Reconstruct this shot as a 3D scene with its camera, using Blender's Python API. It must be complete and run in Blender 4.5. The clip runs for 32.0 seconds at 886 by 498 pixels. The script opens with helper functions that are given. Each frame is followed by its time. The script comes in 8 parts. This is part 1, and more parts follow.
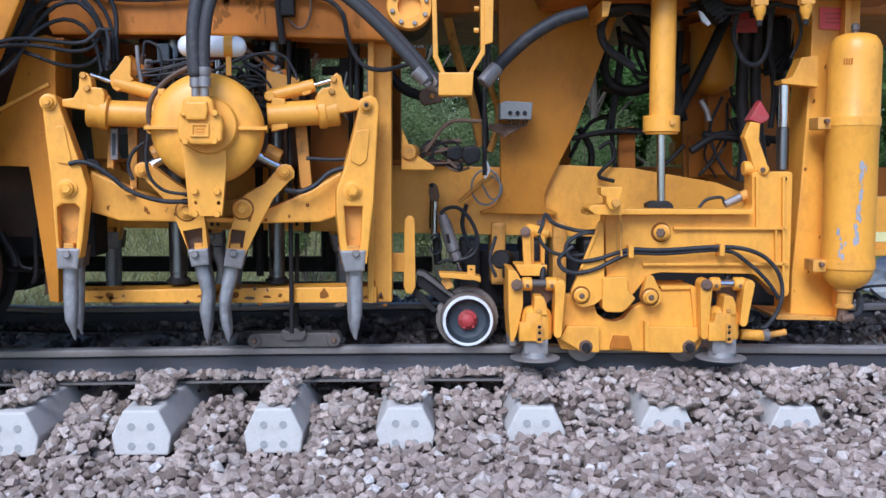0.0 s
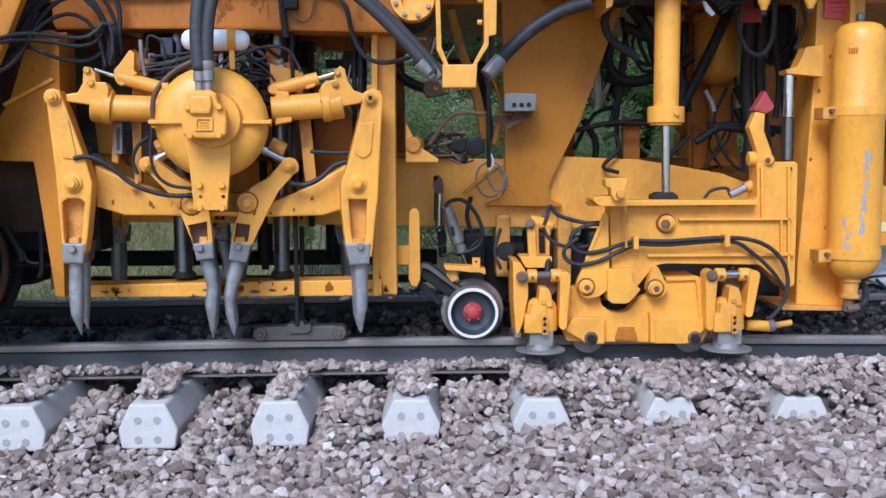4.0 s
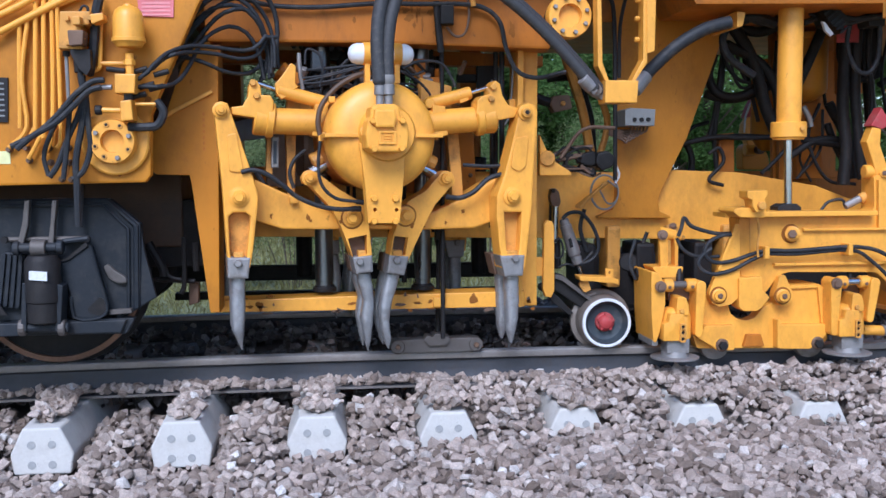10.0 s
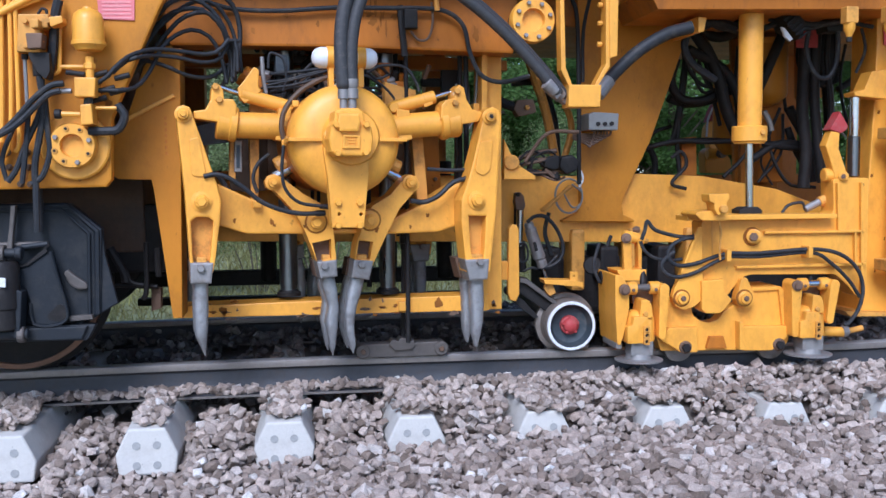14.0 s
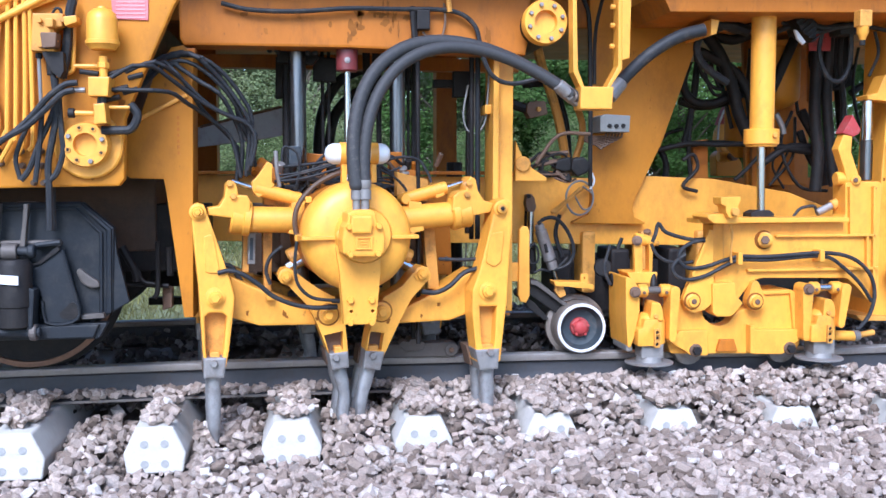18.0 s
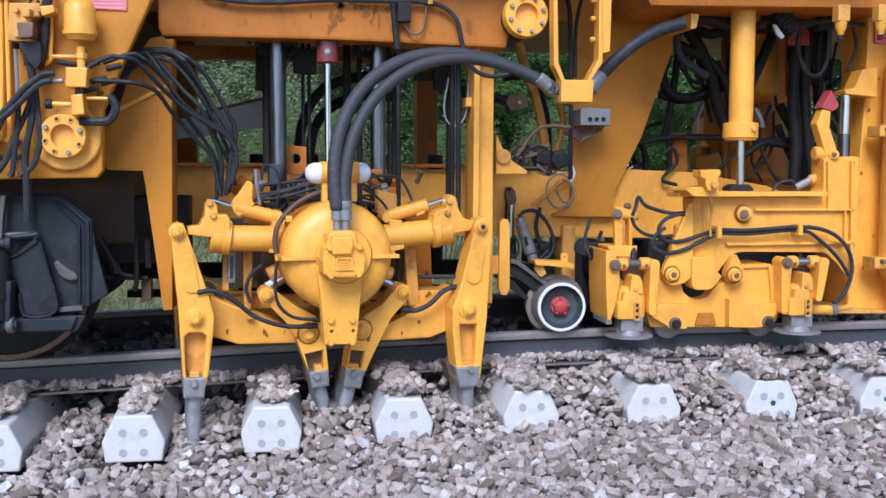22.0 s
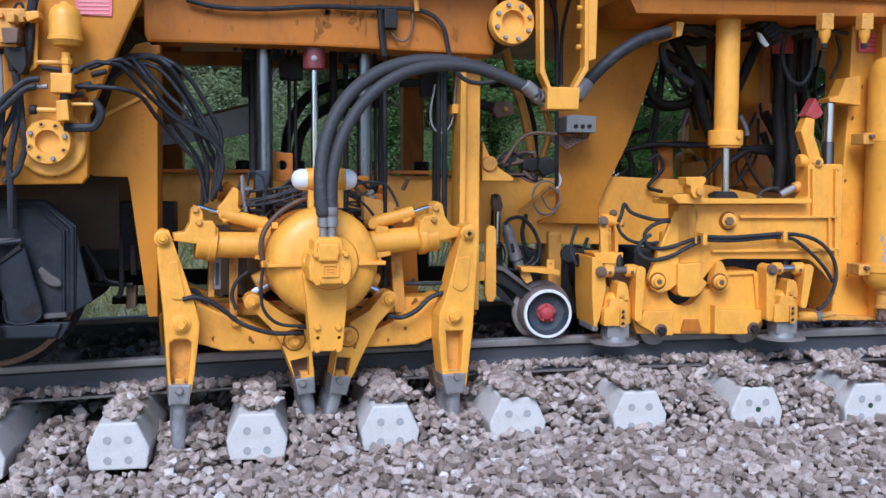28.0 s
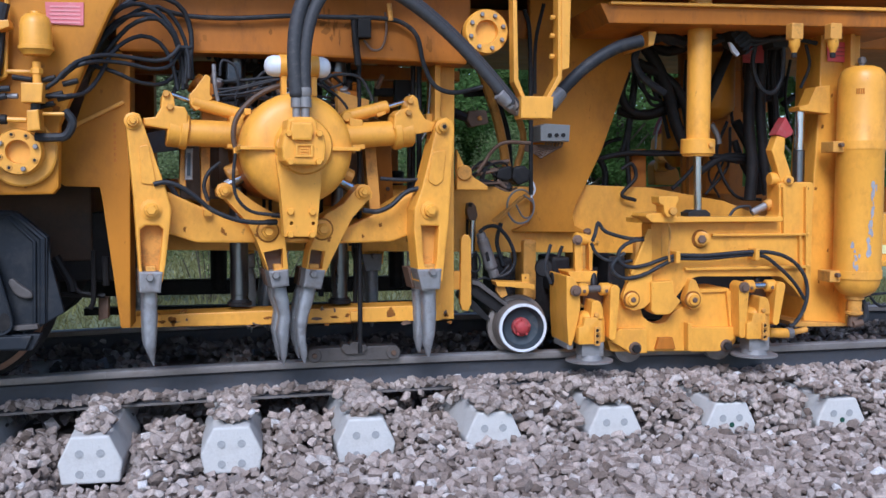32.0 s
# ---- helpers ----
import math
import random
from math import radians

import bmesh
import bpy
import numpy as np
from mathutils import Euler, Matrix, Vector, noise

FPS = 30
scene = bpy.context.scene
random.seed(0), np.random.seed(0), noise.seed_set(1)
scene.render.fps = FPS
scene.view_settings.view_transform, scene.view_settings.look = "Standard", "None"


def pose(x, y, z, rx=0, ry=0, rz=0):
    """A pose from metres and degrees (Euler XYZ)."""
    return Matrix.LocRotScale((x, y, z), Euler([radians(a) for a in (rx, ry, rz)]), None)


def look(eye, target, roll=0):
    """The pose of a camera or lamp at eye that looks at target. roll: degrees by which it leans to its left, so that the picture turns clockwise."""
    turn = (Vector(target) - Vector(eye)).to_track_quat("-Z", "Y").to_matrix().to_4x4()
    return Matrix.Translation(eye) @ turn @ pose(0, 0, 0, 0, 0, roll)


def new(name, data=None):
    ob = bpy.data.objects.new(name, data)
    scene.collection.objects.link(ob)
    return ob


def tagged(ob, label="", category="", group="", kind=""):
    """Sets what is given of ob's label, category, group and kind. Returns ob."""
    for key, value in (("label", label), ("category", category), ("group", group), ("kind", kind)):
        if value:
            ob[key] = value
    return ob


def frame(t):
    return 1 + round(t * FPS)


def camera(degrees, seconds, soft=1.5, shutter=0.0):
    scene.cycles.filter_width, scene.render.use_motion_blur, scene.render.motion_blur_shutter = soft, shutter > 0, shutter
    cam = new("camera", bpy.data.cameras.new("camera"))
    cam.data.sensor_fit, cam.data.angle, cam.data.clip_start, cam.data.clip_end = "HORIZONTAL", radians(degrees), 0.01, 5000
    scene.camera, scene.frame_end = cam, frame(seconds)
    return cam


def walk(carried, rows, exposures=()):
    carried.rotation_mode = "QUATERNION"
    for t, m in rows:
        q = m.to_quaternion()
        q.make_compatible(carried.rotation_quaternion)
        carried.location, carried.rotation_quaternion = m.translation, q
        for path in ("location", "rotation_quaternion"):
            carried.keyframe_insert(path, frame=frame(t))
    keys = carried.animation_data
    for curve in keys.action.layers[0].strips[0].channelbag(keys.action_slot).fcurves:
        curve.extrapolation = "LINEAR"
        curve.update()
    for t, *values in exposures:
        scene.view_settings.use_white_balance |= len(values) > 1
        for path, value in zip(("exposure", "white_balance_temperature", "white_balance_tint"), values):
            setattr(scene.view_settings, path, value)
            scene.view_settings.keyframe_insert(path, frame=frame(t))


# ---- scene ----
import collections
import itertools

EYE = (1.892, -4.959, 0.925)
cam = camera(48.45, 32.0, 1.5)
# seconds, yaw, pitch, roll of the hand-held camera, in degrees
TURNS = [
    (0, -1.024, -5.014, -0.131),
    (0.5, -1.112, -4.925, -0.145),
    (1, -1.061, -4.558, -0.071),
    (1.5, -1.166, -4.849, -0.227),
    (2, -1.048, -4.952, -0.074),
    (2.5, -1.043, -5.261, 0.130),
    (3, -1.053, -5.487, 0.120),
    (3.5, -0.878, -5.484, 0.157),
    (5.5, -0.615, -5.310, 0.332),
    (6, -0.588, -5.320, 0.382),
    (6.5, -0.541, -5.182, 0.424),
    (7, -0.418, -5.199, 0.375),
    (7.5, -0.684, -5.004, 0.312),
    (8, -0.700, -4.961, 0.199),
    (8.5, -1.521, -4.793, 0.127),
    (9, -3.186, -4.693, 0.208),
    (9.5, -4.955, -4.597, 0.360),
    (10, -6.285, -4.643, 0.288),
    (10.5, -6.869, -4.583, 0.246),
    (11, -7.497, -4.351, 0.159),
    (11.5, -7.618, -4.480, 0.250),
    (12, -7.314, -4.714, 0.456),
    (12.5, -7.760, -4.692, 0.487),
    (13, -7.863, -4.797, 0.490),
    (13.5, -8.006, -4.517, 0.445),
    (14, -8.194, -4.420, 0.371),
    (14.5, -7.871, -4.397, 0.440),
    (16.5, -8.072, -3.833, 0.155),
    (17, -7.850, -3.677, 0.004),
    (17.5, -7.754, -4.102, 0.131),
    (18, -7.700, -4.352, 0.020),
    (18.5, -7.814, -4.724, 0.191),
    (19, -7.876, -4.461, 0.133),
    (19.5, -8.283, -4.494, -0.096),
    (20, -8.138, -4.571, -0.040),
    (20.5, -8.207, -4.483, -0.206),
    (21, -8.707, -4.437, -0.337),
    (21.5, -8.704, -4.580, -0.197),
    (22, -8.841, -4.774, -0.161),
    (22.5, -9.049, -4.984, -0.229),
    (23, -9.299, -4.942, -0.224),
    (23.5, -9.492, -4.793, -0.037),
    (24, -9.622, -4.665, -0.106),
    (24.5, -9.585, -4.725, -0.238),
    (25, -9.686, -4.738, -0.271),
    (25.5, -9.659, -4.505, -0.220),
    (27.5, -9.701, -4.425, -0.197),
    (28, -9.635, -4.383, -0.266),
    (28.5, -9.897, -4.121, -0.239),
    (29, -10.068, -4.109, -0.116),
    (29.5, -10.112, -3.874, -0.165),
    (30, -10.463, -3.960, -0.111),
    (30.5, -10.947, -4.058, 0.037),
    (31, -11.034, -4.062, -0.148),
    (31.5, -11.243, -4.037, -0.172),
    (32, -11.096, -3.854, -0.084),
]
walk(cam, [(t, pose(*EYE, 0, 0, yaw) @ pose(0, 0, 0, pitch) @ pose(0, 0, 0, 0, roll) @ pose(0, 0, 0, 90)) for t, yaw, pitch, roll in TURNS],
     [(t, stops, 5290, 14) for t, stops in ((0, 0.45), (13, 0.52), (17.4, 0.52), (18, 1.12), (19.2, 0.82), (20.5, 0.64), (24.2, 0.64), (25, 0.15), (26.5, 0.31), (28, 0.43), (29.2, 0.42), (30, 0.36), (32, 0.32))])

# ---- daylight: bright haze, a soft sun from behind the camera ----
world = bpy.data.worlds.new("sky")
scene.world = world
world.use_nodes = True
sky = world.node_tree.nodes.new("ShaderNodeTexSky")
sky.sky_type, sky.sun_disc = "NISHITA", False
sky.sun_elevation, sky.sun_rotation = radians(42), radians(198)
sky.dust_density, sky.air_density = 1.0, 1.0
back = world.node_tree.nodes["Background"]
back.inputs["Strength"].default_value = 0.13
world.node_tree.links.new(sky.outputs["Color"], back.inputs["Color"])
sun = new("sun", bpy.data.lights.new("sun", "SUN"))
sun.data.energy, sun.data.angle, sun.data.color = 2.6, radians(28), (1.0, 0.98, 0.97)
sun.matrix_world = look((-3.2, -10, 9.6), (0, 0, 0))


# ---- materials ----
def material(name, colour, rough=0.5, metal=0.0, spread=0.12, grime=None, amount=0.0, scale=9.0, bump=0.12, bump_scale=60.0, island=0.0, piece=0.0, stretch=1.0):
    """Paint, metal or stone: two scales of tint, a grime layer with its own shape, fine relief."""
    m = bpy.data.materials.new(name)
    m.use_nodes = True
    t = m.node_tree
    n, link = t.nodes, t.links.new
    out = n["Principled BSDF"]
    where = n.new("ShaderNodeTexCoord")
    place = n.new("ShaderNodeMapping")
    place.inputs["Scale"].default_value = (1, 1, stretch)
    link(where.outputs["Object"], place.inputs["Vector"])

    def cloud(size, detail, rough_=0.6):
        c = n.new("ShaderNodeTexNoise")
        c.inputs["Scale"].default_value, c.inputs["Detail"].default_value, c.inputs["Roughness"].default_value = size, detail, rough_
        link(place.outputs["Vector"], c.inputs["Vector"])
        return c

    def blend(fac, a, b, mode="MIX"):
        x = n.new("ShaderNodeMix")
        x.data_type, x.blend_type = "RGBA", mode
        for key, v in ((0, fac), (6, a), (7, b)):
            if isinstance(v, (int, float)):
                x.inputs[key].default_value = v
            elif isinstance(v, tuple):
                x.inputs[key].default_value = (*v, 1)
            else:
                link(v, x.inputs[key])
        return x.outputs[2]

    def ramp(v, a, b):
        r = n.new("ShaderNodeMapRange")
        r.inputs[1].default_value, r.inputs[2].default_value = a, b
        link(v, r.inputs[0])
        return r.outputs[0]

    lo = tuple(c * (1 - spread) for c in colour)
    hi = tuple(min(1, c * (1 + spread)) for c in colour)
    col = blend(ramp(cloud(2.3, 3).outputs["Fac"], 0.3, 0.7), lo, hi)
    fine = cloud(bump_scale, 4)
    col = blend(0.35 * min(1, spread * 4), col, blend(ramp(fine.outputs["Fac"], 0.3, 0.7), tuple(c * 0.72 for c in colour), hi))
    dirt = None
    if grime:
        dirt = n.new("ShaderNodeMath")
        dirt.operation = "MULTIPLY"
        dirt.inputs[1].default_value = amount
        link(ramp(cloud(scale, 9, 0.72).outputs["Fac"], 0.5, 0.78), dirt.inputs[0])
        col = blend(dirt.outputs[0], col, grime)
        speck = n.new("ShaderNodeMath")
        speck.operation = "MULTIPLY"
        speck.inputs[1].default_value = min(0.85, amount)
        link(ramp(cloud(scale * 6, 5, 0.6).outputs["Fac"], 0.66, 0.75), speck.inputs[0])
        col = blend(speck.outputs[0], col, tuple(c * 0.6 for c in grime))
    for source, socket, strength in (("ShaderNodeNewGeometry", "Random Per Island", island), ("ShaderNodeObjectInfo", "Random", piece)):
        if strength:
            r = n.new("ShaderNodeValToRGB")
            tones = ((0.0, (-1.0, -1.05, -1.1)), (0.3, (-0.25, -0.4, -0.5)), (0.55, (0.0, 0.0, 0.05)), (0.8, (0.45, 0.42, 0.45)), (1.0, (1.3, 1.25, 1.25)))
            while len(r.color_ramp.elements) < len(tones):
                r.color_ramp.elements.new(0.5)
            for e, (at, shift) in zip(r.color_ramp.elements, tones):
                e.position, e.color = at, (*[max(0.02, 1 + strength * v) for v in shift], 1)
            link(n.new(source).outputs[socket], r.inputs[0])
            col = blend(1.0, col, r.outputs[0], "MULTIPLY")
    link(col, out.inputs["Base Color"])
    rr = n.new("ShaderNodeMapRange")
    rr.inputs[3].default_value, rr.inputs[4].default_value = max(0.05, rough - 0.12), min(1, rough + 0.16)
    link(cloud(7, 5).outputs["Fac"], rr.inputs[0])
    link(rr.outputs[0], out.inputs["Roughness"])
    out.inputs["Metallic"].default_value = metal
    b = n.new("ShaderNodeBump")
    b.inputs["Strength"].default_value, b.inputs["Distance"].default_value = bump, 0.01
    link(fine.outputs["Fac"], b.inputs["Height"])
    link(b.outputs["Normal"], out.inputs["Normal"])
    return m


YELLOW = material("yellow_paint", (0.77, 0.352, 0.038), 0.4, 0, 0.15, (0.34, 0.13, 0.02), 0.6, 6, 0.06, 40, stretch=0.6)
# darker copy of the yellow: shade on side panel and leg is in the colour
DIM_YELLOW = material("yellow_paint_dimmed_for_shade", (0.51, 0.2, 0.013), 0.45, 0, 0.13, (0.24, 0.085, 0.012), 0.75, 4, 0.06, 40, stretch=0.55)
# orange for parts under the body: their shade is in the colour
ORANGE = material("orange_paint_darkened_for_shade", (0.43, 0.14, 0.012), 0.45, 0, 0.16, (0.10, 0.045, 0.02), 0.9, 5, 0.08, 35, stretch=0.4)
WORN = material("oily_yellow_paint", (0.62, 0.29, 0.05), 0.5, 0, 0.15, (0.055, 0.035, 0.02), 0.9, 9, 0.1, 30)
STAIN = material("dried_brown_grease", (0.26, 0.095, 0.016), 0.65, 0, 0.3, (0.09, 0.04, 0.015), 0.9, 20, 0.1, 40)
STEEL = material("bare_worn_steel", (0.27, 0.255, 0.245), 0.5, 0.5, 0.2, (0.15, 0.10, 0.07), 0.95, 9, 0.2, 45)
TINE = material("ballast_scoured_steel", (0.29, 0.285, 0.285), 0.45, 0.55, 0.28, (0.15, 0.12, 0.10), 0.8, 14, 0.5, 30)
CHROME = material("chrome", (0.52, 0.54, 0.57), 0.2, 1.0, 0.1, (0.10, 0.09, 0.08), 0.6, 8, 0.03, stretch=0.2)
DARK = material("dark_grey_paint", (0.015, 0.018, 0.023), 0.55, 0, 0.3, (0.06, 0.056, 0.052), 0.75, 8, 0.12, 40)
BLACK = material("greasy_black_metal", (0.02, 0.018, 0.018), 0.55, 0.2, 0.3, (0.06, 0.05, 0.04), 0.4, 10, 0.2, 50)
RUBBER = material("black_rubber_hose", (0.02, 0.021, 0.024), 0.55, 0, 0.25, (0.10, 0.085, 0.07), 0.7, 18, 0.08, 90)
RED = material("red_paint", (0.34, 0.035, 0.035), 0.6, 0, 0.2, (0.25, 0.14, 0.12), 0.9, 16, 0.06)
MAROON = material("maroon_paint", (0.16, 0.03, 0.03), 0.4, 0, 0.12, (0.05, 0.02, 0.02), 0.5, 12, 0.06)
WHITE = material("white_paint", (0.66, 0.67, 0.69), 0.4, 0, 0.06, (0.30, 0.27, 0.24), 0.7, 16, 0.05)
TEAL = material("dull_blue_grey_paint", (0.026, 0.036, 0.045), 0.55, 0, 0.25, (0.12, 0.10, 0.085), 0.8, 14, 0.1)
GREY = material("grey_enclosure_paint", (0.22, 0.22, 0.215), 0.5, 0, 0.08, (0.12, 0.10, 0.08), 0.4, 14, 0.04)
CHIP = material("bare_primer", (0.32, 0.31, 0.32), 0.6, 0, 0.2, (0.22, 0.15, 0.1), 0.8, 40)
# chrome with grime, its colour darkened for the dark surroundings it reflects
DARK_CHROME = material("grimy_reflection_dark_chrome", (0.2, 0.21, 0.23), 0.28, 1.0, 0.15, (0.06, 0.055, 0.05), 0.8, 8, 0.03, stretch=0.2)
DUSTY = material("dust_coated_rubber", (0.034, 0.033, 0.034), 0.65, 0, 0.25, (0.15, 0.125, 0.105), 0.8, 14, 0.1, 90)
# amber is the window plate's yellow with its shade mixed in
SHADED_AMBER = material("shaded_amber_paint", (0.47, 0.18, 0.011), 0.45, 0, 0.12, (0.2, 0.07, 0.01), 0.7, 4, 0.06, 40, stretch=0.55)
GALVANISED = material("dusty_galvanised_sheet", (0.36, 0.365, 0.38), 0.55, 0.2, 0.15, (0.2, 0.17, 0.14), 0.7, 8, 0.05)
# oily brown; on the underbody it also carries the shade over orange paint
SOIL_AND_SHADE = material("oil_and_shade_brown_paint", (0.085, 0.048, 0.026), 0.6, 0, 0.3, (0.03, 0.022, 0.018), 0.9, 5, 0.2, 30)
RIM = material("rusty_wheel_tread", (0.21, 0.115, 0.07), 0.6, 0.3, 0.25, (0.10, 0.06, 0.045), 0.7, 12, 0.2, 40)
REFLECTOR = material("pale_yellow_reflective_strip", (0.72, 0.70, 0.34), 0.45, 0, 0.08, (0.45, 0.36, 0.16), 0.5, 20, 0.02)
PLASTIC = material("crumpled_white_sheeting", (0.62, 0.64, 0.64), 0.5, 0, 0.1, (0.4, 0.38, 0.35), 0.5, 6, 0.3, 25)
SHOE_STEEL = material("dusty_brown_steel", (0.115, 0.10, 0.09), 0.6, 0.35, 0.2, (0.07, 0.055, 0.045), 0.7, 12, 0.2, 40)
FAINT = material("faded_lettering", (0.7, 0.27, 0.27), 0.5)
SIGN = material("red_enamel_sign", (0.64, 0.075, 0.075), 0.5, 0, 0.12, (0.55, 0.22, 0.18), 0.7, 14, 0.02)
PINK = material("faded_red_sign", (0.62, 0.16, 0.17), 0.5, 0, 0.1, (0.7, 0.5, 0.45), 0.5, 10, 0.02)
RAIL = material("rail_web_steel", (0.062, 0.063, 0.07), 0.55, 0.3, 0.2, (0.075, 0.05, 0.035), 0.6, 9, 0.15, 40)
HEAD = material("rail_head_steel", (0.215, 0.19, 0.172), 0.45, 0.5, 0.15, (0.13, 0.095, 0.07), 0.6, 9, 0.12, 40)
RUST = material("rusty_steel", (0.15, 0.09, 0.058), 0.62, 0.3, 0.25, (0.06, 0.042, 0.033), 0.6, 10, 0.2, 40)
TYRE = material("dusty_wheel_steel", (0.22, 0.19, 0.165), 0.5, 0.45, 0.2, (0.10, 0.075, 0.06), 0.8, 12, 0.15, 45)
TREAD = material("running_surface", (0.41, 0.395, 0.385), 0.42, 0.6, 0.15, (0.2, 0.16, 0.13), 0.5, 10, 0.08)
CONCRETE = material("pale_sleeper_concrete", (0.545, 0.522, 0.482), 0.85, 0, 0.09, (0.36, 0.32, 0.28), 0.65, 7, 0.25, 70)
PLUG = material("grey_mortar_plug", (0.35, 0.345, 0.33), 0.85, 0, 0.18, bump=0.3)
GREEN = material("green_paint_mark", (0.01, 0.06, 0.035), 0.6)
def leafy(m, share=0.5):
    """Thin leaves and blades pass part of the light on."""
    n, link = m.node_tree.nodes, m.node_tree.links.new
    face = n["Principled BSDF"]
    through_ = n.new("ShaderNodeBsdfTranslucent")
    link(face.inputs["Base Color"].links[0].from_socket, through_.inputs["Color"])
    both = n.new("ShaderNodeMixShader")
    both.inputs[0].default_value = share
    link(face.outputs[0], both.inputs[1])
    link(through_.outputs[0], both.inputs[2])
    link(both.outputs[0], n["Material Output"].inputs["Surface"])


def crushed(name, tones, rough, bump):
    """Crushed rock: each stone a tone of its own, mottled with mineral patches and dust."""
    m = bpy.data.materials.new(name)
    m.use_nodes = True
    n, link = m.node_tree.nodes, m.node_tree.links.new
    out = n["Principled BSDF"]
    where = n.new("ShaderNodeTexCoord")
    own = n.new("ShaderNodeValToRGB")
    while len(own.color_ramp.elements) < len(tones):
        own.color_ramp.elements.new(0.5)
    for e, (at, c) in zip(own.color_ramp.elements, tones):
        e.position, e.color = at, (*c, 1)
    link(n.new("ShaderNodeNewGeometry").outputs["Random Per Island"], own.inputs[0])
    last = own.outputs[0]
    for size, lo, hi, strength in ((34, 0.35, 0.68, 0.4), (170, 0.32, 0.68, 0.4)):
        c = n.new("ShaderNodeTexNoise")
        c.inputs["Scale"].default_value, c.inputs["Detail"].default_value, c.inputs["Roughness"].default_value = size, 5, 0.65
        link(where.outputs["Object"], c.inputs["Vector"])
        r = n.new("ShaderNodeMapRange")
        r.inputs[1].default_value, r.inputs[2].default_value = lo, hi
        r.inputs[3].default_value, r.inputs[4].default_value = 1 - strength * 0.55, 1 + strength * 0.5
        link(c.outputs["Fac"], r.inputs[0])
        x = n.new("ShaderNodeMix")
        x.data_type, x.blend_type = "RGBA", "MULTIPLY"
        x.inputs[0].default_value = 1
        link(last, x.inputs[6])
        link(r.outputs[0], x.inputs[7])
        last = x.outputs[2]
    link(last, out.inputs["Base Color"])
    out.inputs["Roughness"].default_value = rough
    b = n.new("ShaderNodeBump")
    b.inputs["Strength"].default_value, b.inputs["Distance"].default_value = bump, 0.008
    link(c.outputs["Fac"], b.inputs["Height"])
    link(b.outputs["Normal"], out.inputs["Normal"])
    return m


STONE = crushed("crushed_stone", [(0.0, (0.15, 0.11, 0.084)), (0.12, (0.23, 0.174, 0.138)), (0.3, (0.315, 0.245, 0.2)), (0.46, (0.355, 0.295, 0.254)), (0.6, (0.41, 0.32, 0.266)), (0.74, (0.445, 0.368, 0.315)), (0.9, (0.51, 0.41, 0.345)), (0.98, (0.55, 0.49, 0.44)), (1.0, (0.70, 0.67, 0.635))], 0.88, 0.8)
# darker stone: grease and the machine's shade share one colour
GREASE_AND_SHADE = crushed("greasy_shaded_ballast", [(0.0, (0.05, 0.042, 0.038)), (0.5, (0.13, 0.11, 0.10)), (0.85, (0.22, 0.19, 0.17)), (1.0, (0.42, 0.38, 0.35))], 0.7, 0.7)
EARTH = material("stone_dust", (0.16, 0.135, 0.115), 0.95, 0, 0.25, (0.08, 0.065, 0.055), 0.6, 12, 0.8, 45)
MEADOW = material("meadow_soil", (0.20, 0.21, 0.10), 0.95, 0, 0.3, (0.2, 0.18, 0.09), 0.7, 1.2, 0.6, 20)
GRASS = material("dry_grass", (0.24, 0.24, 0.095), 0.8, 0, 0.3, (0.40, 0.33, 0.2), 0.8, 1.1, 0.1, island=0.5)
LEAF = material("leaves", (0.09, 0.165, 0.045), 0.55, 0, 0.4, (0.15, 0.20, 0.06), 0.9, 0.9, 0.1, island=0.3)
REED = material("reeds_and_shrub_leaves", (0.15, 0.20, 0.075), 0.65, 0, 0.3, (0.30, 0.28, 0.15), 0.8, 1.2, 0.1, island=0.35)
PALE_LEAF = material("olive_leaves", (0.19, 0.24, 0.11), 0.55, 0, 0.4, (0.25, 0.26, 0.13), 0.9, 0.9, 0.1, island=0.35)
for m in (GRASS, LEAF, PALE_LEAF, REED):
    leafy(m)
BARK = material("bark", (0.10, 0.08, 0.06), 0.9, 0, 0.25, (0.05, 0.04, 0.03), 0.6, 9, 0.8, 25)
for m, gloss in ((DARK, 0.3), (BLACK, 0.25), (YELLOW, 0.46), (DIM_YELLOW, 0.25), (ORANGE, 0.25), (WORN, 0.35), (STAIN, 0.15), (SHADED_AMBER, 0.25), (RUBBER, 0.3), (LEAF, 0.12), (REED, 0.12), (GRASS, 0.12)):
    m.node_tree.nodes["Principled BSDF"].inputs["Specular IOR Level"].default_value = gloss


# ---- mesh helpers ----
def part(name, bm, mat, parent=None, label="", smooth=False):
    me = bpy.data.meshes.new(name)
    bm.to_mesh(me)
    bm.free()
    me.materials.append(mat)
    if smooth:
        me.shade_smooth()
        me.set_sharp_from_angle(angle=radians(38))
    ob = new(name, me)
    ob.parent = parent
    return tagged(ob, label) if label else ob


def thing(name, label, category, group="", kind=""):
    return tagged(new(name), label, category, group, kind)


def joined(*bms):
    """One mesh of several pieces of one part."""
    out = bms[0]
    for b in bms[1:]:
        me = bpy.data.meshes.new("join")
        b.to_mesh(me)
        b.free()
        out.from_mesh(me)
        bpy.data.meshes.remove(me)
    return out


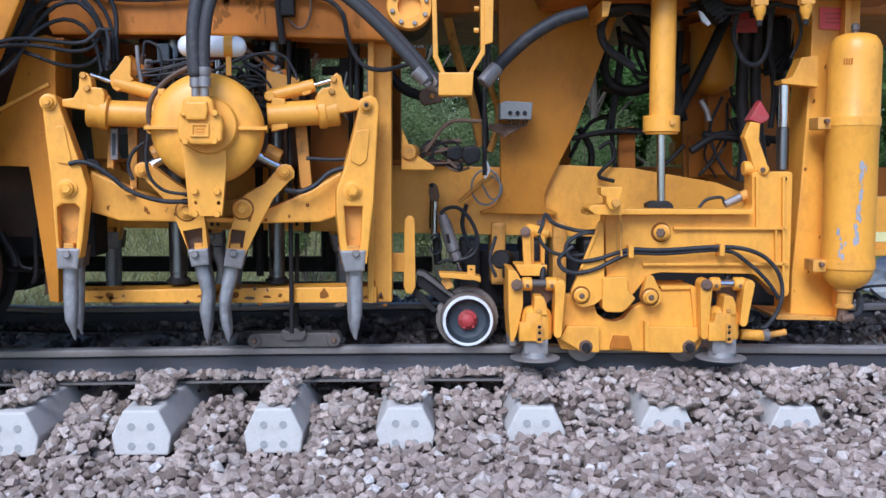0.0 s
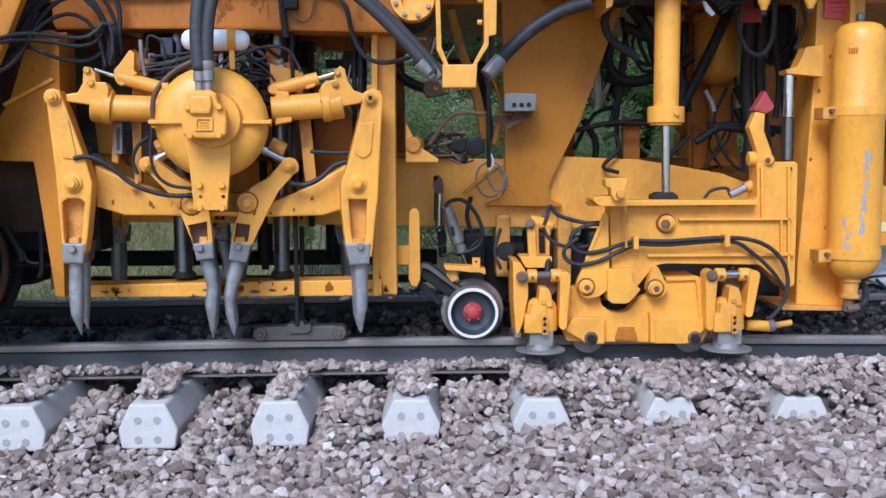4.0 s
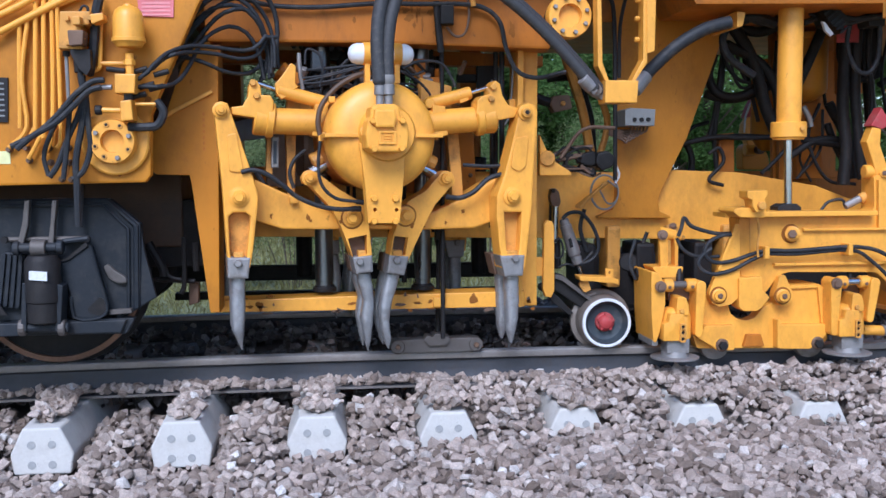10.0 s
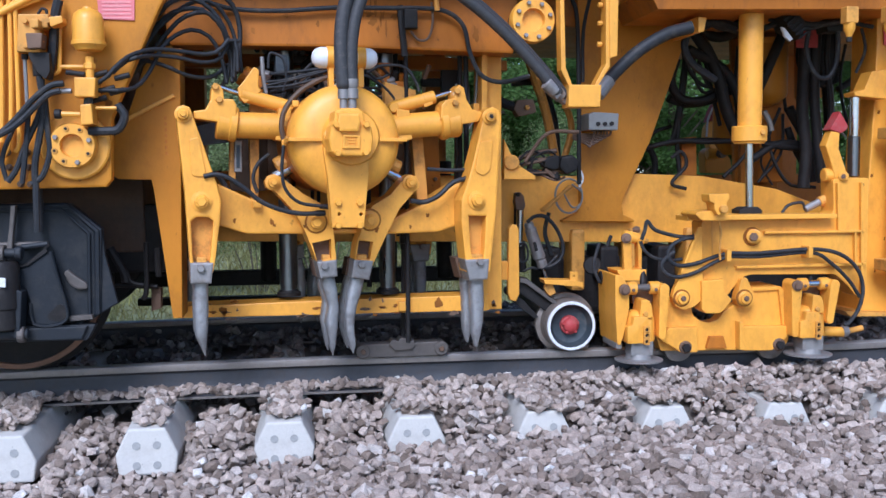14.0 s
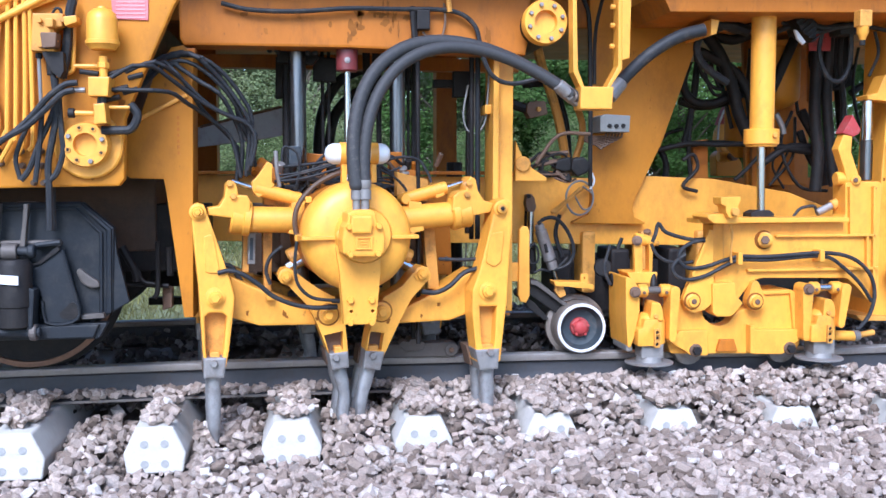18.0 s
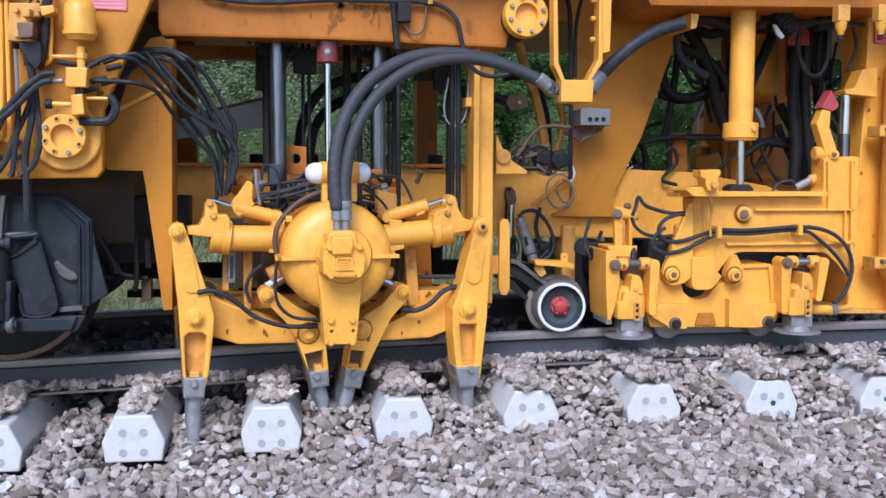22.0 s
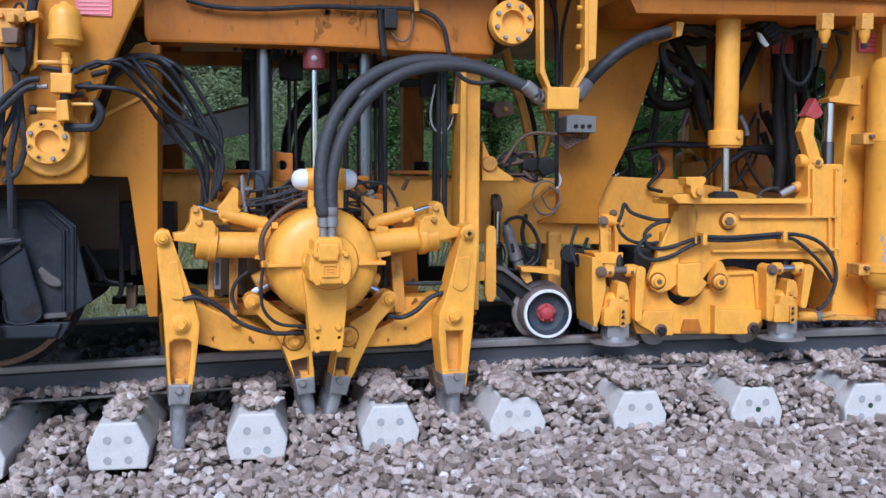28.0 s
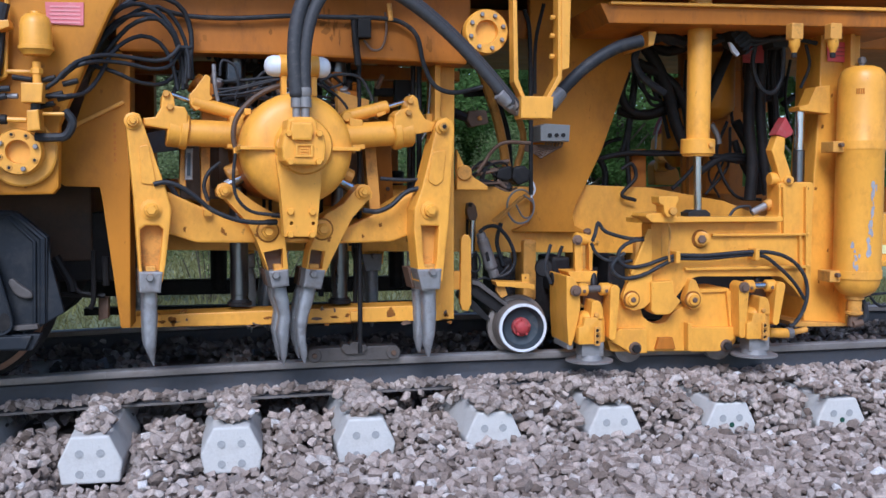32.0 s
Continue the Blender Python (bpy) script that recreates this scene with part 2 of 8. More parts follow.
def plate(outline, y0, y1, bevel=0.006, holes=(), seg=2):
    """A plate cut to an outline in x and z, from y0 (front) to y1, with rounded edges and openings."""
    from mathutils.geometry import tessellate_polygon
    bm = bmesh.new()
    loops = [list(outline), *[list(h) for h in holes]]
    flat = [Vector((x, 0, z)) for loop in loops for x, z in loop]
    tris = tessellate_polygon([[Vector((x, z, 0)) for x, z in loop] for loop in loops])
    front = [bm.verts.new((v.x, y0, v.z)) for v in flat]
    rear = [bm.verts.new((v.x, y1, v.z)) for v in flat]
    if holes:
        for a, b, c in tris:
            if len({a, b, c}) == 3:
                bm.faces.new((front[a], front[b], front[c]))
                bm.faces.new((rear[c], rear[b], rear[a]))
    else:
        bm.faces.new(front)
        bm.faces.new(rear[::-1])
    k = 0
    rim = []
    for loop in loops:
        n = len(loop)
        for i in range(n):
            a, b = k + i, k + (i + 1) % n
            f = bm.faces.new((front[a], rear[a], rear[b], front[b]))
            rim.append(f)
        k += n
    bmesh.ops.recalc_face_normals(bm, faces=bm.faces)
    if bevel:
        rims = set(rim)
        edges = [e for e in bm.edges if len(e.link_faces) == 2 and len(rims & set(e.link_faces)) == 1]
        bmesh.ops.bevel(bm, geom=edges, offset=bevel, segments=seg, profile=0.6, affect="EDGES", clamp_overlap=True)
    return bm


def box(x0, y0, z0, x1, y1, z1, bevel=0.006, seg=2):
    bm = bmesh.new()
    bmesh.ops.create_cube(bm, size=1)
    for v in bm.verts:
        v.co = ((x0 + x1) / 2 + v.co.x * (x1 - x0), (y0 + y1) / 2 + v.co.y * (y1 - y0), (z0 + z1) / 2 + v.co.z * (z1 - z0))
    if bevel:
        bmesh.ops.bevel(bm, geom=bm.edges[:], offset=min(bevel, 0.45 * min(abs(x1 - x0), abs(y1 - y0), abs(z1 - z0))), segments=seg, profile=0.6, affect="EDGES")
    return bm


def lathe(profile, start, end, seg=24, close=True):
    """Turned round the line from start to end; profile of (along 0..1, radius in metres)."""
    bm = bmesh.new()
    a, b = Vector(start), Vector(end)
    q = (b - a).to_track_quat("Z", "Y")
    rings = []
    for s, r in profile:
        c = a.lerp(b, s)
        if r < 1e-5:
            rings.append([bm.verts.new(c)])
        else:
            rings.append([bm.verts.new(c + q @ Vector((r * math.cos(i * math.tau / seg), r * math.sin(i * math.tau / seg), 0))) for i in range(seg)])
    for u, v in zip(rings, rings[1:]):
        for i in range(seg):
            j = (i + 1) % seg
            if len(u) == 1 and len(v) > 1:
                bm.faces.new((u[0], v[i], v[j]))
            elif len(v) == 1 and len(u) > 1:
                bm.faces.new((u[i], v[0], u[j]))
            elif len(u) > 1:
                bm.faces.new((u[i], v[i], v[j], u[j]))
    for ring in (rings[0], rings[-1]):
        if close and len(ring) > 1:
            bm.faces.new(ring)
    bmesh.ops.recalc_face_normals(bm, faces=bm.faces)
    return bm


def rod(start, end, r, seg=16, chamfer=0.15):
    n = (Vector(end) - Vector(start)).length
    c = min(0.3, r * chamfer / n)
    return lathe([(0, r * (1 - chamfer)), (c, r), (1 - c, r), (1, r * (1 - chamfer))], start, end, seg)


def spline(points, steps=6):
    p = [Vector(v) for v in points]
    p = [p[0] * 2 - p[1], *p, p[-1] * 2 - p[-2]]
    out = []
    for a, b, c, d in zip(p, p[1:], p[2:], p[3:]):
        for k in range(steps):
            t = k / steps
            out.append(0.5 * (2 * b + (c - a) * t + (2 * a - 5 * b + 4 * c - d) * t * t + (3 * b - a - 3 * c + d) * t ** 3))
    return out + [p[-2]]


def tube(points, r, seg=8, steps=5, curved=True):
    pts = spline(points, steps) if curved else [Vector(p) for p in points]
    bm = bmesh.new()
    rings, side = [], None
    for i, p in enumerate(pts):
        d = (pts[min(i + 1, len(pts) - 1)] - pts[max(i - 1, 0)]).normalized()
        side = (side if side is not None else d.orthogonal()).cross(d).cross(d) * -1 if side is not None else d.orthogonal()
        side = (side - d * side.dot(d)).normalized()
        up = d.cross(side)
        rings.append([bm.verts.new(p + (side * math.cos(k * math.tau / seg) + up * math.sin(k * math.tau / seg)) * r) for k in range(seg)])
    for u, v in zip(rings, rings[1:]):
        for k in range(seg):
            bm.faces.new((u[k], u[(k + 1) % seg], v[(k + 1) % seg], v[k]))
    bm.faces.new(rings[0][::-1])
    bm.faces.new(rings[-1])
    bmesh.ops.recalc_face_normals(bm, faces=bm.faces)
    return bm


def bolt(x, y, z, r, depth=0.014, sides=6):
    """A bolt head that stands proud of a face at y, towards -y."""
    return lathe([(0, r), (0.75, r), (1, r * 0.82)], (x, y + 0.004, z), (x, y - depth, z), sides)


def pin(x, y, z, r, depth=0.02):
    """A round pin end with a washer."""
    return joined(lathe([(0, r), (0.35, r), (0.42, r * 0.7), (0.9, r * 0.68), (1, r * 0.6)], (x, y + 0.004, z), (x, y - depth, z), 20))


def bolts(name, centres, y, r, mat, parent, depth=0.014, sides=6):
    for x, z in centres:
        part(name, bolt(x, y, z, r, depth, sides), mat, parent)


def ring_of(x, z, r, n, turn=0.0):
    return [(x + r * math.cos(turn + i * math.tau / n), z + r * math.sin(turn + i * math.tau / n)) for i in range(n)]


def mid(points):
    return sum(p[0] for p in points) / len(points), sum(p[1] for p in points) / len(points)


def rounded(outline, r=0.015, n=4):
    """The outline with its corners cut to arcs."""
    out = []
    m = len(outline)
    for i in range(m):
        a, b, c = Vector(outline[i - 1]), Vector(outline[i]), Vector(outline[(i + 1) % m])
        u, v = a - b, c - b
        d = min(r, u.length * 0.45, v.length * 0.45)
        p, q = b + u.normalized() * d, b + v.normalized() * d
        for k in range(n + 1):
            t = k / n
            w = p * (1 - t) ** 2 + b * 2 * t * (1 - t) + q * t * t
            out.append((w.x, w.y))
    return out


def strap(a, b, ra, rb, n=9):
    """Outline of a bar with round ends, from a to b."""
    a, b = Vector(a), Vector(b)
    d = b - a
    turn = math.atan2(d.y, d.x)
    lean = math.acos(max(-1, min(1, (ra - rb) / d.length)))
    out = []
    for i in range(n + 1):
        q = turn + lean + (math.tau - 2 * lean) * i / n
        out.append((a.x + ra * math.cos(q), a.y + ra * math.sin(q)))
    for i in range(n + 1):
        q = turn - lean + 2 * lean * i / n
        out.append((b.x + rb * math.cos(q), b.y + rb * math.sin(q)))
    return out


def blot(x, z, w, h, y, mat, parent, seed, name="stain"):
    """A thin irregular patch of dried dirt, grease or bare metal on a face at y."""
    rng = random.Random(seed)
    reach = [rng.uniform(0.35, 1.15) for _ in range(9)]
    edge = []
    for i in range(27):
        d = reach[i // 3] + (reach[(i // 3 + 1) % 9] - reach[i // 3]) * (i % 3) / 3 + rng.uniform(-0.07, 0.07)
        edge.append((x + w * d * math.cos(i * math.tau / 27), z + h * d * math.sin(i * math.tau / 27)))
    return part(name, plate(edge, y - 0.0012, y + 0.002, 0), mat, parent)


# ---- how things go: the machine along the track, the unit's plunge, the lift of the track ----
TRAVEL = [(0, -1.165), (6.0, -1.165), (6.5, -1.144), (7.0, -1.06), (7.5, -1.048), (8.0, -0.857), (8.5, -0.556), (9.0, -0.221), (9.5, -0.019), (10.0, 0.001), (13.5, 0),
          (14.0, -0.011), (14.5, -0.06), (15.2, -0.075), (16.3, 0.0), (32.0, 0)]
PLUNGE = [(0, 0), (17.7, 0), (17.8, -0.113), (17.9, -0.226), (18.0, -0.422), (18.1, -0.463), (18.25, -0.504), (18.5, -0.537), (19.0, -0.542), (29.2, -0.542), (29.3, -0.473), (29.5, -0.211), (29.65, -0.051),
          (29.8, -0.008), (30.0, 0), (32.0, 0)]
RAISE = [(0, 0, 0), (18.05, 0, 0), (18.5, 0.2, 0), (19.0, 0.5, 0), (19.5, 0.74, 0), (20.0, 0.93, 0), (20.5, 1, 0), (29.6, 1, 0), (30.0, 1, 0.65), (30.4, 1, 1), (32.0, 1, 1)]
PITCH = 0.6
SEAT = {-1: -0.024, 0: -0.02, 1: -0.012, 2: -0.004, 6: -0.002, 7: -0.008, 8: -0.01}
FULL = {1: 0.008, 2: 0.021, 3: 0.036, 4: 0.053, 5: 0.069, 6: 0.081, 7: 0.089, 8: 0.09, 9: 0.085, 10: 0.07, 11: 0.05, 12: 0.03, 13: 0.012}
LEFT = {1: 0.006, 2: 0.018, 3: 0.027, 4: 0.038, 5: 0.042, 6: 0.044, 7: 0.044, 8: 0.044, 9: 0.04, 10: 0.033, 11: 0.024, 12: 0.014, 13: 0.006}


def between(table, t):
    for (a, u), (b, v) in zip(table, table[1:]):
        if t <= b:
            return u + (v - u) * (t - a) / (b - a)
    return table[-1][1]


def raised(k, up, settle):
    return SEAT.get(k, 0) + up * (FULL.get(k, 0) * (1 - settle) + LEFT.get(k, 0) * settle)


# ---- ground and ballast ----
def ease(a, b, v):
    t = min(1, max(0, (v - a) / (b - a)))
    return t * t * (3 - 2 * t)


def bed(x, y):
    """Height of the ballast."""
    front = -0.415 + 0.115 * ease(1.0, 2.9, x)
    crib = -0.268 + 0.088 * ease(0.9, 2.9, x)
    h = front + (crib - front) * ease(-0.62, -0.25 - 0.16 * ease(1.4, 2.8, x), y)
    # loosened stone heaped between the sleeper ends
    h += 0.1 * (1 - ease(1.6, 3.0, x)) * ease(0.2, 0.4, abs(x / PITCH - round(x / PITCH))) * ease(-0.95, -0.62, y) * (1 - ease(-0.5, -0.3, y))
    # the flanks stand clear where the track was lifted before
    off = abs(x - PITCH * round(x / PITCH))
    h -= 0.055 * (1 - ease(0.15, 0.25, off)) * (1 - ease(1.9, 2.7, x)) * ease(-0.56, -0.44, y)
    # full cribs, and a ridge along the rail, ahead of the work
    h += 0.016 * ease(2.9, 3.5, x) * ease(-0.62, -0.5, y) + 0.022 * ease(2.2, 3.4, x) * ease(-0.34, -0.18, y)
    if y > 0.05:
        h = -0.235 + (0.02 + 0.12 * ease(0.5, 1.6, x)) * ease(0.8, 1.4, y)
    h += (-0.78 - h) * ease(2.4, 3.8, y)
    h += (-0.62 - h) * ease(-1.5, -3.2, y)
    return h + 0.02 * noise.noise(Vector((x * 2.1, y * 2.1, 0)))


def ground_sheet():
    bm = bmesh.new()
    xs = [-900, -200, -60, -20, -8, *[-4 + 0.25 * i for i in range(57)], 14, 30, 80, 250, 900]
    ys = [-900, -200, -50, -15, -6, *[-4 + 0.15 * i for i in range(61)], 6.5, 9, 14, 25, 60, 200, 900]
    grid = [[bm.verts.new((x, y, bed(x, y) - 0.095 if abs(y) < 6 else -0.8 + 0.1 * noise.noise(Vector((x * 0.1, y * 0.1, 3))))) for x in xs] for y in ys]
    for r, s in zip(grid, grid[1:]):
        for i in range(len(xs) - 1):
            bm.faces.new((r[i], r[i + 1], s[i + 1], s[i]))
    ob = part("ground", bm, EARTH, smooth=True)
    ob.data.materials.append(MEADOW)
    for p in ob.data.polygons:
        c = p.center
        if c.y > 3.4 or c.y < -4 or abs(c.x) > 20:
            p.material_index = 1
    return tagged(ob, "stone dust under the ballast, rough meadow beyond the track", "ground", kind="structure")


def stone_shapes(count, rng):
    shapes = []
    for _ in range(count):
        bm = bmesh.new()
        sx, sy, sz = rng.uniform(0.95, 1.45), rng.uniform(0.75, 1.05), rng.uniform(0.5, 0.9)
        # a split block: eight loose corners and a few chips off them
        for v in itertools.product((-0.72, 0.72), repeat=3):
            v = [c + rng.uniform(-0.32, 0.18) * math.copysign(1, c) for c in v]
            bm.verts.new((v[0] * sx, v[1] * sy, v[2] * sz))
        for _ in range(5):
            v = Vector((rng.gauss(0, 1), rng.gauss(0, 1), rng.gauss(0, 1))).normalized()
            bm.verts.new((v.x * sx, v.y * sy, v.z * sz))
        got = bmesh.ops.convex_hull(bm, input=bm.verts)
        bmesh.ops.delete(bm, geom=list({g for g in got["geom_interior"] + got["geom_unused"] if isinstance(g, bmesh.types.BMVert)}), context="VERTS")
        bm.verts.index_update()
        shapes.append((np.array([v.co[:] for v in bm.verts]), [[v.index for v in f.verts] for f in bm.faces]))
        bm.free()
    return shapes


RNG = random.Random(7)
SHAPES = stone_shapes(60, RNG)


def stones(name, places, mat, label, parent=None):
    """Many stones in one mesh; places of (x, y, z, radius)."""
    verts, faces, k = [], [], 0
    for x, y, z, r in places:
        v, f = RNG.choice(SHAPES)
        turn = np.array(Euler((RNG.uniform(-0.75, 0.75), RNG.uniform(-0.75, 0.75), RNG.uniform(0, 6.28))).to_matrix())
        verts.append(v @ turn.T * r + (x, y, z))
        faces += [[i + k for i in p] for p in f]
        k += len(v)
    me = bpy.data.meshes.new(name)
    me.from_pydata(np.concatenate(verts).tolist(), [], faces)
    me.materials.append(mat)
    ob = new(name, me)
    ob.parent = parent
    return tagged(ob, label, "ballast" if not parent else "", kind="stuff")


def under_sleeper(x, y, grow=0.0):
    k = round(x / PITCH)
    return -0.553 - grow < y < 2.1 and abs(x - k * PITCH) < 0.135 + grow


def in_loose_crib(x, y):
    """The crib whose stone is drawn down as the tines work."""
    return 2.52 < x < 2.88 and -0.56 < y < -0.06


LOOSE = []


def spread_ballast():
    lower, upper, sunk, dark = [], [], [], []
    y = -1.75
    while y < -0.02:
        x = -2.4
        while x < 8.6:
            px, py = x + RNG.uniform(-0.025, 0.025), y + RNG.uniform(-0.025, 0.025)
            if not under_sleeper(px, py, 0.012):
                dip = 0.05 if in_loose_crib(px, py) else 0
                lower.append((px, py, bed(px, py) - 0.032 - dip + RNG.uniform(-0.012, 0.01), RNG.uniform(0.02, 0.034)))
            x += 0.046
        y += 0.044
    # the top layer: stones laid side by side, hardly cutting into one another
    cells = collections.defaultdict(list)
    for n in range(72000):
        r = RNG.uniform(0.022, 0.035) if n < 12000 else RNG.uniform(0.015, 0.027) if n < 38000 else RNG.uniform(0.01, 0.016)
        px, py = RNG.uniform(-2.4, 8.6), RNG.uniform(-1.75, -0.06)
        if under_sleeper(px, py, r * 0.45):
            continue
        cx, cy = int(px // 0.09), int(py // 0.09)
        if any((px - u) ** 2 + (py - v) ** 2 < (0.7 * (r + w)) ** 2 for a in (-1, 0, 1) for b in (-1, 0, 1) for u, v, w in cells[cx + a, cy + b]):
            continue
        cells[cx, cy].append((px, py, r))
        (sunk if in_loose_crib(px, py) else upper).append((px, py, bed(px, py) + RNG.uniform(-0.012, 0.012) - (r < 0.018) * 0.006, r))
    # the bed goes on to both sides
    for _ in range(5200):
        x = RNG.uniform(-7.6, -2.4) if RNG.random() < 0.5 else RNG.uniform(8.6, 14.2)
        y = RNG.uniform(-1.75, -0.08)
        if not under_sleeper(x, y, 0.01):
            lower.append((x, y, bed(x, y) - 0.02 + RNG.uniform(-0.012, 0.02), RNG.uniform(0.026, 0.044)))
    # a loose line of stones against the rail and on its foot
    for i in range(1300):
        x = RNG.uniform(-2.4, 8.5)
        y = RNG.uniform(-0.24, -0.085)
        heap = 0.006 * ease(2.0, 3.6, x)
        if RNG.random() < 0.3 + 0.7 * ease(2.2, 3.4, x):
            upper.append((x, y, bed(x, y) + 0.01 + heap + RNG.uniform(0, 0.025), RNG.uniform(0.016, 0.03)))
    y = 0.07
    while y < 2.9:
        x = -3.5
        while x < 9:
            px, py = x + RNG.uniform(-0.04, 0.04), y + RNG.uniform(-0.04, 0.04)
            if abs(py - 1.5) > 0.07 and not (0.85 < py < 1.42 and px < 0.8 and abs(px - round(px / PITCH) * PITCH) < 0.12) and not (0.3 < py < 1.15 and abs(px - round(px / PITCH) * PITCH) < 0.1 and RNG.random() < 0.85):
                dark.append((px, py, bed(px, py) + RNG.uniform(-0.03, 0.02), RNG.choice((0.017, 0.022, 0.027, 0.034))))
            x += 0.056
        y += 0.056
    for _ in range(1500):
        x = RNG.uniform(-3.5, 9)
        dark.append((x, RNG.uniform(1.33, 1.45), -0.15 + RNG.uniform(0, 0.03 + 0.06 * ease(0.3, 1.0, x)), RNG.uniform(0.015, 0.03)))
    stones("ballast", lower + upper, STONE, "crushed grey-brown granite ballast along the sleeper ends")
    LOOSE.append(stones("ballast", sunk, STONE, "loose ballast between two sleepers, drawn down by the tines"))
    stones("ballast", dark, GREASE_AND_SHADE, "greasy ballast between the rails, darkened for shade as well")


# ---- track ----
def sleeper_mesh():
    """Prestressed concrete: sloping flanks, sunk middle, chamfered end."""
    bm = bmesh.new()
    secs = [(-0.552, 0.08, -0.187, -0.396), (-0.3, 0.086, -0.179, -0.4), (0.2, 0.086, -0.176, -0.4), (0.5, 0.082, -0.205, -0.4), (1.0, 0.082, -0.205, -0.4), (1.3, 0.086, -0.176, -0.4), (1.8, 0.086, -0.179, -0.4), (2.05, 0.08, -0.187, -0.396)]
    rings = []
    for y, a, top, low in secs:
        rings.append([bm.verts.new(v) for v in ((-a, y, top), (a, y, top), (a + 0.056, y, -0.305), (a + 0.042, y, low), (-a - 0.042, y, low), (-a - 0.056, y, -0.305))])
    for u, v in zip(rings, rings[1:]):
        for i in range(6):
            bm.faces.new((u[i], v[i], v[(i + 1) % 6], u[(i + 1) % 6]))
    bm.faces.new(rings[0])
    bm.faces.new(rings[-1][::-1])
    bmesh.ops.recalc_face_normals(bm, faces=bm.faces)
    edges = [e for e in bm.edges if e.calc_face_angle(0) > 0.3]
    bmesh.ops.bevel(bm, geom=edges, offset=0.01, segments=3, profile=0.5, affect="EDGES", clamp_overlap=True)
    return bm


def spring_clip(side, y):
    """A bent spring clip that holds the rail's foot."""
    s = side
    return tube([(-0.05, y + s * 0.13, -0.165), (-0.05, y + s * 0.1, -0.135), (-0.04, y + s * 0.065, -0.14), (-0.015, y + s * 0.06, -0.15), (-0.005, y + s * 0.1, -0.13), (0.005, y + s * 0.1, -0.13),
                 (0.015, y + s * 0.06, -0.15), (0.04, y + s * 0.065, -0.14), (0.05, y + s * 0.1, -0.135), (0.05, y + s * 0.13, -0.165)], 0.0075, 6, 3)


SLEEPERS, RAILS = {}, {}


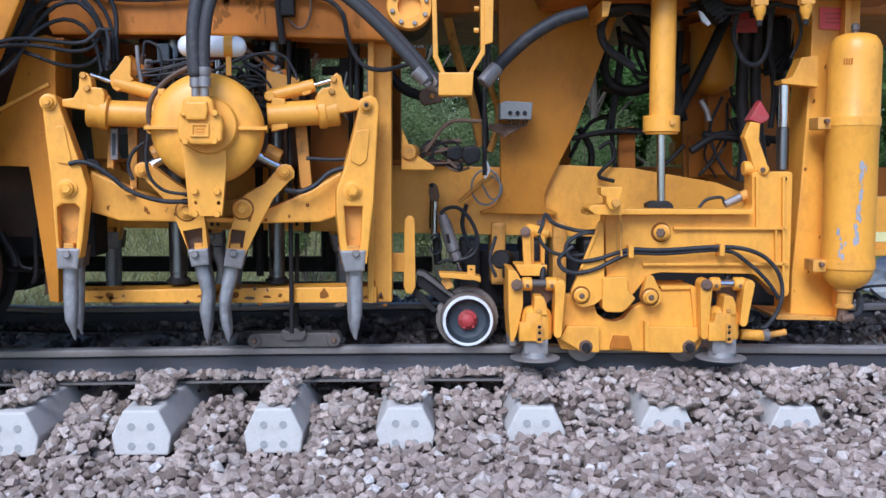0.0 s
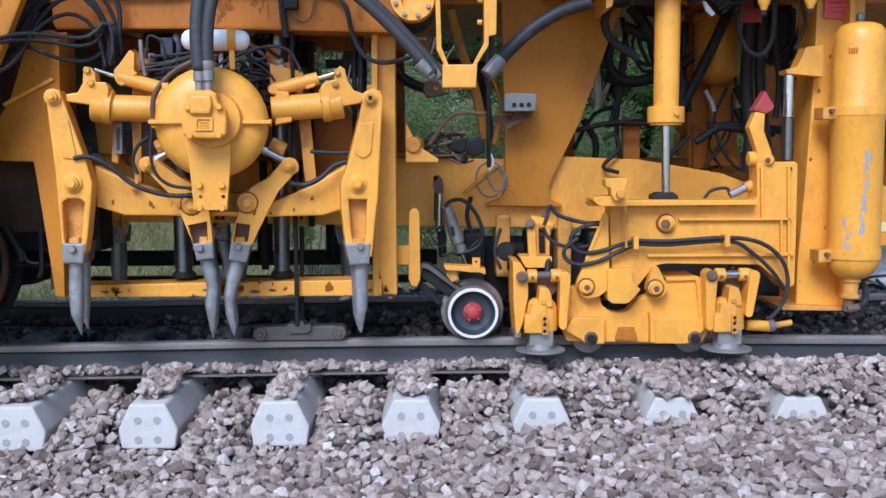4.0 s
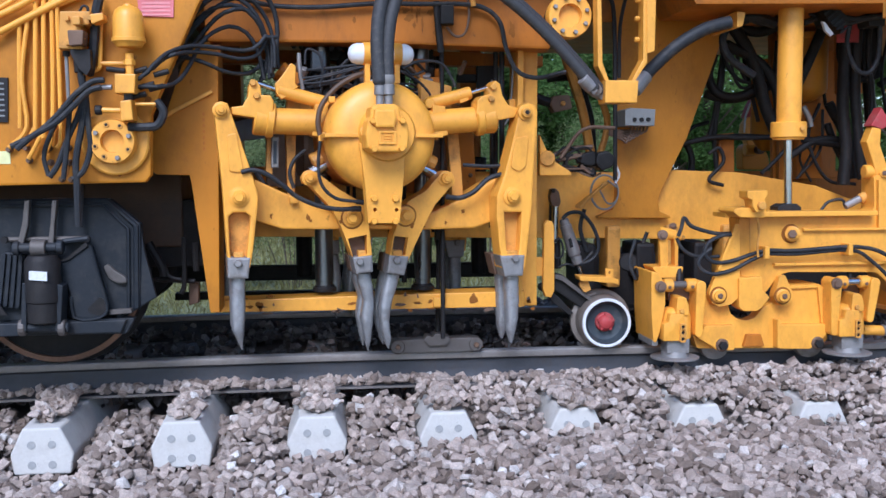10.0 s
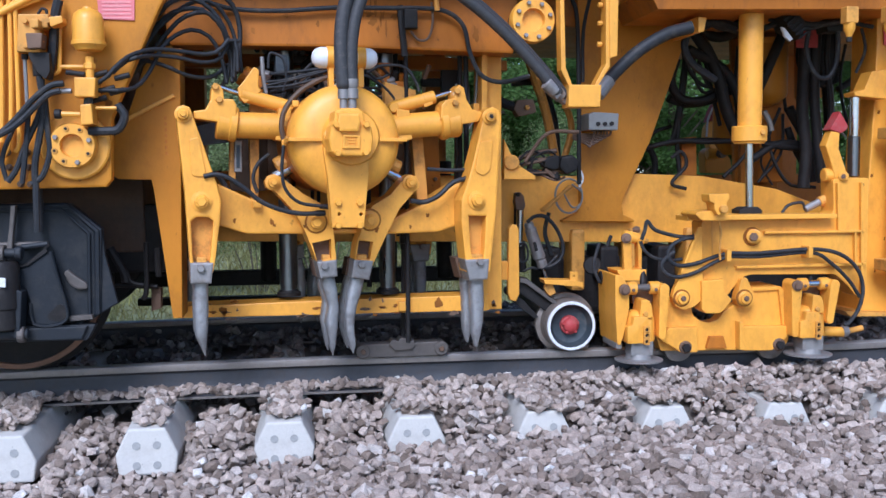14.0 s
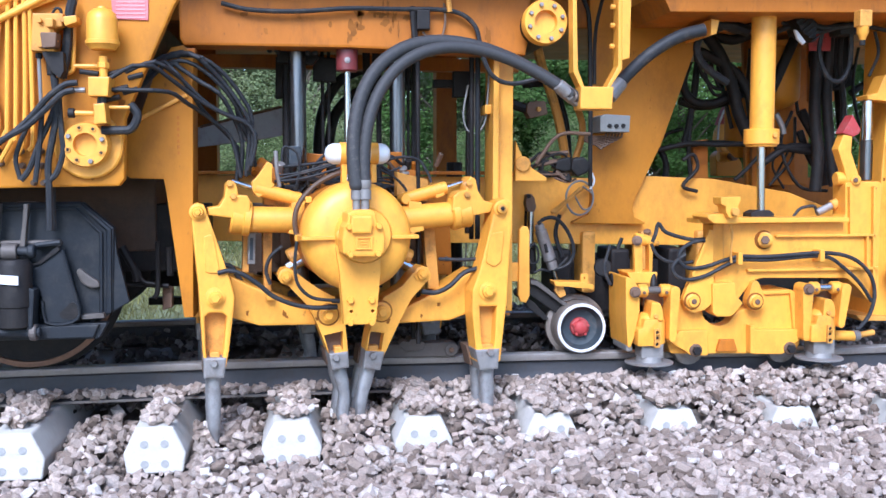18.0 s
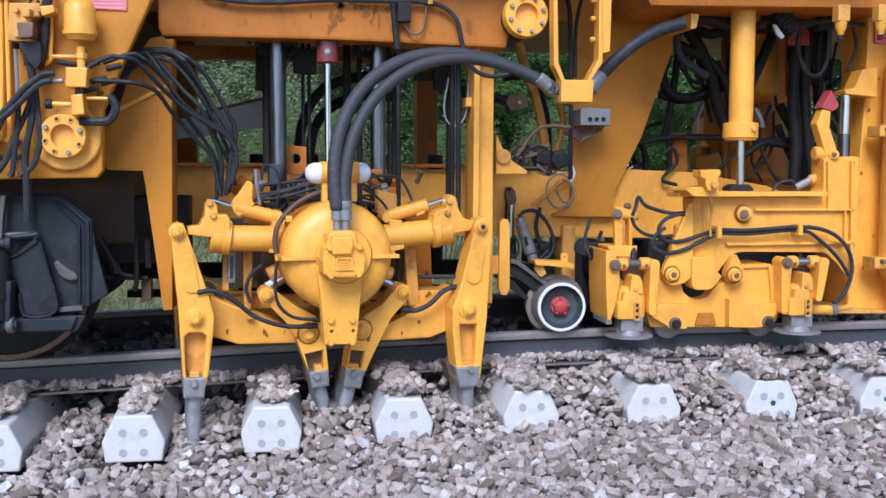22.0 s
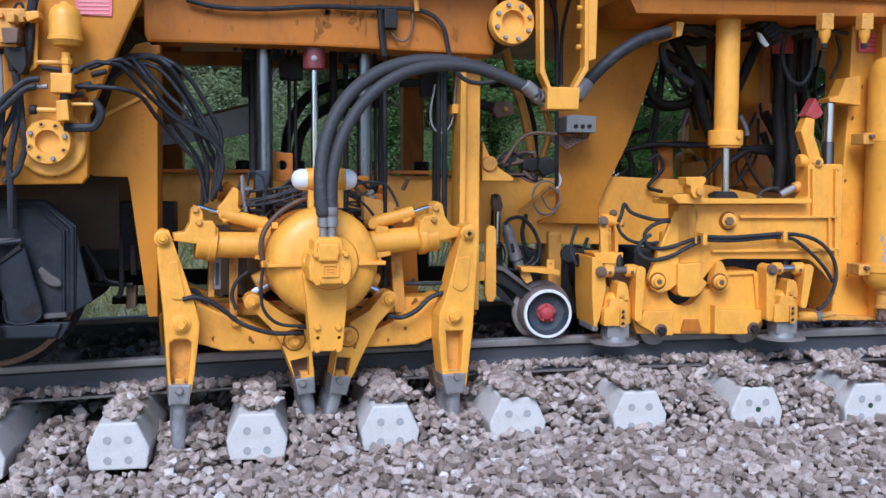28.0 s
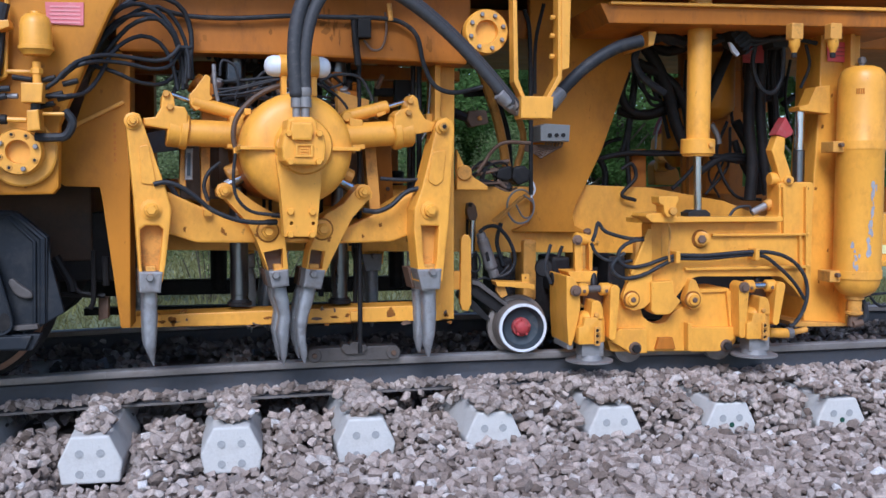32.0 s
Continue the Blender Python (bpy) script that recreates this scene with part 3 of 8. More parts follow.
def build_track():
    base = part("body", sleeper_mesh(), CONCRETE, smooth=False)
    body, clips = base.data, [part("c", spring_clip(s, y), RUST) for s, y in ((-1, 0.0), (1, 0.0), (-1, 1.507), (1, 1.507))]
    anchor = part("c", joined(box(-0.055, -0.135, -0.18, 0.055, -0.115, -0.145, 0.004), rod((0, -0.125, -0.19), (0, -0.125, -0.12), 0.012, 6)), RUST)
    dot = part("p", lathe([(0, 0.0185), (1, 0.018)], (0, -0.546, 0), (0, -0.5545, 0), 14), PLUG)
    for k in range(-12, 24):
        s = thing("sleeper", "pale concrete sleeper with four grey plugs in its end", "sleeper", "sleepers under the rails")
        s.location = (k * PITCH, 0, SEAT.get(k, 0))
        part_of(s, "body", body)
        for c in clips:
            part_of(s, "rail_clip", c.data)
        part_of(s, "clip_anchor", anchor.data)
        for dx in (-0.044, 0.044):
            for z in (-0.262, -0.352):
                p = part_of(s, "plug", dot.data)
                p.location = (dx, 0, z)
        if k in (7, 8):
            g = part("paint_mark", lathe([(0, 0.0135), (1, 0.013)], (0.004, -0.546, -0.296), (0.004, -0.5555, -0.296), 12), GREEN, s, "dark green dot")
        SLEEPERS[k] = s
        if not -4 <= k < 15:
            continue
        # stones that ride on the sleeper
        lay = []
        full = 0.55 + 0.45 * ease(0.8, 4.0, k * PITCH)
        for _ in range(int(215 * full)):
            y = RNG.uniform(-0.49 - 0.05 * ease(1.8, 2.8, k * PITCH), -0.11)
            lay.append((RNG.gauss(0, 0.036 + 0.01 * ease(2.0, 3.0, k * PITCH)), y + RNG.uniform(-0.05, 0.02), -0.17 + RNG.uniform(0, 0.04) + 0.02 * ease(-0.4, -0.2, y), RNG.uniform(0.014, 0.029)))
        for _ in range(40):
            lay.append((RNG.uniform(-0.09, 0.09), RNG.uniform(0.2, 1.3), -0.18 + RNG.uniform(0, 0.02), RNG.uniform(0.015, 0.03)))
        stones("loose_ballast", lay, STONE, "stones lying on the sleeper", s)
    for o in (base, *clips, anchor, dot):
        bpy.data.objects.remove(o)
    # rails, in lengths from sleeper to sleeper
    half = [(0, 0), (0.026, 0), (0.034, -0.006), (0.036, -0.014), (0.035, -0.036), (0.0095, -0.05), (0.0085, -0.09), (0.0085, -0.13), (0.022, -0.152), (0.075, -0.16), (0.075, -0.172)]
    outline = [(-a, z) for a, z in half[::-1]] + half[1:]
    for y, name in ((0, "rail"), (1.507, "rail")):
        r = thing(name, "worn flat-bottom steel rail, brown on the web, bright along its head", "rail", "rails of the track")
        r.location = (0, y, 0)
        RAILS[y] = (r, {})
        for k in range(-14, 24):
            bm = bmesh.new()
            # each length ends in a slightly thinner tongue that slides into the next one
            rings = [[bm.verts.new((x, p * s, z * s - 0.086 * (1 - s))) for p, z in outline] for x, s in ((0, 1), (PITCH, 1), (PITCH, 0.985), (PITCH + 0.012, 0.985))]
            for a, b in zip(rings, rings[1:]):
                for i in range(len(outline)):
                    j = (i + 1) % len(outline)
                    bm.faces.new((a[i], b[i], b[j], a[j]))
            bmesh.ops.recalc_face_normals(bm, faces=bm.faces)
            o = part("rail_length", bm, RAIL, r, smooth=True)
            o.data.materials.append(TREAD)
            o.data.materials.append(HEAD)
            for f in o.data.polygons:
                if f.center.z > -0.004:
                    f.material_index = 1
                # the foot's outer edge is paler too: its lit edge is in the colour
                elif f.center.z > -0.04 or (f.center.z < -0.155 and abs(f.center.y) > 0.07):
                    f.material_index = 2
            RAILS[y][1][k] = o
            if -4 <= k < 15 and y == 0:
                lay = []
                for _ in range(62):
                    d = RNG.uniform(-0.068, -0.03)
                    lay.append((RNG.uniform(0.0, PITCH), d, -0.148 + RNG.uniform(0, 0.03), RNG.uniform(0.015, 0.03)))
                stones("loose_ballast", lay, STONE, "stones lying on the rail foot", o)


def part_of(parent, name, me):
    ob = new(name, me)
    ob.parent = parent
    return ob


# ---- the machine: frame, panels, posts ----
MACHINE = thing("tamping_machine", "yellow rail-mounted track tamping machine with oily hydraulic hoses", "rail vehicle")


def build_frame():
    m = MACHINE
    # upper body, above and behind: unseen, keeps light out of the bay
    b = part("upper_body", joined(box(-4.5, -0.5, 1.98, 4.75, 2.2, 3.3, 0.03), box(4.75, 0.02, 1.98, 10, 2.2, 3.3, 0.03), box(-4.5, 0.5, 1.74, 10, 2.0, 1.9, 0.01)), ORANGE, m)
    # unseen overhang and lintel, added only to shade the panel and top beam
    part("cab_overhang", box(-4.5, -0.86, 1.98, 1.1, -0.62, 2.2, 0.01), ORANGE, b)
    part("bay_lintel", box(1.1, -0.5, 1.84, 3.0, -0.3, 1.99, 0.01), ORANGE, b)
    for x in range(-4, 4, 2):
        part("body_rib", box(x, -0.515, 2.0, x + 0.06, -0.495, 3.28, 0.004), YELLOW, b)
    ledge = part("walkway_ledge", plate([(3.608, 1.814), (5.432, 1.832), (5.435, 1.749), (3.656, 1.719)], -0.25, 0.3, 0.006), ORANGE, m)
    part("ledge_lip", plate([(3.653, 1.82), (5.416, 1.846), (5.417, 1.828), (3.653, 1.807)], -0.28, -0.23, 0.003), YELLOW, ledge)
    # added black block: makes the gaps behind the lifter dark
    part("gear_case", box(3.35, 0.62, 0.1, 5.4, 1.1, 0.43, 0.03), BLACK, m)
    part("far_lower_beam", box(0.9, 1.25, 0.12, 3.1, 1.33, 0.165, 0.006), BLACK, m)
    part("far_lower_rail", box(0.9, 1.2, 0.24, 3.1, 1.3, 0.33, 0.006), BLACK, m)
    for x in (1.7, 2.02, 2.45, 2.8):
        part("far_column", rod((x, 1.22, 0.26), (x, 1.22, 1.0), 0.05, 14), BLACK, m)
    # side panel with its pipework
    p = part("side_panel", plate([(-3.6, 1.9)] + [(1.416, 1.768), (1.335, 1.623), (1.128, 1.16), (1.119, 0.905), (1.095, 0.875)] + [(-3.6, 0.795)], -0.66, -0.6, 0.01), DIM_YELLOW, m)
    part("window_plate", plate([(1.068, 1.06), (1.147, 1.172), (1.227, 1.401), (1.291, 1.486), (1.344, 1.497), (1.384, 1.454), (1.364, 0.277), (1.322, 0.283), (1.299, 0.485), (1.255, 0.85), (1.246, 0.902), (1.101, 0.907), (1.066, 0.936)], -0.42, -0.3, 0.005), SHADED_AMBER, m)
    part("window_plate_edge", plate([(1.329, 1.497), (1.381, 1.499), (1.363, 0.276), (1.323, 0.277)], -0.3, -0.2, 0.005), ORANGE, m)
    part("strip", plate([(1.123, 1.165), (1.35, 1.282), (1.359, 1.269), (1.132, 1.15)], -0.435, -0.42, 0.003), YELLOW, m)
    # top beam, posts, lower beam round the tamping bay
    # darker orange holds the shade of the body above
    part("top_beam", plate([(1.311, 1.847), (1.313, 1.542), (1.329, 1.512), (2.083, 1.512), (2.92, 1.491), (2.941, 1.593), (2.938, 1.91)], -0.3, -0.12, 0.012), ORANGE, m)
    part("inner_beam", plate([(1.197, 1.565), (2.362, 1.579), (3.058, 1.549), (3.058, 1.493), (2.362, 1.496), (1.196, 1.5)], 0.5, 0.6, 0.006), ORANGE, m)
    post = part("post", plate([(2.8, 1.521), (2.893, 1.522), (2.891, 0.908), (2.892, 0.241), (2.828, 0.242), (2.795, 0.403)], -0.15, 0.0, 0.006), YELLOW, m)
    part("flange", plate([(2.783, 1.521), (2.811, 1.521), (2.805, 0.243), (2.777, 0.244)], -0.21, 0.02, 0.004), YELLOW, post)
    part("gusset", plate([(2.937, 1.096), (2.973, 1.018), (3.026, 0.954), (3.101, 0.906), (3.101, 0.888), (2.936, 0.889)], 0.0, 0.06, 0.005), YELLOW, post)
    part("roller", rod((2.993, 0.08, 0.977), (2.971, -0.02, 0.976), 0.04, 20), WORN, post)
    part("lower_beam", plate([(1.298, 0.302), (1.931, 0.313), (2.819, 0.323), (2.819, 0.244), (1.929, 0.244), (1.296, 0.246)], -0.2, -0.02, 0.006), YELLOW, m)
    part("clip", plate([(2.365, 0.3), (2.418, 0.301), (2.418, 0.256), (2.365, 0.255)], -0.225, -0.19, 0.004), YELLOW, m)
    part("stop_bar", plate([(2.951, 0.64), (2.969, 0.661), (2.993, 0.657), (3.004, 0.634), (3.007, 0.3), (2.989, 0.265), (2.959, 0.271), (2.947, 0.307)], -0.04, 0.0, 0.006), YELLOW, m)
    part("stop_arm", plate([(2.859, 0.473), (2.954, 0.471), (2.953, 0.374), (2.858, 0.377)], -0.02, 0.01, 0.004), YELLOW, m)
    # long girder behind, and the leg that carries the roof
    part("girder", plate([(0.119, 0.93)] + [(3.03, 0.908), (3.477, 0.901), (3.779, 0.915), (4.211, 0.897), (4.673, 0.818), (5.003, 0.697), (5.678, 0.619), (5.685, 0.481), (4.575, 0.504), (3.033, 0.534)] + [(0.119, 0.584)], 0.5, 0.58, 0.005), YELLOW, m)
    part("girder_flange", plate([(0.2, 0.925), (0.2, 0.945), (3.25, 0.94), (3.25, 0.92)], 0.44, 0.6, 0.004), ORANGE, m)
    part("far_girder", box(-1.5, 1.75, 0.5, 7.5, 1.85, 0.9, 0.006), ORANGE, m)
    for x in (1.15, 2.75, 3.9, 5.3):
        part("far_post", box(x, 1.72, 0.85, x + 0.14, 1.9, 1.8, 0.005), ORANGE, m)
    leg = part("leg_plate", plate([(3.442, 2.08), (4.122, 2.107), (4.091, 1.707), (3.874, 1.096), (3.722, 0.787), (3.708, 0.733), (3.72, 0.681), (3.783, 0.652), (3.783, 0.64), (3.363, 0.647), (3.363, 0.655), (3.445, 0.692), (3.471, 0.755)], 0.44, 0.5, 0.005), DIM_YELLOW, m)
    # flanged suspension mounts
    for x, z, y, r, n in ((0.982, 1.046, -0.66, 0.093, 8), (2.984, 1.628, -0.36, 0.104, 8)):
        f = part("mount_plate", lathe([(0, r * 1.5), (0.8, r * 1.5), (1, r * 1.42)], (x, y, z), (x, y - 0.03, z), 36), YELLOW, m, smooth=True) if y < -0.5 else \
            part("mount_tube", rod((x, 0.1, z), (x, y - 0.025, z), r * 0.9, 30), BLACK, m, smooth=True)
        t = part("flange_ring", lathe([(0, r), (0.85, r), (1, r * 0.95), (1, r * 0.52), (0.5, r * 0.48), (0.45, 0)], (x, y - 0.02, z), (x, y - 0.085, z), 36), YELLOW, f, smooth=True)
        for k, (u, v) in enumerate(ring_of(x, z, r * 0.77, n, 0.3)):
            if k % 3 and y < -0.5:
                socket = part("socket_screw", lathe([(0, 0.0125), (0.8, 0.0125), (1, 0.011)], (u, y - 0.08, v), (u, y - 0.09, v), 14), WORN, f)
                part("socket", rod((u, y - 0.088, v), (u, y - 0.0915, v), 0.007, 6), BLACK, socket)
            else:
                part("bolt", bolt(u, y - 0.083, v, 0.011, 0.018), STEEL, f)
    # anchor bracket for the thick hoses
    br = part("hose_bracket", plate([(3.115, 1.321), (3.269, 1.321), (3.263, 1.22), (3.114, 1.22)], -0.58, -0.46, 0.006), YELLOW, m)
    part("bracket_arm", plate([(3.082, 1.799), (3.101, 1.8), (3.112, 1.402), (3.145, 1.318), (3.126, 1.317), (3.09, 1.389)], -0.54, -0.46, 0.004), YELLOW, br)
    part("bracket_arm", plate([(3.298, 1.807), (3.314, 1.808), (3.321, 1.407), (3.265, 1.32), (3.246, 1.32), (3.301, 1.42)], -0.54, -0.46, 0.004), YELLOW, br)
    part("bracket_rail", plate([(3.313, 1.802), (3.359, 1.804), (3.354, 1.456), (3.318, 1.445)], -0.545, -0.52, 0.004), YELLOW, br)
    for z in [(3.284, 1.692), (3.283, 1.608), (3.282, 1.513)]:
        part("bolt", rod((z[0] - 0.01, -0.5, z[1]), (z[0] + 0.012, -0.5, z[1]), 0.012, 8), YELLOW, br)
    # grey switch box
    s = part("switch_box", plate([(3.447, 1.234), (3.476, 1.247), (3.616, 1.24), (3.611, 1.151), (3.448, 1.152)], 0.22, 0.42, 0.005), GREY, m)
    for c in [(3.499, 1.184), (3.537, 1.184), (3.575, 1.185)]:
        part("gland", lathe([(0, 0.012), (1, 0.011)], (c[0], 0.22, c[1]), (c[0], 0.21, c[1]), 12), BLACK, s)
    for i in range(6):
        sag = 0.012 + 0.011 * i
        part("cable", tube([(3.598 - 0.018 * i, 0.3, 1.154), (3.578 - 0.02 * i, 0.29, 1.134 - sag), (3.496 - 0.008 * i, 0.3, 1.14 - sag * 0.9), (3.399, 0.36, 1.13 - 0.004 * i)], 0.0065, 6), RUST, s, smooth=True)
    # guide columns, lift cylinder and rods of the bay
    for (x, _z), y, r, mat, low in ((((1.838, 1.213)), -0.1, 0.042, DARK_CHROME, 0.33), (((2.323, 1.22)), -0.1, 0.038, DARK_CHROME, 0.33), (((1.78, 1.224)), 0.1, 0.02, BLACK, 0.9), (((1.962, 1.227)), 0.1, 0.009, BLACK, 0.6),
                                 (((1.993, 1.227)), 0.1, 0.009, BLACK, 0.6), (((2.189, 1.236)), 0.2, 0.02, BLACK, 0.33), (((2.253, 1.237)), 0.2, 0.014, BLACK, 0.33), (((2.41, 1.216)), -0.23, 0.011, BLACK, 0.1),
                                 (((2.396, 1.233)), 0.1, 0.008, BLACK, 0.6), (((2.692, 1.086)), -0.1, 0.012, BLACK, 0.6), (((2.723, 1.086)), -0.1, 0.013, DARK, 0.6)):
        c = part("guide_column" if r > 0.025 else "guide_rod", rod((x, y, low), (x, y, 1.75), r, 18, 0.05), mat, m, smooth=True)
        if r > 0.025:
            part("column_foot", lathe([(0, 0.058), (0.6, 0.058), (0.7, 0.05), (1, 0.045)], (x, y, low), (x, y, low + 0.03), 24), BLACK, c, smooth=True)
            part("column_sleeve", rod((x, y, low + 0.05), (x, y, 0.8), r + 0.002, 18, 0.05), DARK_CHROME, c, smooth=True)
            part("column_collar", lathe([(0, 0.05), (0.4, 0.055), (1, 0.055)], (x, y, 1.58), (x, y, 1.66), 20), BLACK, c)
    x, z = 2.074, 1.458
    part("cylinder_cap", rod((x, -0.22, z - 0.05), (x, -0.22, z + 0.06), 0.052, 20), MAROON, m, "maroon cylinder end cap", True)
    part("port", lathe([(0, 0.014), (0.6, 0.014), (0.7, 0.007), (1, 0.007)], (x, -0.268, z), (x, -0.28, z), 14), STEEL, m)
    for c in [(1.944, 0.1, 1.452), (2, 0.1, 1.447)]:
        part("valve_body", box(c[0] - 0.03, 0.06, c[2] - 0.06, c[0] + 0.03, 0.14, c[2] + 0.06, 0.006), BLACK, m)
    part("clamp_block", plate([(1.871, 1.032), (1.977, 1.022), (1.976, 0.881), (1.87, 0.886)], 0.03, 0.1, 0.005, [ring_of(1.923, 0.962, 0.025, 12)]), ORANGE, m)
    for o, y, mat in (([(2.624, 1.448), (2.72, 1.448), (2.719, 1.317), (2.623, 1.317)], 0.05, BLACK), ([(2.529, 1.411), (2.653, 1.412), (2.653, 1.371), (2.529, 1.371)], 0.12, BLACK), ([(2.43, 1.511), (2.459, 1.512), (2.449, 0.554), (2.419, 0.555)], 0.2, BLACK), ([(2.705, 1.445), (2.74, 1.445), (2.735, 0.615), (2.699, 0.616)], 0.1, BLACK),
                      ([(1.724, 1.535), (1.872, 1.536), (1.868, 1.321), (1.719, 1.321)], 0.3, BLACK), ([(2.344, 1.522), (2.434, 1.523), (2.433, 1.389), (2.342, 1.389)], 0.3, DARK), ([(1.74, 1.535), (1.93, 1.529), (1.944, 1.496), (1.916, 1.463), (1.739, 1.469)], -0.02, BLACK), ([(2.207, 1.525), (2.389, 1.513), (2.389, 1.462), (2.206, 1.469)], -0.02, BLACK)):
        part("valve_bank", plate(o, y, y + 0.06, 0.005), mat, m)
    for c in [(1.709, -0.12, 1.514), (1.746, -0.12, 1.51), (1.889, -0.12, 1.502), (1.926, -0.12, 1.503), (2.245, -0.12, 1.495), (2.278, -0.12, 1.493)]:
        part("bolt", rod((c[0], -0.16, c[2]), (c[0], -0.12, c[2]), 0.014, 6), BLACK, m)
    part("rail_guide", plate([(2.754, 1.266), (2.805, 1.266), (2.805, 1.222), (2.754, 1.221)], -0.14, 0.0, 0.004), YELLOW, m)
    part("wire_loop", tube([(2.781, -0.1, 1.45), (2.773, -0.1, 1.31), (2.76, -0.1, 1.185), (2.717, -0.1, 1.128), (2.669, -0.1, 1.147), (2.651, -0.1, 1.225), (2.674, -0.1, 1.364)], 0.005, 6), GREY, m)
    # grey deflector plate behind the hoses
    df = part("deflector", plate([(1.214, 1.171), (1.29, 1.188), (1.743, 1.303), (1.757, 1.145), (1.584, 1.112), (1.212, 1.067)], 0.7, 0.72, 0.004), GALVANISED, m, "dusty galvanised deflector plate")
    part("deflector_lip", tube([(1.29, 0.695, 1.188), (1.743, 0.695, 1.303)], 0.008, 6, 1, False), RUST, df)


def build_stains():
    """Dried grease, rust runs and rubbed spots on the machine's faces."""
    m = MACHINE
    spots = [([(2.039, 0.282), (2.126, 0.282), (1.528, 0.274), (2.564, 0.296), (2.72, 0.297)], -0.2, 0.03, 0.028, STAIN), ([(2.246, 1.63), (2.275, 1.595), (2.293, 1.658), (2.083, 1.558), (1.605, 1.657)], -0.3, 0.022, 0.03, STAIN), ([(1.852, 1.649), (1.993, 1.618), (1.699, 1.578)], -0.3, 0.012, 0.02, STAIN),
             ([(0.916, 1.125), (1.112, 1.23), (0.875, 1.346), (0.999, 0.925), (0.773, 0.927)], -0.66, 0.025, 0.04, STAIN),
             ([(5.027, 1.238), (4.995, 0.895), (5.081, 0.548), (5.028, 0.373), (5.078, 1.409)], 0.05, 0.008, 0.016, STAIN)]
    run = random.Random(17)
    for i in range(16):
        x, z = run.uniform(2.12, 2.42) if i % 3 else run.uniform(1.4, 2.8), run.uniform(1.55, 1.7)
        blot(x, z, run.uniform(0.006, 0.03), run.uniform(0.012, 0.05), -0.3, STAIN, m, 300 + i, "oil_run")
    for i in range(26):
        blot(run.uniform(1.45, 2.9), run.choice((0.238, 0.312, 0.275)) + run.uniform(-0.008, 0.008), run.uniform(0.006, 0.035), run.uniform(0.004, 0.014), -0.2, STAIN if i % 2 else RUST, m, 340 + i, "rust_patch")
    k = 0
    for places, y, w, h, mat in spots:
        for x, z in places:
            k += 1
            blot(x, z, w * (0.6 + 0.1 * (k % 7)), h * (0.6 + 0.12 * (k % 5)), y, mat, m, k)


def build_pipes():
    m = MACHINE
    runs = ([(0.882, -0.69, 1.674), (0.635, -0.69, 1.543), (0.616, -0.69, 1.515), (0.603, -0.69, 1.101)], [(0.939, -0.69, 1.675), (0.658, -0.69, 1.553), (0.646, -0.69, 1.523), (0.617, -0.69, 1.304), (0.63, -0.69, 1.108), (0.555, -0.69, 1.022)], [(0.685, -0.69, 1.671), (0.665, -0.69, 1.142), (0.659, -0.69, 1.101), (0.623, -0.69, 1.031)], [(0.716, -0.69, 1.672), (0.698, -0.69, 1.108), (0.685, -0.69, 1.073), (0.632, -0.69, 0.975)], [(0.743, -0.69, 1.672), (0.745, -0.69, 1.489), (0.731, -0.69, 1.096), (0.688, -0.69, 0.979)],
            [(0.767, -0.69, 1.673), (0.768, -0.69, 1.49), (0.765, -0.69, 1.084), (0.747, -0.69, 1.021)], [(0.947, -0.7, 1.651), (0.936, -0.7, 1.398), (0.928, -0.7, 1.347), (0.873, -0.7, 1.332)], [(0.935, -0.7, 1.368), (1.061, -0.7, 1.368)], [(0.54, -0.69, 1.499), (0.768, -0.69, 1.627), (0.837, -0.69, 1.674)], [(0.521, -0.69, 1.578), (0.635, -0.69, 1.648)])
    for r in runs:
        part("pipe", tube(r, 0.0095, 8, 4), YELLOW, m, smooth=True)
    for r in ([(0.084, 1.253), (0.451, 1.445), (0.612, 1.531), (0.798, 1.627), (0.984, 1.73)], [(0.087, 1.311), (0.454, 1.519), (0.592, 1.584), (0.707, 1.647), (0.893, 1.747)]):
        part("thick_pipe", tube([(px, -0.7, pz) for px, pz in r], 0.014, 10, 4), YELLOW, m, smooth=True)
    for c in [(0.551, 1.015), (0.619, 1.022), (0.629, 0.97), (0.71, 1.021), (0.714, 0.96), (0.789, 1.021), (0.792, 0.96), (0.757, 0.89), (0.796, 0.889)]:
        part("union", lathe([(0, 0.014), (0.5, 0.014), (0.55, 0.01), (1, 0.01)], (c[0], -0.655, c[1]), (c[0], -0.69, c[1]), 8), RUST, m)
    part("reflective_strip", box(-0.259, -0.663, 0.955, 0.551, -0.6595, 1.008, 0), REFLECTOR, m, "pale yellow reflective strip")
    # oil reservoir on its neck
    x, z = 1.065, 1.503
    r = 0.063
    pot = part("oil_reservoir", lathe([(0, 0.02), (0.02, 0.05), (0.1, r * 0.94), (0.14, r * 1.08), (0.22, r * 1.08), (0.23, r), (0.7, r * 0.97), (0.84, r * 0.86), (0.93, r * 0.6), (0.96, 0.02), (1, 0.018)], (x, -0.76, z - 0.078), (x, -0.76, z + 0.098), 30), YELLOW, m, smooth=True)
    part("neck", rod((x, -0.76, z - 0.19), (x, -0.76, z - 0.1), 0.017, 12), YELLOW, pot)
    part("nut", rod((x, -0.76, z - 0.15), (x, -0.76, z - 0.125), 0.024, 6), YELLOW, pot)
    # valve blocks
    v = part("valve_block", plate([(1.016, 1.315), (1.099, 1.315), (1.092, 1.238), (1.015, 1.238)], -0.82, -0.7, 0.005), YELLOW, m)
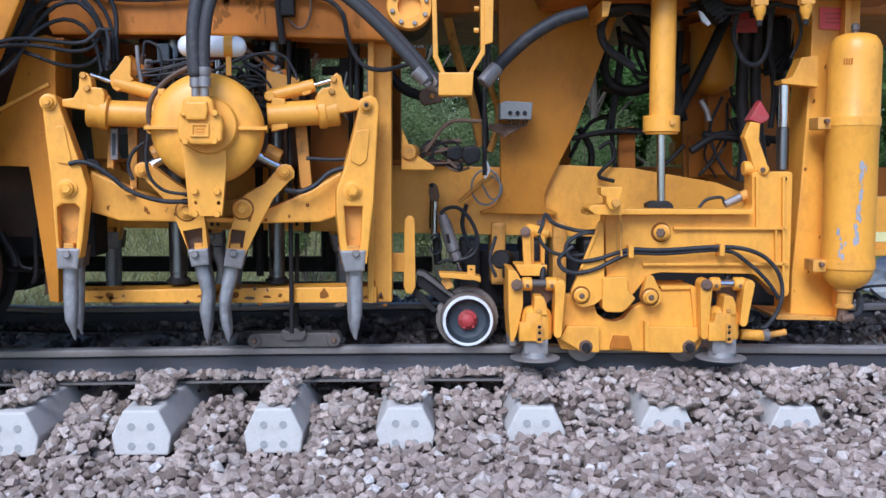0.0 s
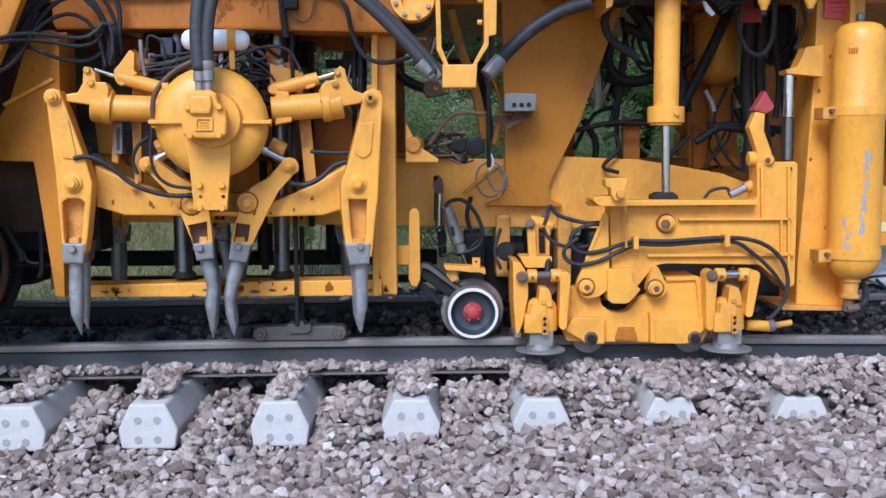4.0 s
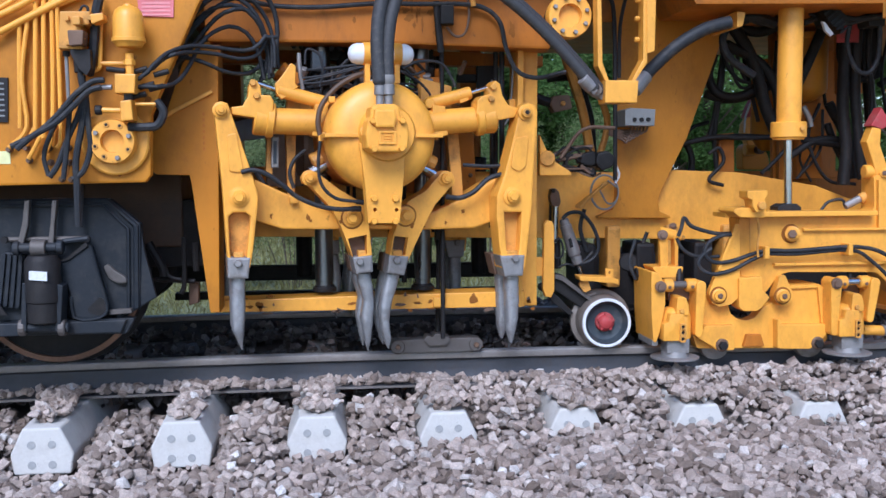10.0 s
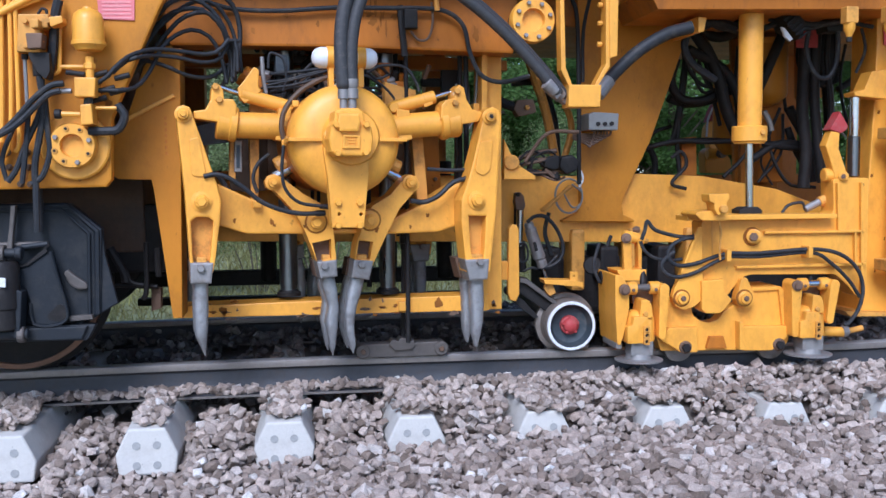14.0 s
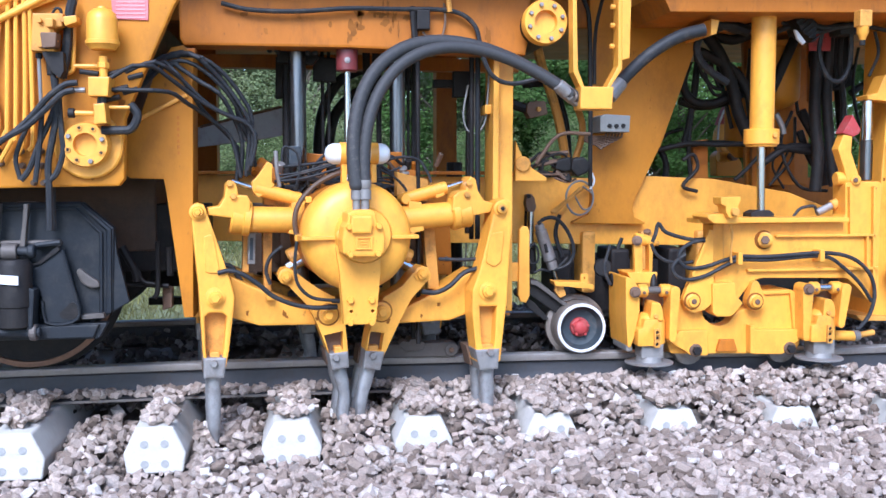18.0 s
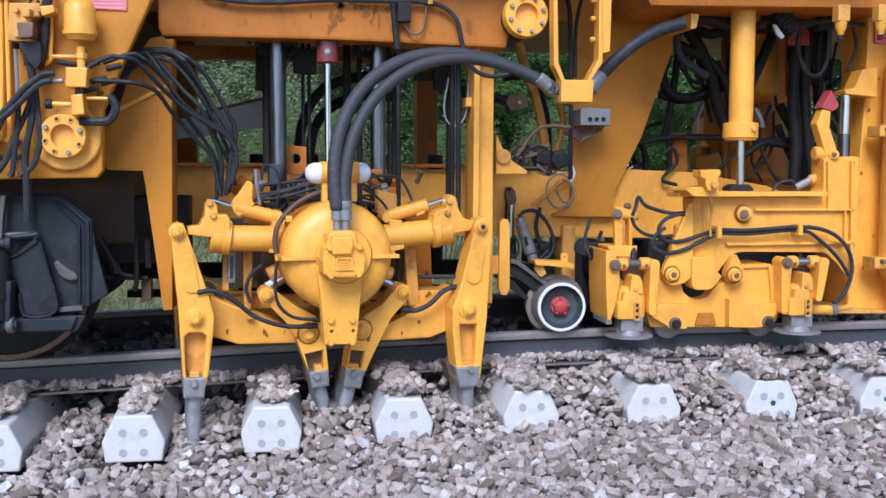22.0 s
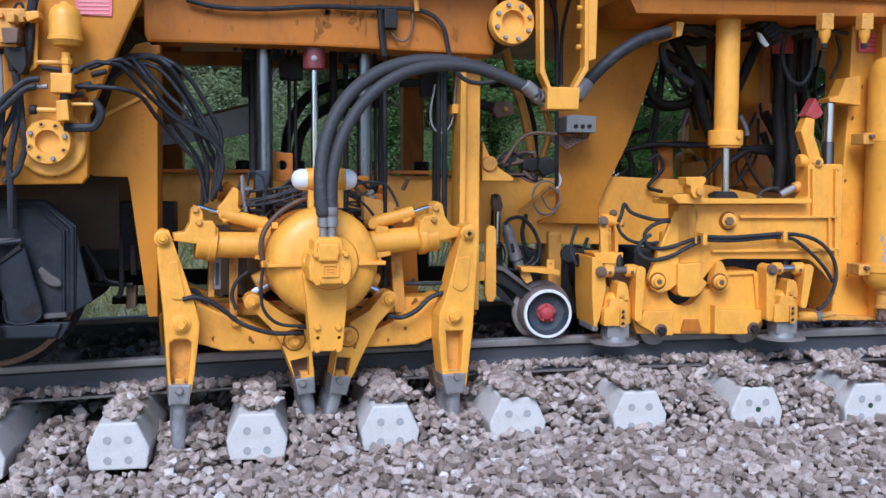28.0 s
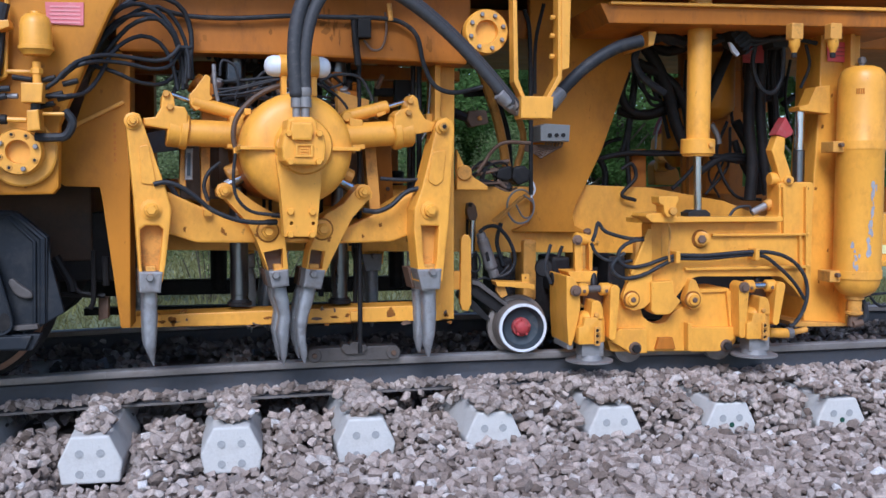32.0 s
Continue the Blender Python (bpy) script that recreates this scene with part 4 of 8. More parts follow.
    part("valve_body", plate([(1.03, 1.208), (1.074, 1.213), (1.08, 1.131), (1.031, 1.126)], -0.8, -0.7, 0.006), YELLOW, v)
    part("valve_stem", rod((1.058, -0.76, 1.246), (1.054, -0.76, 1.205), 0.018, 10), TEAL, v)
    part("hand_knob", rod((0.923, -0.76, 1.173), (0.949, -0.76, 1.173), 0.02, 14), BLACK, v)
    part("spindle", rod((0.949, -0.76, 1.173), (1.024, -0.76, 1.171), 0.011, 8), YELLOW, v)
    part("fitting", rod((0.946, -0.77, 1.265), (0.995, -0.77, 1.265), 0.011, 10), STEEL, v)
    part("fitting", rod((1.085, -0.77, 1.197), (1.167, -0.77, 1.197), 0.007, 8), YELLOW, v)
    part("fitting", rod((0.975, -0.77, 1.34), (1.048, -0.77, 1.331), 0.011, 10), BLACK, v)
    w = part("valve_block", plate([(0.801, 1.567), (0.919, 1.569), (0.916, 1.517), (0.881, 1.512), (0.882, 1.416), (0.791, 1.419)], -0.78, -0.68, 0.005), WORN, m)
    part("connector", rod((0.809, -0.73, 1.415), (0.808, -0.73, 1.393), 0.014, 8), BLACK, w)
    part("connector", rod((0.851, -0.73, 1.416), (0.856, -0.73, 1.327), 0.018, 8), BLACK, w)
    part("lever", tube([(0.873, -0.76, 1.569), (0.887, -0.76, 1.591), (0.904, -0.76, 1.587), (0.908, -0.76, 1.569)], 0.006, 6), BLACK, w)
    part("steel_hose", rod((0.808, -0.73, 1.395), (0.811, -0.73, 1.202), 0.008, 8), STEEL, w)
    # plates and signs
    s = part("warning_sign", plate([(1.085, 1.655), (1.235, 1.658), (1.232, 1.565), (1.091, 1.568)], -0.668, -0.66, 0.001), PINK, m, "faded red sign with worn white lettering")
    for i in range(5):
        part("text_bar", plate([(p[0], p[1] - 0.016 * i) for p in [(1.104, 1.641), (1.221, 1.643), (1.221, 1.636), (1.103, 1.634)]], -0.6705, -0.669, 0), FAINT, s)
    d = part("data_plate", plate([(0.458, 1.313), (0.556, 1.311), (0.549, 1.127), (0.45, 1.13)], -0.67, -0.66, 0.001), BLACK, m, "black data plate with unreadable lines")
    for i in range(7):
        part("text_bar", plate([(p[0], p[1] - 0.022 * i) for p in [(0.481, 1.289), (0.539, 1.29), (0.539, 1.283), (0.48, 1.282)]], -0.6725, -0.671, 0), GREY, d)
    for i in range(7):
        x, z = 1.314, 1.183
        part("stencil_bar", box(x - 0.005, -0.4215, z - 0.026 * i - 0.014, x + 0.005, -0.4205, z - 0.026 * i, 0), ORANGE, m)
    for o, y, mat in (([(0.837, 1.487), (0.901, 1.488), (0.895, 1.43), (0.843, 1.425)], -0.82, RUST), ([(0.861, 1.542), (0.891, 1.542), (0.89, 1.507), (0.86, 1.507)], -0.83, WORN), ([(0.921, 1.554), (0.973, 1.56), (0.977, 1.533), (0.928, 1.515)], -0.8, YELLOW), ([(0.832, 1.416), (0.915, 1.417), (0.916, 1.34), (0.898, 1.309), (0.868, 1.336), (0.84, 1.39)], -0.78, BLACK)):
        part("valve_segment", plate(rounded(o, 0.006), y, y + 0.08, 0.005), mat, w)
    for c in [(0.831, 1.537), (0.919, 1.54), (0.831, 1.44), (0.888, 1.458), (0.873, 1.52)]:
        part("cap_screw", bolt(c[0], -0.78, c[1], 0.011, 0.02), WORN, w)
    for c in [(1.102, -0.74, 1.337), (1.188, -0.74, 1.326), (1.128, -0.74, 1.275), (1.166, -0.74, 1.266), (1.094, -0.74, 1.234)]:
        part("hose_end", rod((c[0] - 0.03, c[1], c[2] - 0.008), (c[0] + 0.03, c[1], c[2] + 0.008), 0.0115, 8), BLACK, v)
    # still hoses on the panel
    for pts, r in (([(0.969, -0.79, 1.293), (0.919, -0.79, 1.284), (0.852, -0.79, 1.232), (0.772, -0.79, 1.142), (0.694, -0.79, 1.075), (0.595, -0.79, 1.024)], 0.0125), ([(0.957, -0.8, 1.263), (0.909, -0.8, 1.247), (0.846, -0.8, 1.186), (0.774, -0.8, 1.119), (0.686, -0.8, 1.068), (0.619, -0.8, 1.014)], 0.0125), ([(0.863, -0.74, 1.326), (0.866, -0.74, 1.201), (0.798, -0.74, 1.042), (0.762, -0.74, 0.951), (0.727, -0.74, 0.9)], 0.012),
                   ([(0.871, -0.74, 1.315), (0.869, -0.74, 1.156), (0.835, -0.74, 0.973), (0.835, -0.74, 0.858), (0.833, -0.74, 0.696)], 0.014), ([(0.882, -0.74, 1.27), (0.889, -0.74, 1.11), (0.894, -0.74, 1.019), (0.864, -0.74, 0.927), (0.819, -0.74, 0.89)], 0.012), ([(0.821, -0.75, 1.201), (0.805, -0.75, 1.042), (0.784, -0.75, 0.893)], 0.011), ([(0.755, -0.73, 1.122), (0.706, -0.73, 0.997), (0.72, -0.73, 0.905)], 0.01),
                   ([(1.049, -0.74, 1.105), (1.123, -0.74, 1.105), (1.168, -0.74, 1.114), (1.192, -0.74, 1.167), (1.164, -0.74, 1.213)], 0.018), ([(0.945, -0.72, 1.635), (0.929, -0.72, 1.567), (0.915, -0.72, 1.431), (0.893, -0.72, 1.317)], 0.02)):
        part("hose", tube(pts, r, 8, 5), RUBBER, m, smooth=True)
    # lines along the top beam
    for pts, r, mat in (([(1.504, -0.34, 1.697), (1.627, -0.34, 1.671), (1.828, -0.34, 1.667), (2.083, -0.34, 1.686), (2.29, -0.34, 1.687), (2.5, -0.34, 1.689), (2.607, -0.34, 1.669), (2.674, -0.34, 1.606), (2.702, -0.34, 1.489), (2.756, -0.34, 1.384), (2.852, -0.34, 1.352), (2.989, -0.34, 1.381)], 0.011, RUBBER), ([(2.375, -0.33, 1.702), (2.385, -0.33, 1.573), (2.396, -0.33, 1.469)], 0.016, BLACK), ([(2.422, -0.33, 1.587), (2.462, -0.33, 1.544), (2.507, -0.33, 1.555), (2.528, -0.33, 1.629), (2.523, -0.33, 1.72)], 0.006, RUST),
                        ([(2.539, -0.35, 1.756), (2.547, -0.35, 1.678)], 0.012, WORN), ([(2.628, -0.2, 1.772), (2.739, -0.2, 1.73), (2.822, -0.2, 1.76), (2.864, -0.2, 1.82)], 0.018, RUBBER), ([(3.317, 0.1, 1.832), (3.35, 0.1, 1.659), (3.361, 0.1, 0.861)], 0.012, BLACK), ([(3.423, 0.1, 1.865), (3.38, 0.1, 1.66), (3.378, 0.1, 1.395)], 0.01, BLACK)):
        part("hose", tube(pts, r, 8, 5), mat, m, smooth=True)
    part("cable_box", plate([(2.393, 1.682), (2.454, 1.684), (2.454, 1.596), (2.393, 1.594)], -0.36, -0.3, 0.006), BLACK, m)


# ---- running gear ----
def build_bogie():
    m = MACHINE
    b = part("bogie_frame", plate([(-1.2, 0.79)] + [(0.912, 0.803), (1.041, 0.691), (1.03, 0.321), (0.976, 0.284)] + [(-1.2, 0.2)], -0.5, -0.44, 0.012), DARK, m, "dark grey axle bogie frame")
    part("frame_flange", tube([(-1.2, -0.5, 0.78)] + [(0.903, -0.5, 0.793), (1.02, -0.5, 0.682), (1.012, -0.5, 0.318)], 0.014, 6, 1, False), DARK, b)
    part("frame_foot", plate([(-1.2, 0.25)] + [(0.979, 0.274), (0.954, 0.217)] + [(-1.2, 0.19)], -0.56, -0.44, 0.006), DARK, b)
    part("guard_plate", plate([(1.042, 0.682), (1.049, 0.582), (1.098, 0.362), (1.009, 0.308), (1.03, 0.431)], -0.49, -0.46, 0.006), DARK, b)
    for o in ([(0.572, 0.8), (0.593, 0.8), (0.582, 0.69), (0.555, 0.593), (0.531, 0.593), (0.559, 0.703)], [(0.685, 0.799), (0.706, 0.799), (0.692, 0.689), (0.684, 0.591), (0.658, 0.591), (0.676, 0.701)]):
        part("spring_strap", plate(o, -0.57, -0.53, 0.005), SHOE_STEEL, b, "worn steel strap")
    part("pivot", rod((0.524, -0.58, 0.596), (0.73, -0.58, 0.598), 0.021, 16), DARK, b, smooth=True)
    part("pivot_sleeve", rod((0.597, -0.58, 0.597), (0.66, -0.58, 0.596), 0.037, 20, 0.1), SHOE_STEEL, b, smooth=True)
    for c in ((0.536, -0.58, 0.595), (0.716, -0.58, 0.598)):
        part("pivot_collar", rod((c[0] - 0.014, c[1], c[2]), (c[0] + 0.014, c[1], c[2]), 0.03, 16), DARK, b)
    part("strap_bar", rod((0.718, -0.55, 0.62), (0.828, -0.55, 0.633), 0.012, 8), DARK, b)
    x, z = 0.646, 0.415
    d = part("damper", lathe([(0, 0.06), (0.02, 0.068), (0.3, 0.068), (0.32, 0.074), (0.92, 0.074), (1, 0.06)], (x, -0.6, z - 0.14), (x, -0.6, z + 0.15), 24), BLACK, b, smooth=True)
    part("label", plate([(0.613, 0.507), (0.686, 0.501), (0.685, 0.463), (0.612, 0.469)], -0.683, -0.672, 0.001), WHITE, d, "small white label")
    part("damper_mount", rod((0.536, -0.6, 0.256), (0.747, -0.6, 0.252), 0.022, 12), DARK, b)
    for o in ([(0.567, 0.451), (0.585, 0.451), (0.578, 0.243), (0.554, 0.244)], [(0.707, 0.449), (0.734, 0.436), (0.718, 0.24), (0.695, 0.24)]):
        part("damper_bracket", plate(o, -0.63, -0.53, 0.005), DARK, b)
    h = part("spring_housing", plate(rounded([(0.463, 0.579), (0.556, 0.568), (0.533, 0.323), (0.43, 0.337)], 0.02), -0.53, -0.45, 0.008), DARK, b)
    for k in range(4):
        p, q = Vector((0.463, 0.579)).lerp(Vector((0.556, 0.568)), (k + 0.4) / 4), Vector((0.43, 0.337)).lerp(Vector((0.533, 0.323)), (k + 0.4) / 4)
        part("housing_rib", plate(strap(p.lerp(q, 0.06), p.lerp(q, 0.94), 0.008, 0.008, 4), -0.545, -0.525, 0.003), DARK, h)
    cover = part("spring_cover", plate(rounded([(0.658, 0.506), (0.733, 0.533), (0.834, 0.603), (0.865, 0.469), (0.896, 0.347), (0.889, 0.301), (0.834, 0.278), (0.755, 0.287), (0.743, 0.389), (0.73, 0.44), (0.676, 0.455)], 0.012), -0.55, -0.48, 0.006), DARK, b)
    part("cover_lip", tube([(0.837, -0.56, 0.601), (0.867, -0.56, 0.47), (0.898, -0.56, 0.348), (0.892, -0.56, 0.302), (0.837, -0.56, 0.279), (0.76, -0.56, 0.289), (0.748, -0.56, 0.38)], 0.007, 6, 2), DARK, cover, smooth=True)
    # openings are flat black plates; the dark inside is painted on
    part("dark_opening", plate(rounded([(0.813, 0.323), (0.868, 0.377), (0.897, 0.356), (0.895, 0.312), (0.867, 0.295), (0.823, 0.303)], 0.01), -0.554, -0.549, 0), BLACK, cover)
    part("dark_opening", plate([(0.36, 0.372), (0.429, 0.381), (0.48, 0.304), (0.357, 0.306)], -0.56, -0.552, 0), BLACK, h)
    part("dark_opening", plate([(0.737, 0.552), (0.818, 0.616), (0.827, 0.601), (0.742, 0.54), (0.697, 0.534)], -0.562, -0.551, 0), BLACK, cover)
    part("cross_bar", rod((0.476, -0.53, 0.63), (0.819, -0.53, 0.631), 0.012, 10), SHOE_STEEL, b, smooth=True)
    for e in ((0.476, 0.63), (0.819, 0.631)):
        part("bar_end", lathe([(0, 0.016), (1, 0.015)], (e[0], -0.54, e[1]), (e[0], -0.555, e[1]), 12), BLACK, b)
    part("wear_lump", plate(rounded([(0.881, 0.505), (0.899, 0.52), (0.931, 0.489), (0.976, 0.459), (0.981, 0.433), (0.942, 0.429), (0.904, 0.45)], 0.02), -0.53, -0.5, 0.008), SHOE_STEEL, b)
    part("ledge", plate(rounded([(0.899, 0.315), (0.996, 0.32), (1, 0.3), (0.905, 0.294)], 0.004), -0.54, -0.5, 0.003), SHOE_STEEL, b)
    part("frame_lip", tube([(-1.2, -0.51, 0.765)] + [(0.88, -0.51, 0.779), (0.988, -0.51, 0.671), (0.98, -0.51, 0.32), (0.925, -0.51, 0.268)], 0.008, 6, 1, False), DARK, b)
    for c in ((0.555, -0.6, 0.256), (0.719, -0.6, 0.252)):
        part("clevis", rod((c[0] - 0.015, c[1], c[2]), (c[0] + 0.015, c[1], c[2]), 0.036, 16), SHOE_STEEL, b)
    part("cross_channel", plate(rounded([(0.71, 0.275), (1.012, 0.278), (0.973, 0.208), (0.696, 0.21)], 0.01), -0.54, -0.48, 0.005), DARK, b)
    part("drain_pipe", rod((0.798, -0.55, 0.871), (0.794, -0.55, 0.683), 0.017, 10), DARK, b)
    # orange-painted underbody drawn brown: the shadow it stands in is in the colour
    part("underbody", box(-3, -0.02, 0.55, 1.15, 1.8, 1.7, 0.01), SOIL_AND_SHADE, m)
    # unidentified dark mass behind the wheel, drawn as one black block
    part("brake_cylinder", plate(rounded([(0.842, 0.764), (1.156, 0.762), (1.163, 0.545), (1.082, 0.431), (1.02, 0.329), (0.941, 0.244), (0.827, 0.233)], 0.03), 0.3, 0.7, 0.02), BLACK, m, "black rounded mass behind the bogie")
    part("underbody_beam", box(-0.2, 0.0, 0.45, 1.4, 0.2, 0.78, 0.01), BLACK, m)
    for cx in (0.561, -1.34):
        w = part("wheel", lathe([(0.2, 0.0), (0.2, 0.17), (0.3, 0.33), (0.12, 0.37), (0.08, 0.4), (0.75, 0.394), (0.78, 0.425), (0.95, 0.425), (1, 0.38), (1, 0.0)], (0, -0.068, 0), (0, 0.072, 0), 64), BLACK, m, "large rusty-rimmed running wheel", True)
        w.location = (cx, 0, 0.4)
        part("tyre", lathe([(0, 0.372), (0, 0.397), (1, 0.3985), (1, 0.372), (0, 0.372)], (0, -0.075, 0), (0, -0.05, 0), 72, False), RIM, w, smooth=True)
        part("axle", rod((0, -0.3, 0), (0, 1.6, 0), 0.08, 18), BLACK, w)
    # brake gear and hangers in the gap behind the wheel
    for pts, r, mat in (([(1.181, -0.2, 0.61), (1.178, -0.2, 0.395), (1.161, -0.2, 0.341)], 0.012, BLACK), ([(1.233, -0.2, 0.582), (1.235, -0.2, 0.448)], 0.016, BLACK), ([(1.086, -0.2, 0.477), (1.111, -0.2, 0.423), (1.163, -0.2, 0.408)], 0.01, BLACK), ([(1.016, -0.2, 0.585), (1.073, -0.2, 0.477), (1.084, -0.2, 0.423)], 0.02, BLACK), ([(1.023, -0.15, 0.405), (1.221, -0.15, 0.394)], 0.012, BLACK)):
        part("brake_linkage", tube(pts, r, 8), mat, m)
    part("hanger", plate([(1.187, 0.383), (1.233, 0.382), (1.23, 0.285), (1.184, 0.272)], -0.12, -0.06, 0.005), RUST, m)


def build_trolley():
    """Measuring trolley: small flanged wheel on a sprung arm."""
    t = thing("measuring_trolley", "small flanged measuring wheel with white rim and red hub", "wheel trolley")
    x, z = 3.27, 0.131
    r = 0.135
    prof = [(0.45, 0.0), (0.45, r * 0.42), (0.4, r * 0.7), (0.12, r * 0.83), (0.03, r * 0.85), (0.03, r * 0.92), (0.06, r * 0.95), (0.12, r * 0.985), (0.2, r), (0.34, r), (0.36, r * 1.015), (0.5, r * 1.015), (0.52, r * 1.0), (0.72, r * 1.02), (0.78, r * 1.18), (0.92, r * 1.19), (1, r * 1.08), (1, 0)]
    w = part("wheel", lathe(prof, (0, -0.085, 0), (0, 0.07, 0), 56), TYRE, t, smooth=True)
    w.location = (x, 0, r)
    part("white_rim", lathe([(0, r * 0.82), (0.8, r * 0.825), (1, r * 0.835), (1, r * 0.915), (0.8, r * 0.935), (0, r * 0.945), (0, r * 0.82)], (0, -0.078, 0), (0, -0.09, 0), 56, False), WHITE, w, "white painted rim", True)
    part("dished_disc", lathe([(0, r * 0.825), (0.3, r * 0.8), (0.8, r * 0.68), (0.95, r * 0.52), (1, r * 0.3), (1, 0)], (0, -0.086, 0), (0, -0.035, 0), 48, False), TEAL, w, smooth=True)
    hub = part("hub", lathe([(0, 0.05), (0.3, 0.05), (0.45, 0.047), (0.5, 0.04), (0.75, 0.036), (0.92, 0.025), (1, 0)], (0, -0.03, 0), (0, -0.088, 0), 32), RED, w, "red hub cap", True)
    for q in ring_of(0, 0, 0.039, 5, 0.3):
        part("stud", bolt(q[0], -0.062, q[1], 0.0085, 0.016), RED, hub)
    part("axle", rod((0, -0.02, 0), (0, 1.5, 0), 0.03, 14), BLACK, w)
    arm_ = part("trailing_arm", plate(rounded([(3.017, 0.386), (3.056, 0.379), (3.223, 0.244), (3.247, 0.181), (3.192, 0.173), (3.147, 0.21), (3.011, 0.306)], 0.01), 0.0, 0.06, 0.005), BLACK, t)
    part("arm_flange", plate([(3.013, 0.382), (3.052, 0.375), (3.211, 0.253), (3.199, 0.238), (3.046, 0.352), (3.013, 0.361)], -0.03, 0.0, 0.002), SHOE_STEEL, arm_)
    part("arm_foot", plate([(2.978, 0.306), (3.044, 0.259), (3.119, 0.174), (3.098, 0.163), (3.013, 0.231), (2.968, 0.276)], 0.01, 0.05, 0.004), BLACK, t)
    y = part("yoke", plate(rounded([(3.123, 0.378), (3.281, 0.371), (3.333, 0.358), (3.333, 0.329), (3.303, 0.341), (3.255, 0.342), (3.206, 0.349), (3.132, 0.354)], 0.005), -0.08, 0.02, 0.003), YELLOW, t)
    part("yoke_tab", plate(rounded([(3.267, 0.414), (3.306, 0.413), (3.306, 0.363), (3.267, 0.364)], 0.004), -0.07, -0.05, 0.002, [ring_of(3.285, 0.393, 0.006, 10)]), YELLOW, y)
    part("yoke_leg", plate(rounded([(3.143, 0.359), (3.179, 0.352), (3.197, 0.304), (3.164, 0.288), (3.137, 0.323)], 0.005), -0.05, -0.02, 0.003), WORN, y)
    part("rear_roller", rod((3.481, 0.25, 0.414), (3.448, 0.14, 0.424), 0.05, 22), BLACK, t)
    d = part("shock_absorber", rod((3.11, 0.4, 0.742), (3.104, 0.4, 0.513), 0.02, 18, 0.05), CHROME, MACHINE, "scratched chrome shock absorber", True)
    part("top_mount", plate(rounded([(3.072, 0.765), (3.079, 0.811), (3.104, 0.817), (3.124, 0.795), (3.134, 0.742), (3.124, 0.717), (3.085, 0.717)], 0.006), 0.37, 0.43, 0.004), RUST, d)
    part("mount_pin", rod((3.09, 0.37, 0.802), (3.086, 0.35, 0.803), 0.012, 12), BLACK, d)
    part("side_tube", rod((3.092, 0.43, 0.732), (3.088, 0.43, 0.565), 0.011, 12), BLACK, d)
    part("lower_sleeve", rod((3.116, 0.41, 0.543), (3.125, 0.41, 0.369), 0.022, 14), BLACK, d)
    s = part("spring_cylinder", lathe([(0, 0.02), (0.03, 0.026), (0.15, 0.027), (0.16, 0.032), (0.8, 0.036), (0.9, 0.036), (0.92, 0.028), (1, 0.026)], (3.146, 0.36, 0.649), (3.217, 0.36, 0.429), 20), STEEL, MACHINE, "worn grey cylinder", True)
    part("clevis", rod((3.217, 0.36, 0.44), (3.23, 0.36, 0.396), 0.03, 12), STEEL, s)
    part("cylinder_stencil", plate([(3.165, 0.539), (3.181, 0.545), (3.194, 0.495), (3.177, 0.489)], 0.322, 0.33, 0.001), BLACK, s)
    part("piston_rod", rod((3.223, 0.36, 0.409), (3.262, 0.36, 0.3), 0.011, 12), CHROME, s, "", True)
    for pts, r in (([(3.135, 0.34, 0.65), (3.173, 0.34, 0.68), (3.228, 0.34, 0.684), (3.275, 0.34, 0.648), (3.314, 0.34, 0.591), (3.34, 0.34, 0.512), (3.327, 0.34, 0.447), (3.282, 0.34, 0.41), (3.228, 0.34, 0.398)], 0.0105), ([(3.085, 0.35, 0.517), (3.118, 0.35, 0.537), (3.14, 0.35, 0.5), (3.137, 0.35, 0.444), (3.102, 0.35, 0.432), (3.085, 0.35, 0.469)], 0.006), ([(3.125, 0.38, 0.378), (3.173, 0.38, 0.395), (3.222, 0.38, 0.382), (3.27, 0.38, 0.413), (3.319, 0.38, 0.462)], 0.007), ([(3.282, 0.43, 0.698), (3.259, 0.43, 0.587), (3.299, 0.43, 0.458)], 0.012),
                   ([(3.661, 0.48, 0.561), (3.638, 0.48, 0.496), (3.632, 0.48, 0.399), (3.612, 0.48, 0.285)], 0.011)):
        part("cable", tube(pts, r, 8), RUBBER, MACHINE, smooth=True)
    part("latch_bar", rod((3.238, 0.38, 0.71), (3.389, 0.38, 0.846), 0.011, 10), WORN, MACHINE)
    return t, w


def build_shoe():
    """Sliding measuring shoe on the rail, hung on a thin rod."""
    s = thing("rail_shoe", "grey steel sliding shoe with two small rollers riding on the rail", "track gauge shoe")
    part("beam", plate([(x, z) for x, z in [(2.216, 0.068), (2.578, 0.073), (2.607, 0.061), (2.613, 0.014), (2.583, 0), (2.209, -0.001), (2.187, 0.02), (2.193, 0.057)]], -0.06, 0.03, 0.006), SHOE_STEEL, s)
    for c in [(2.2, 0.033), (2.597, 0.037)]:
        part("roller", rod((c[0], -0.07, c[1]), (c[0], 0.03, c[1]), 0.036, 20), SHOE_STEEL, s)
        part("nut", bolt(c[0], -0.07, c[1], 0.014), RUST, s)
    part("saddle", plate([(2.329, 0.069), (2.346, 0.091), (2.375, 0.082), (2.387, 0.098), (2.418, 0.097), (2.43, 0.08), (2.455, 0.085), (2.461, 0.061), (2.443, 0.039), (2.357, 0.036)], -0.08, 0.02, 0.004), SHOE_STEEL, s)
    part("pull_rod", rod((2.405, -0.02, 0.08), (2.413, -0.02, 0.57), 0.012, 10), BLACK, s)
    return s


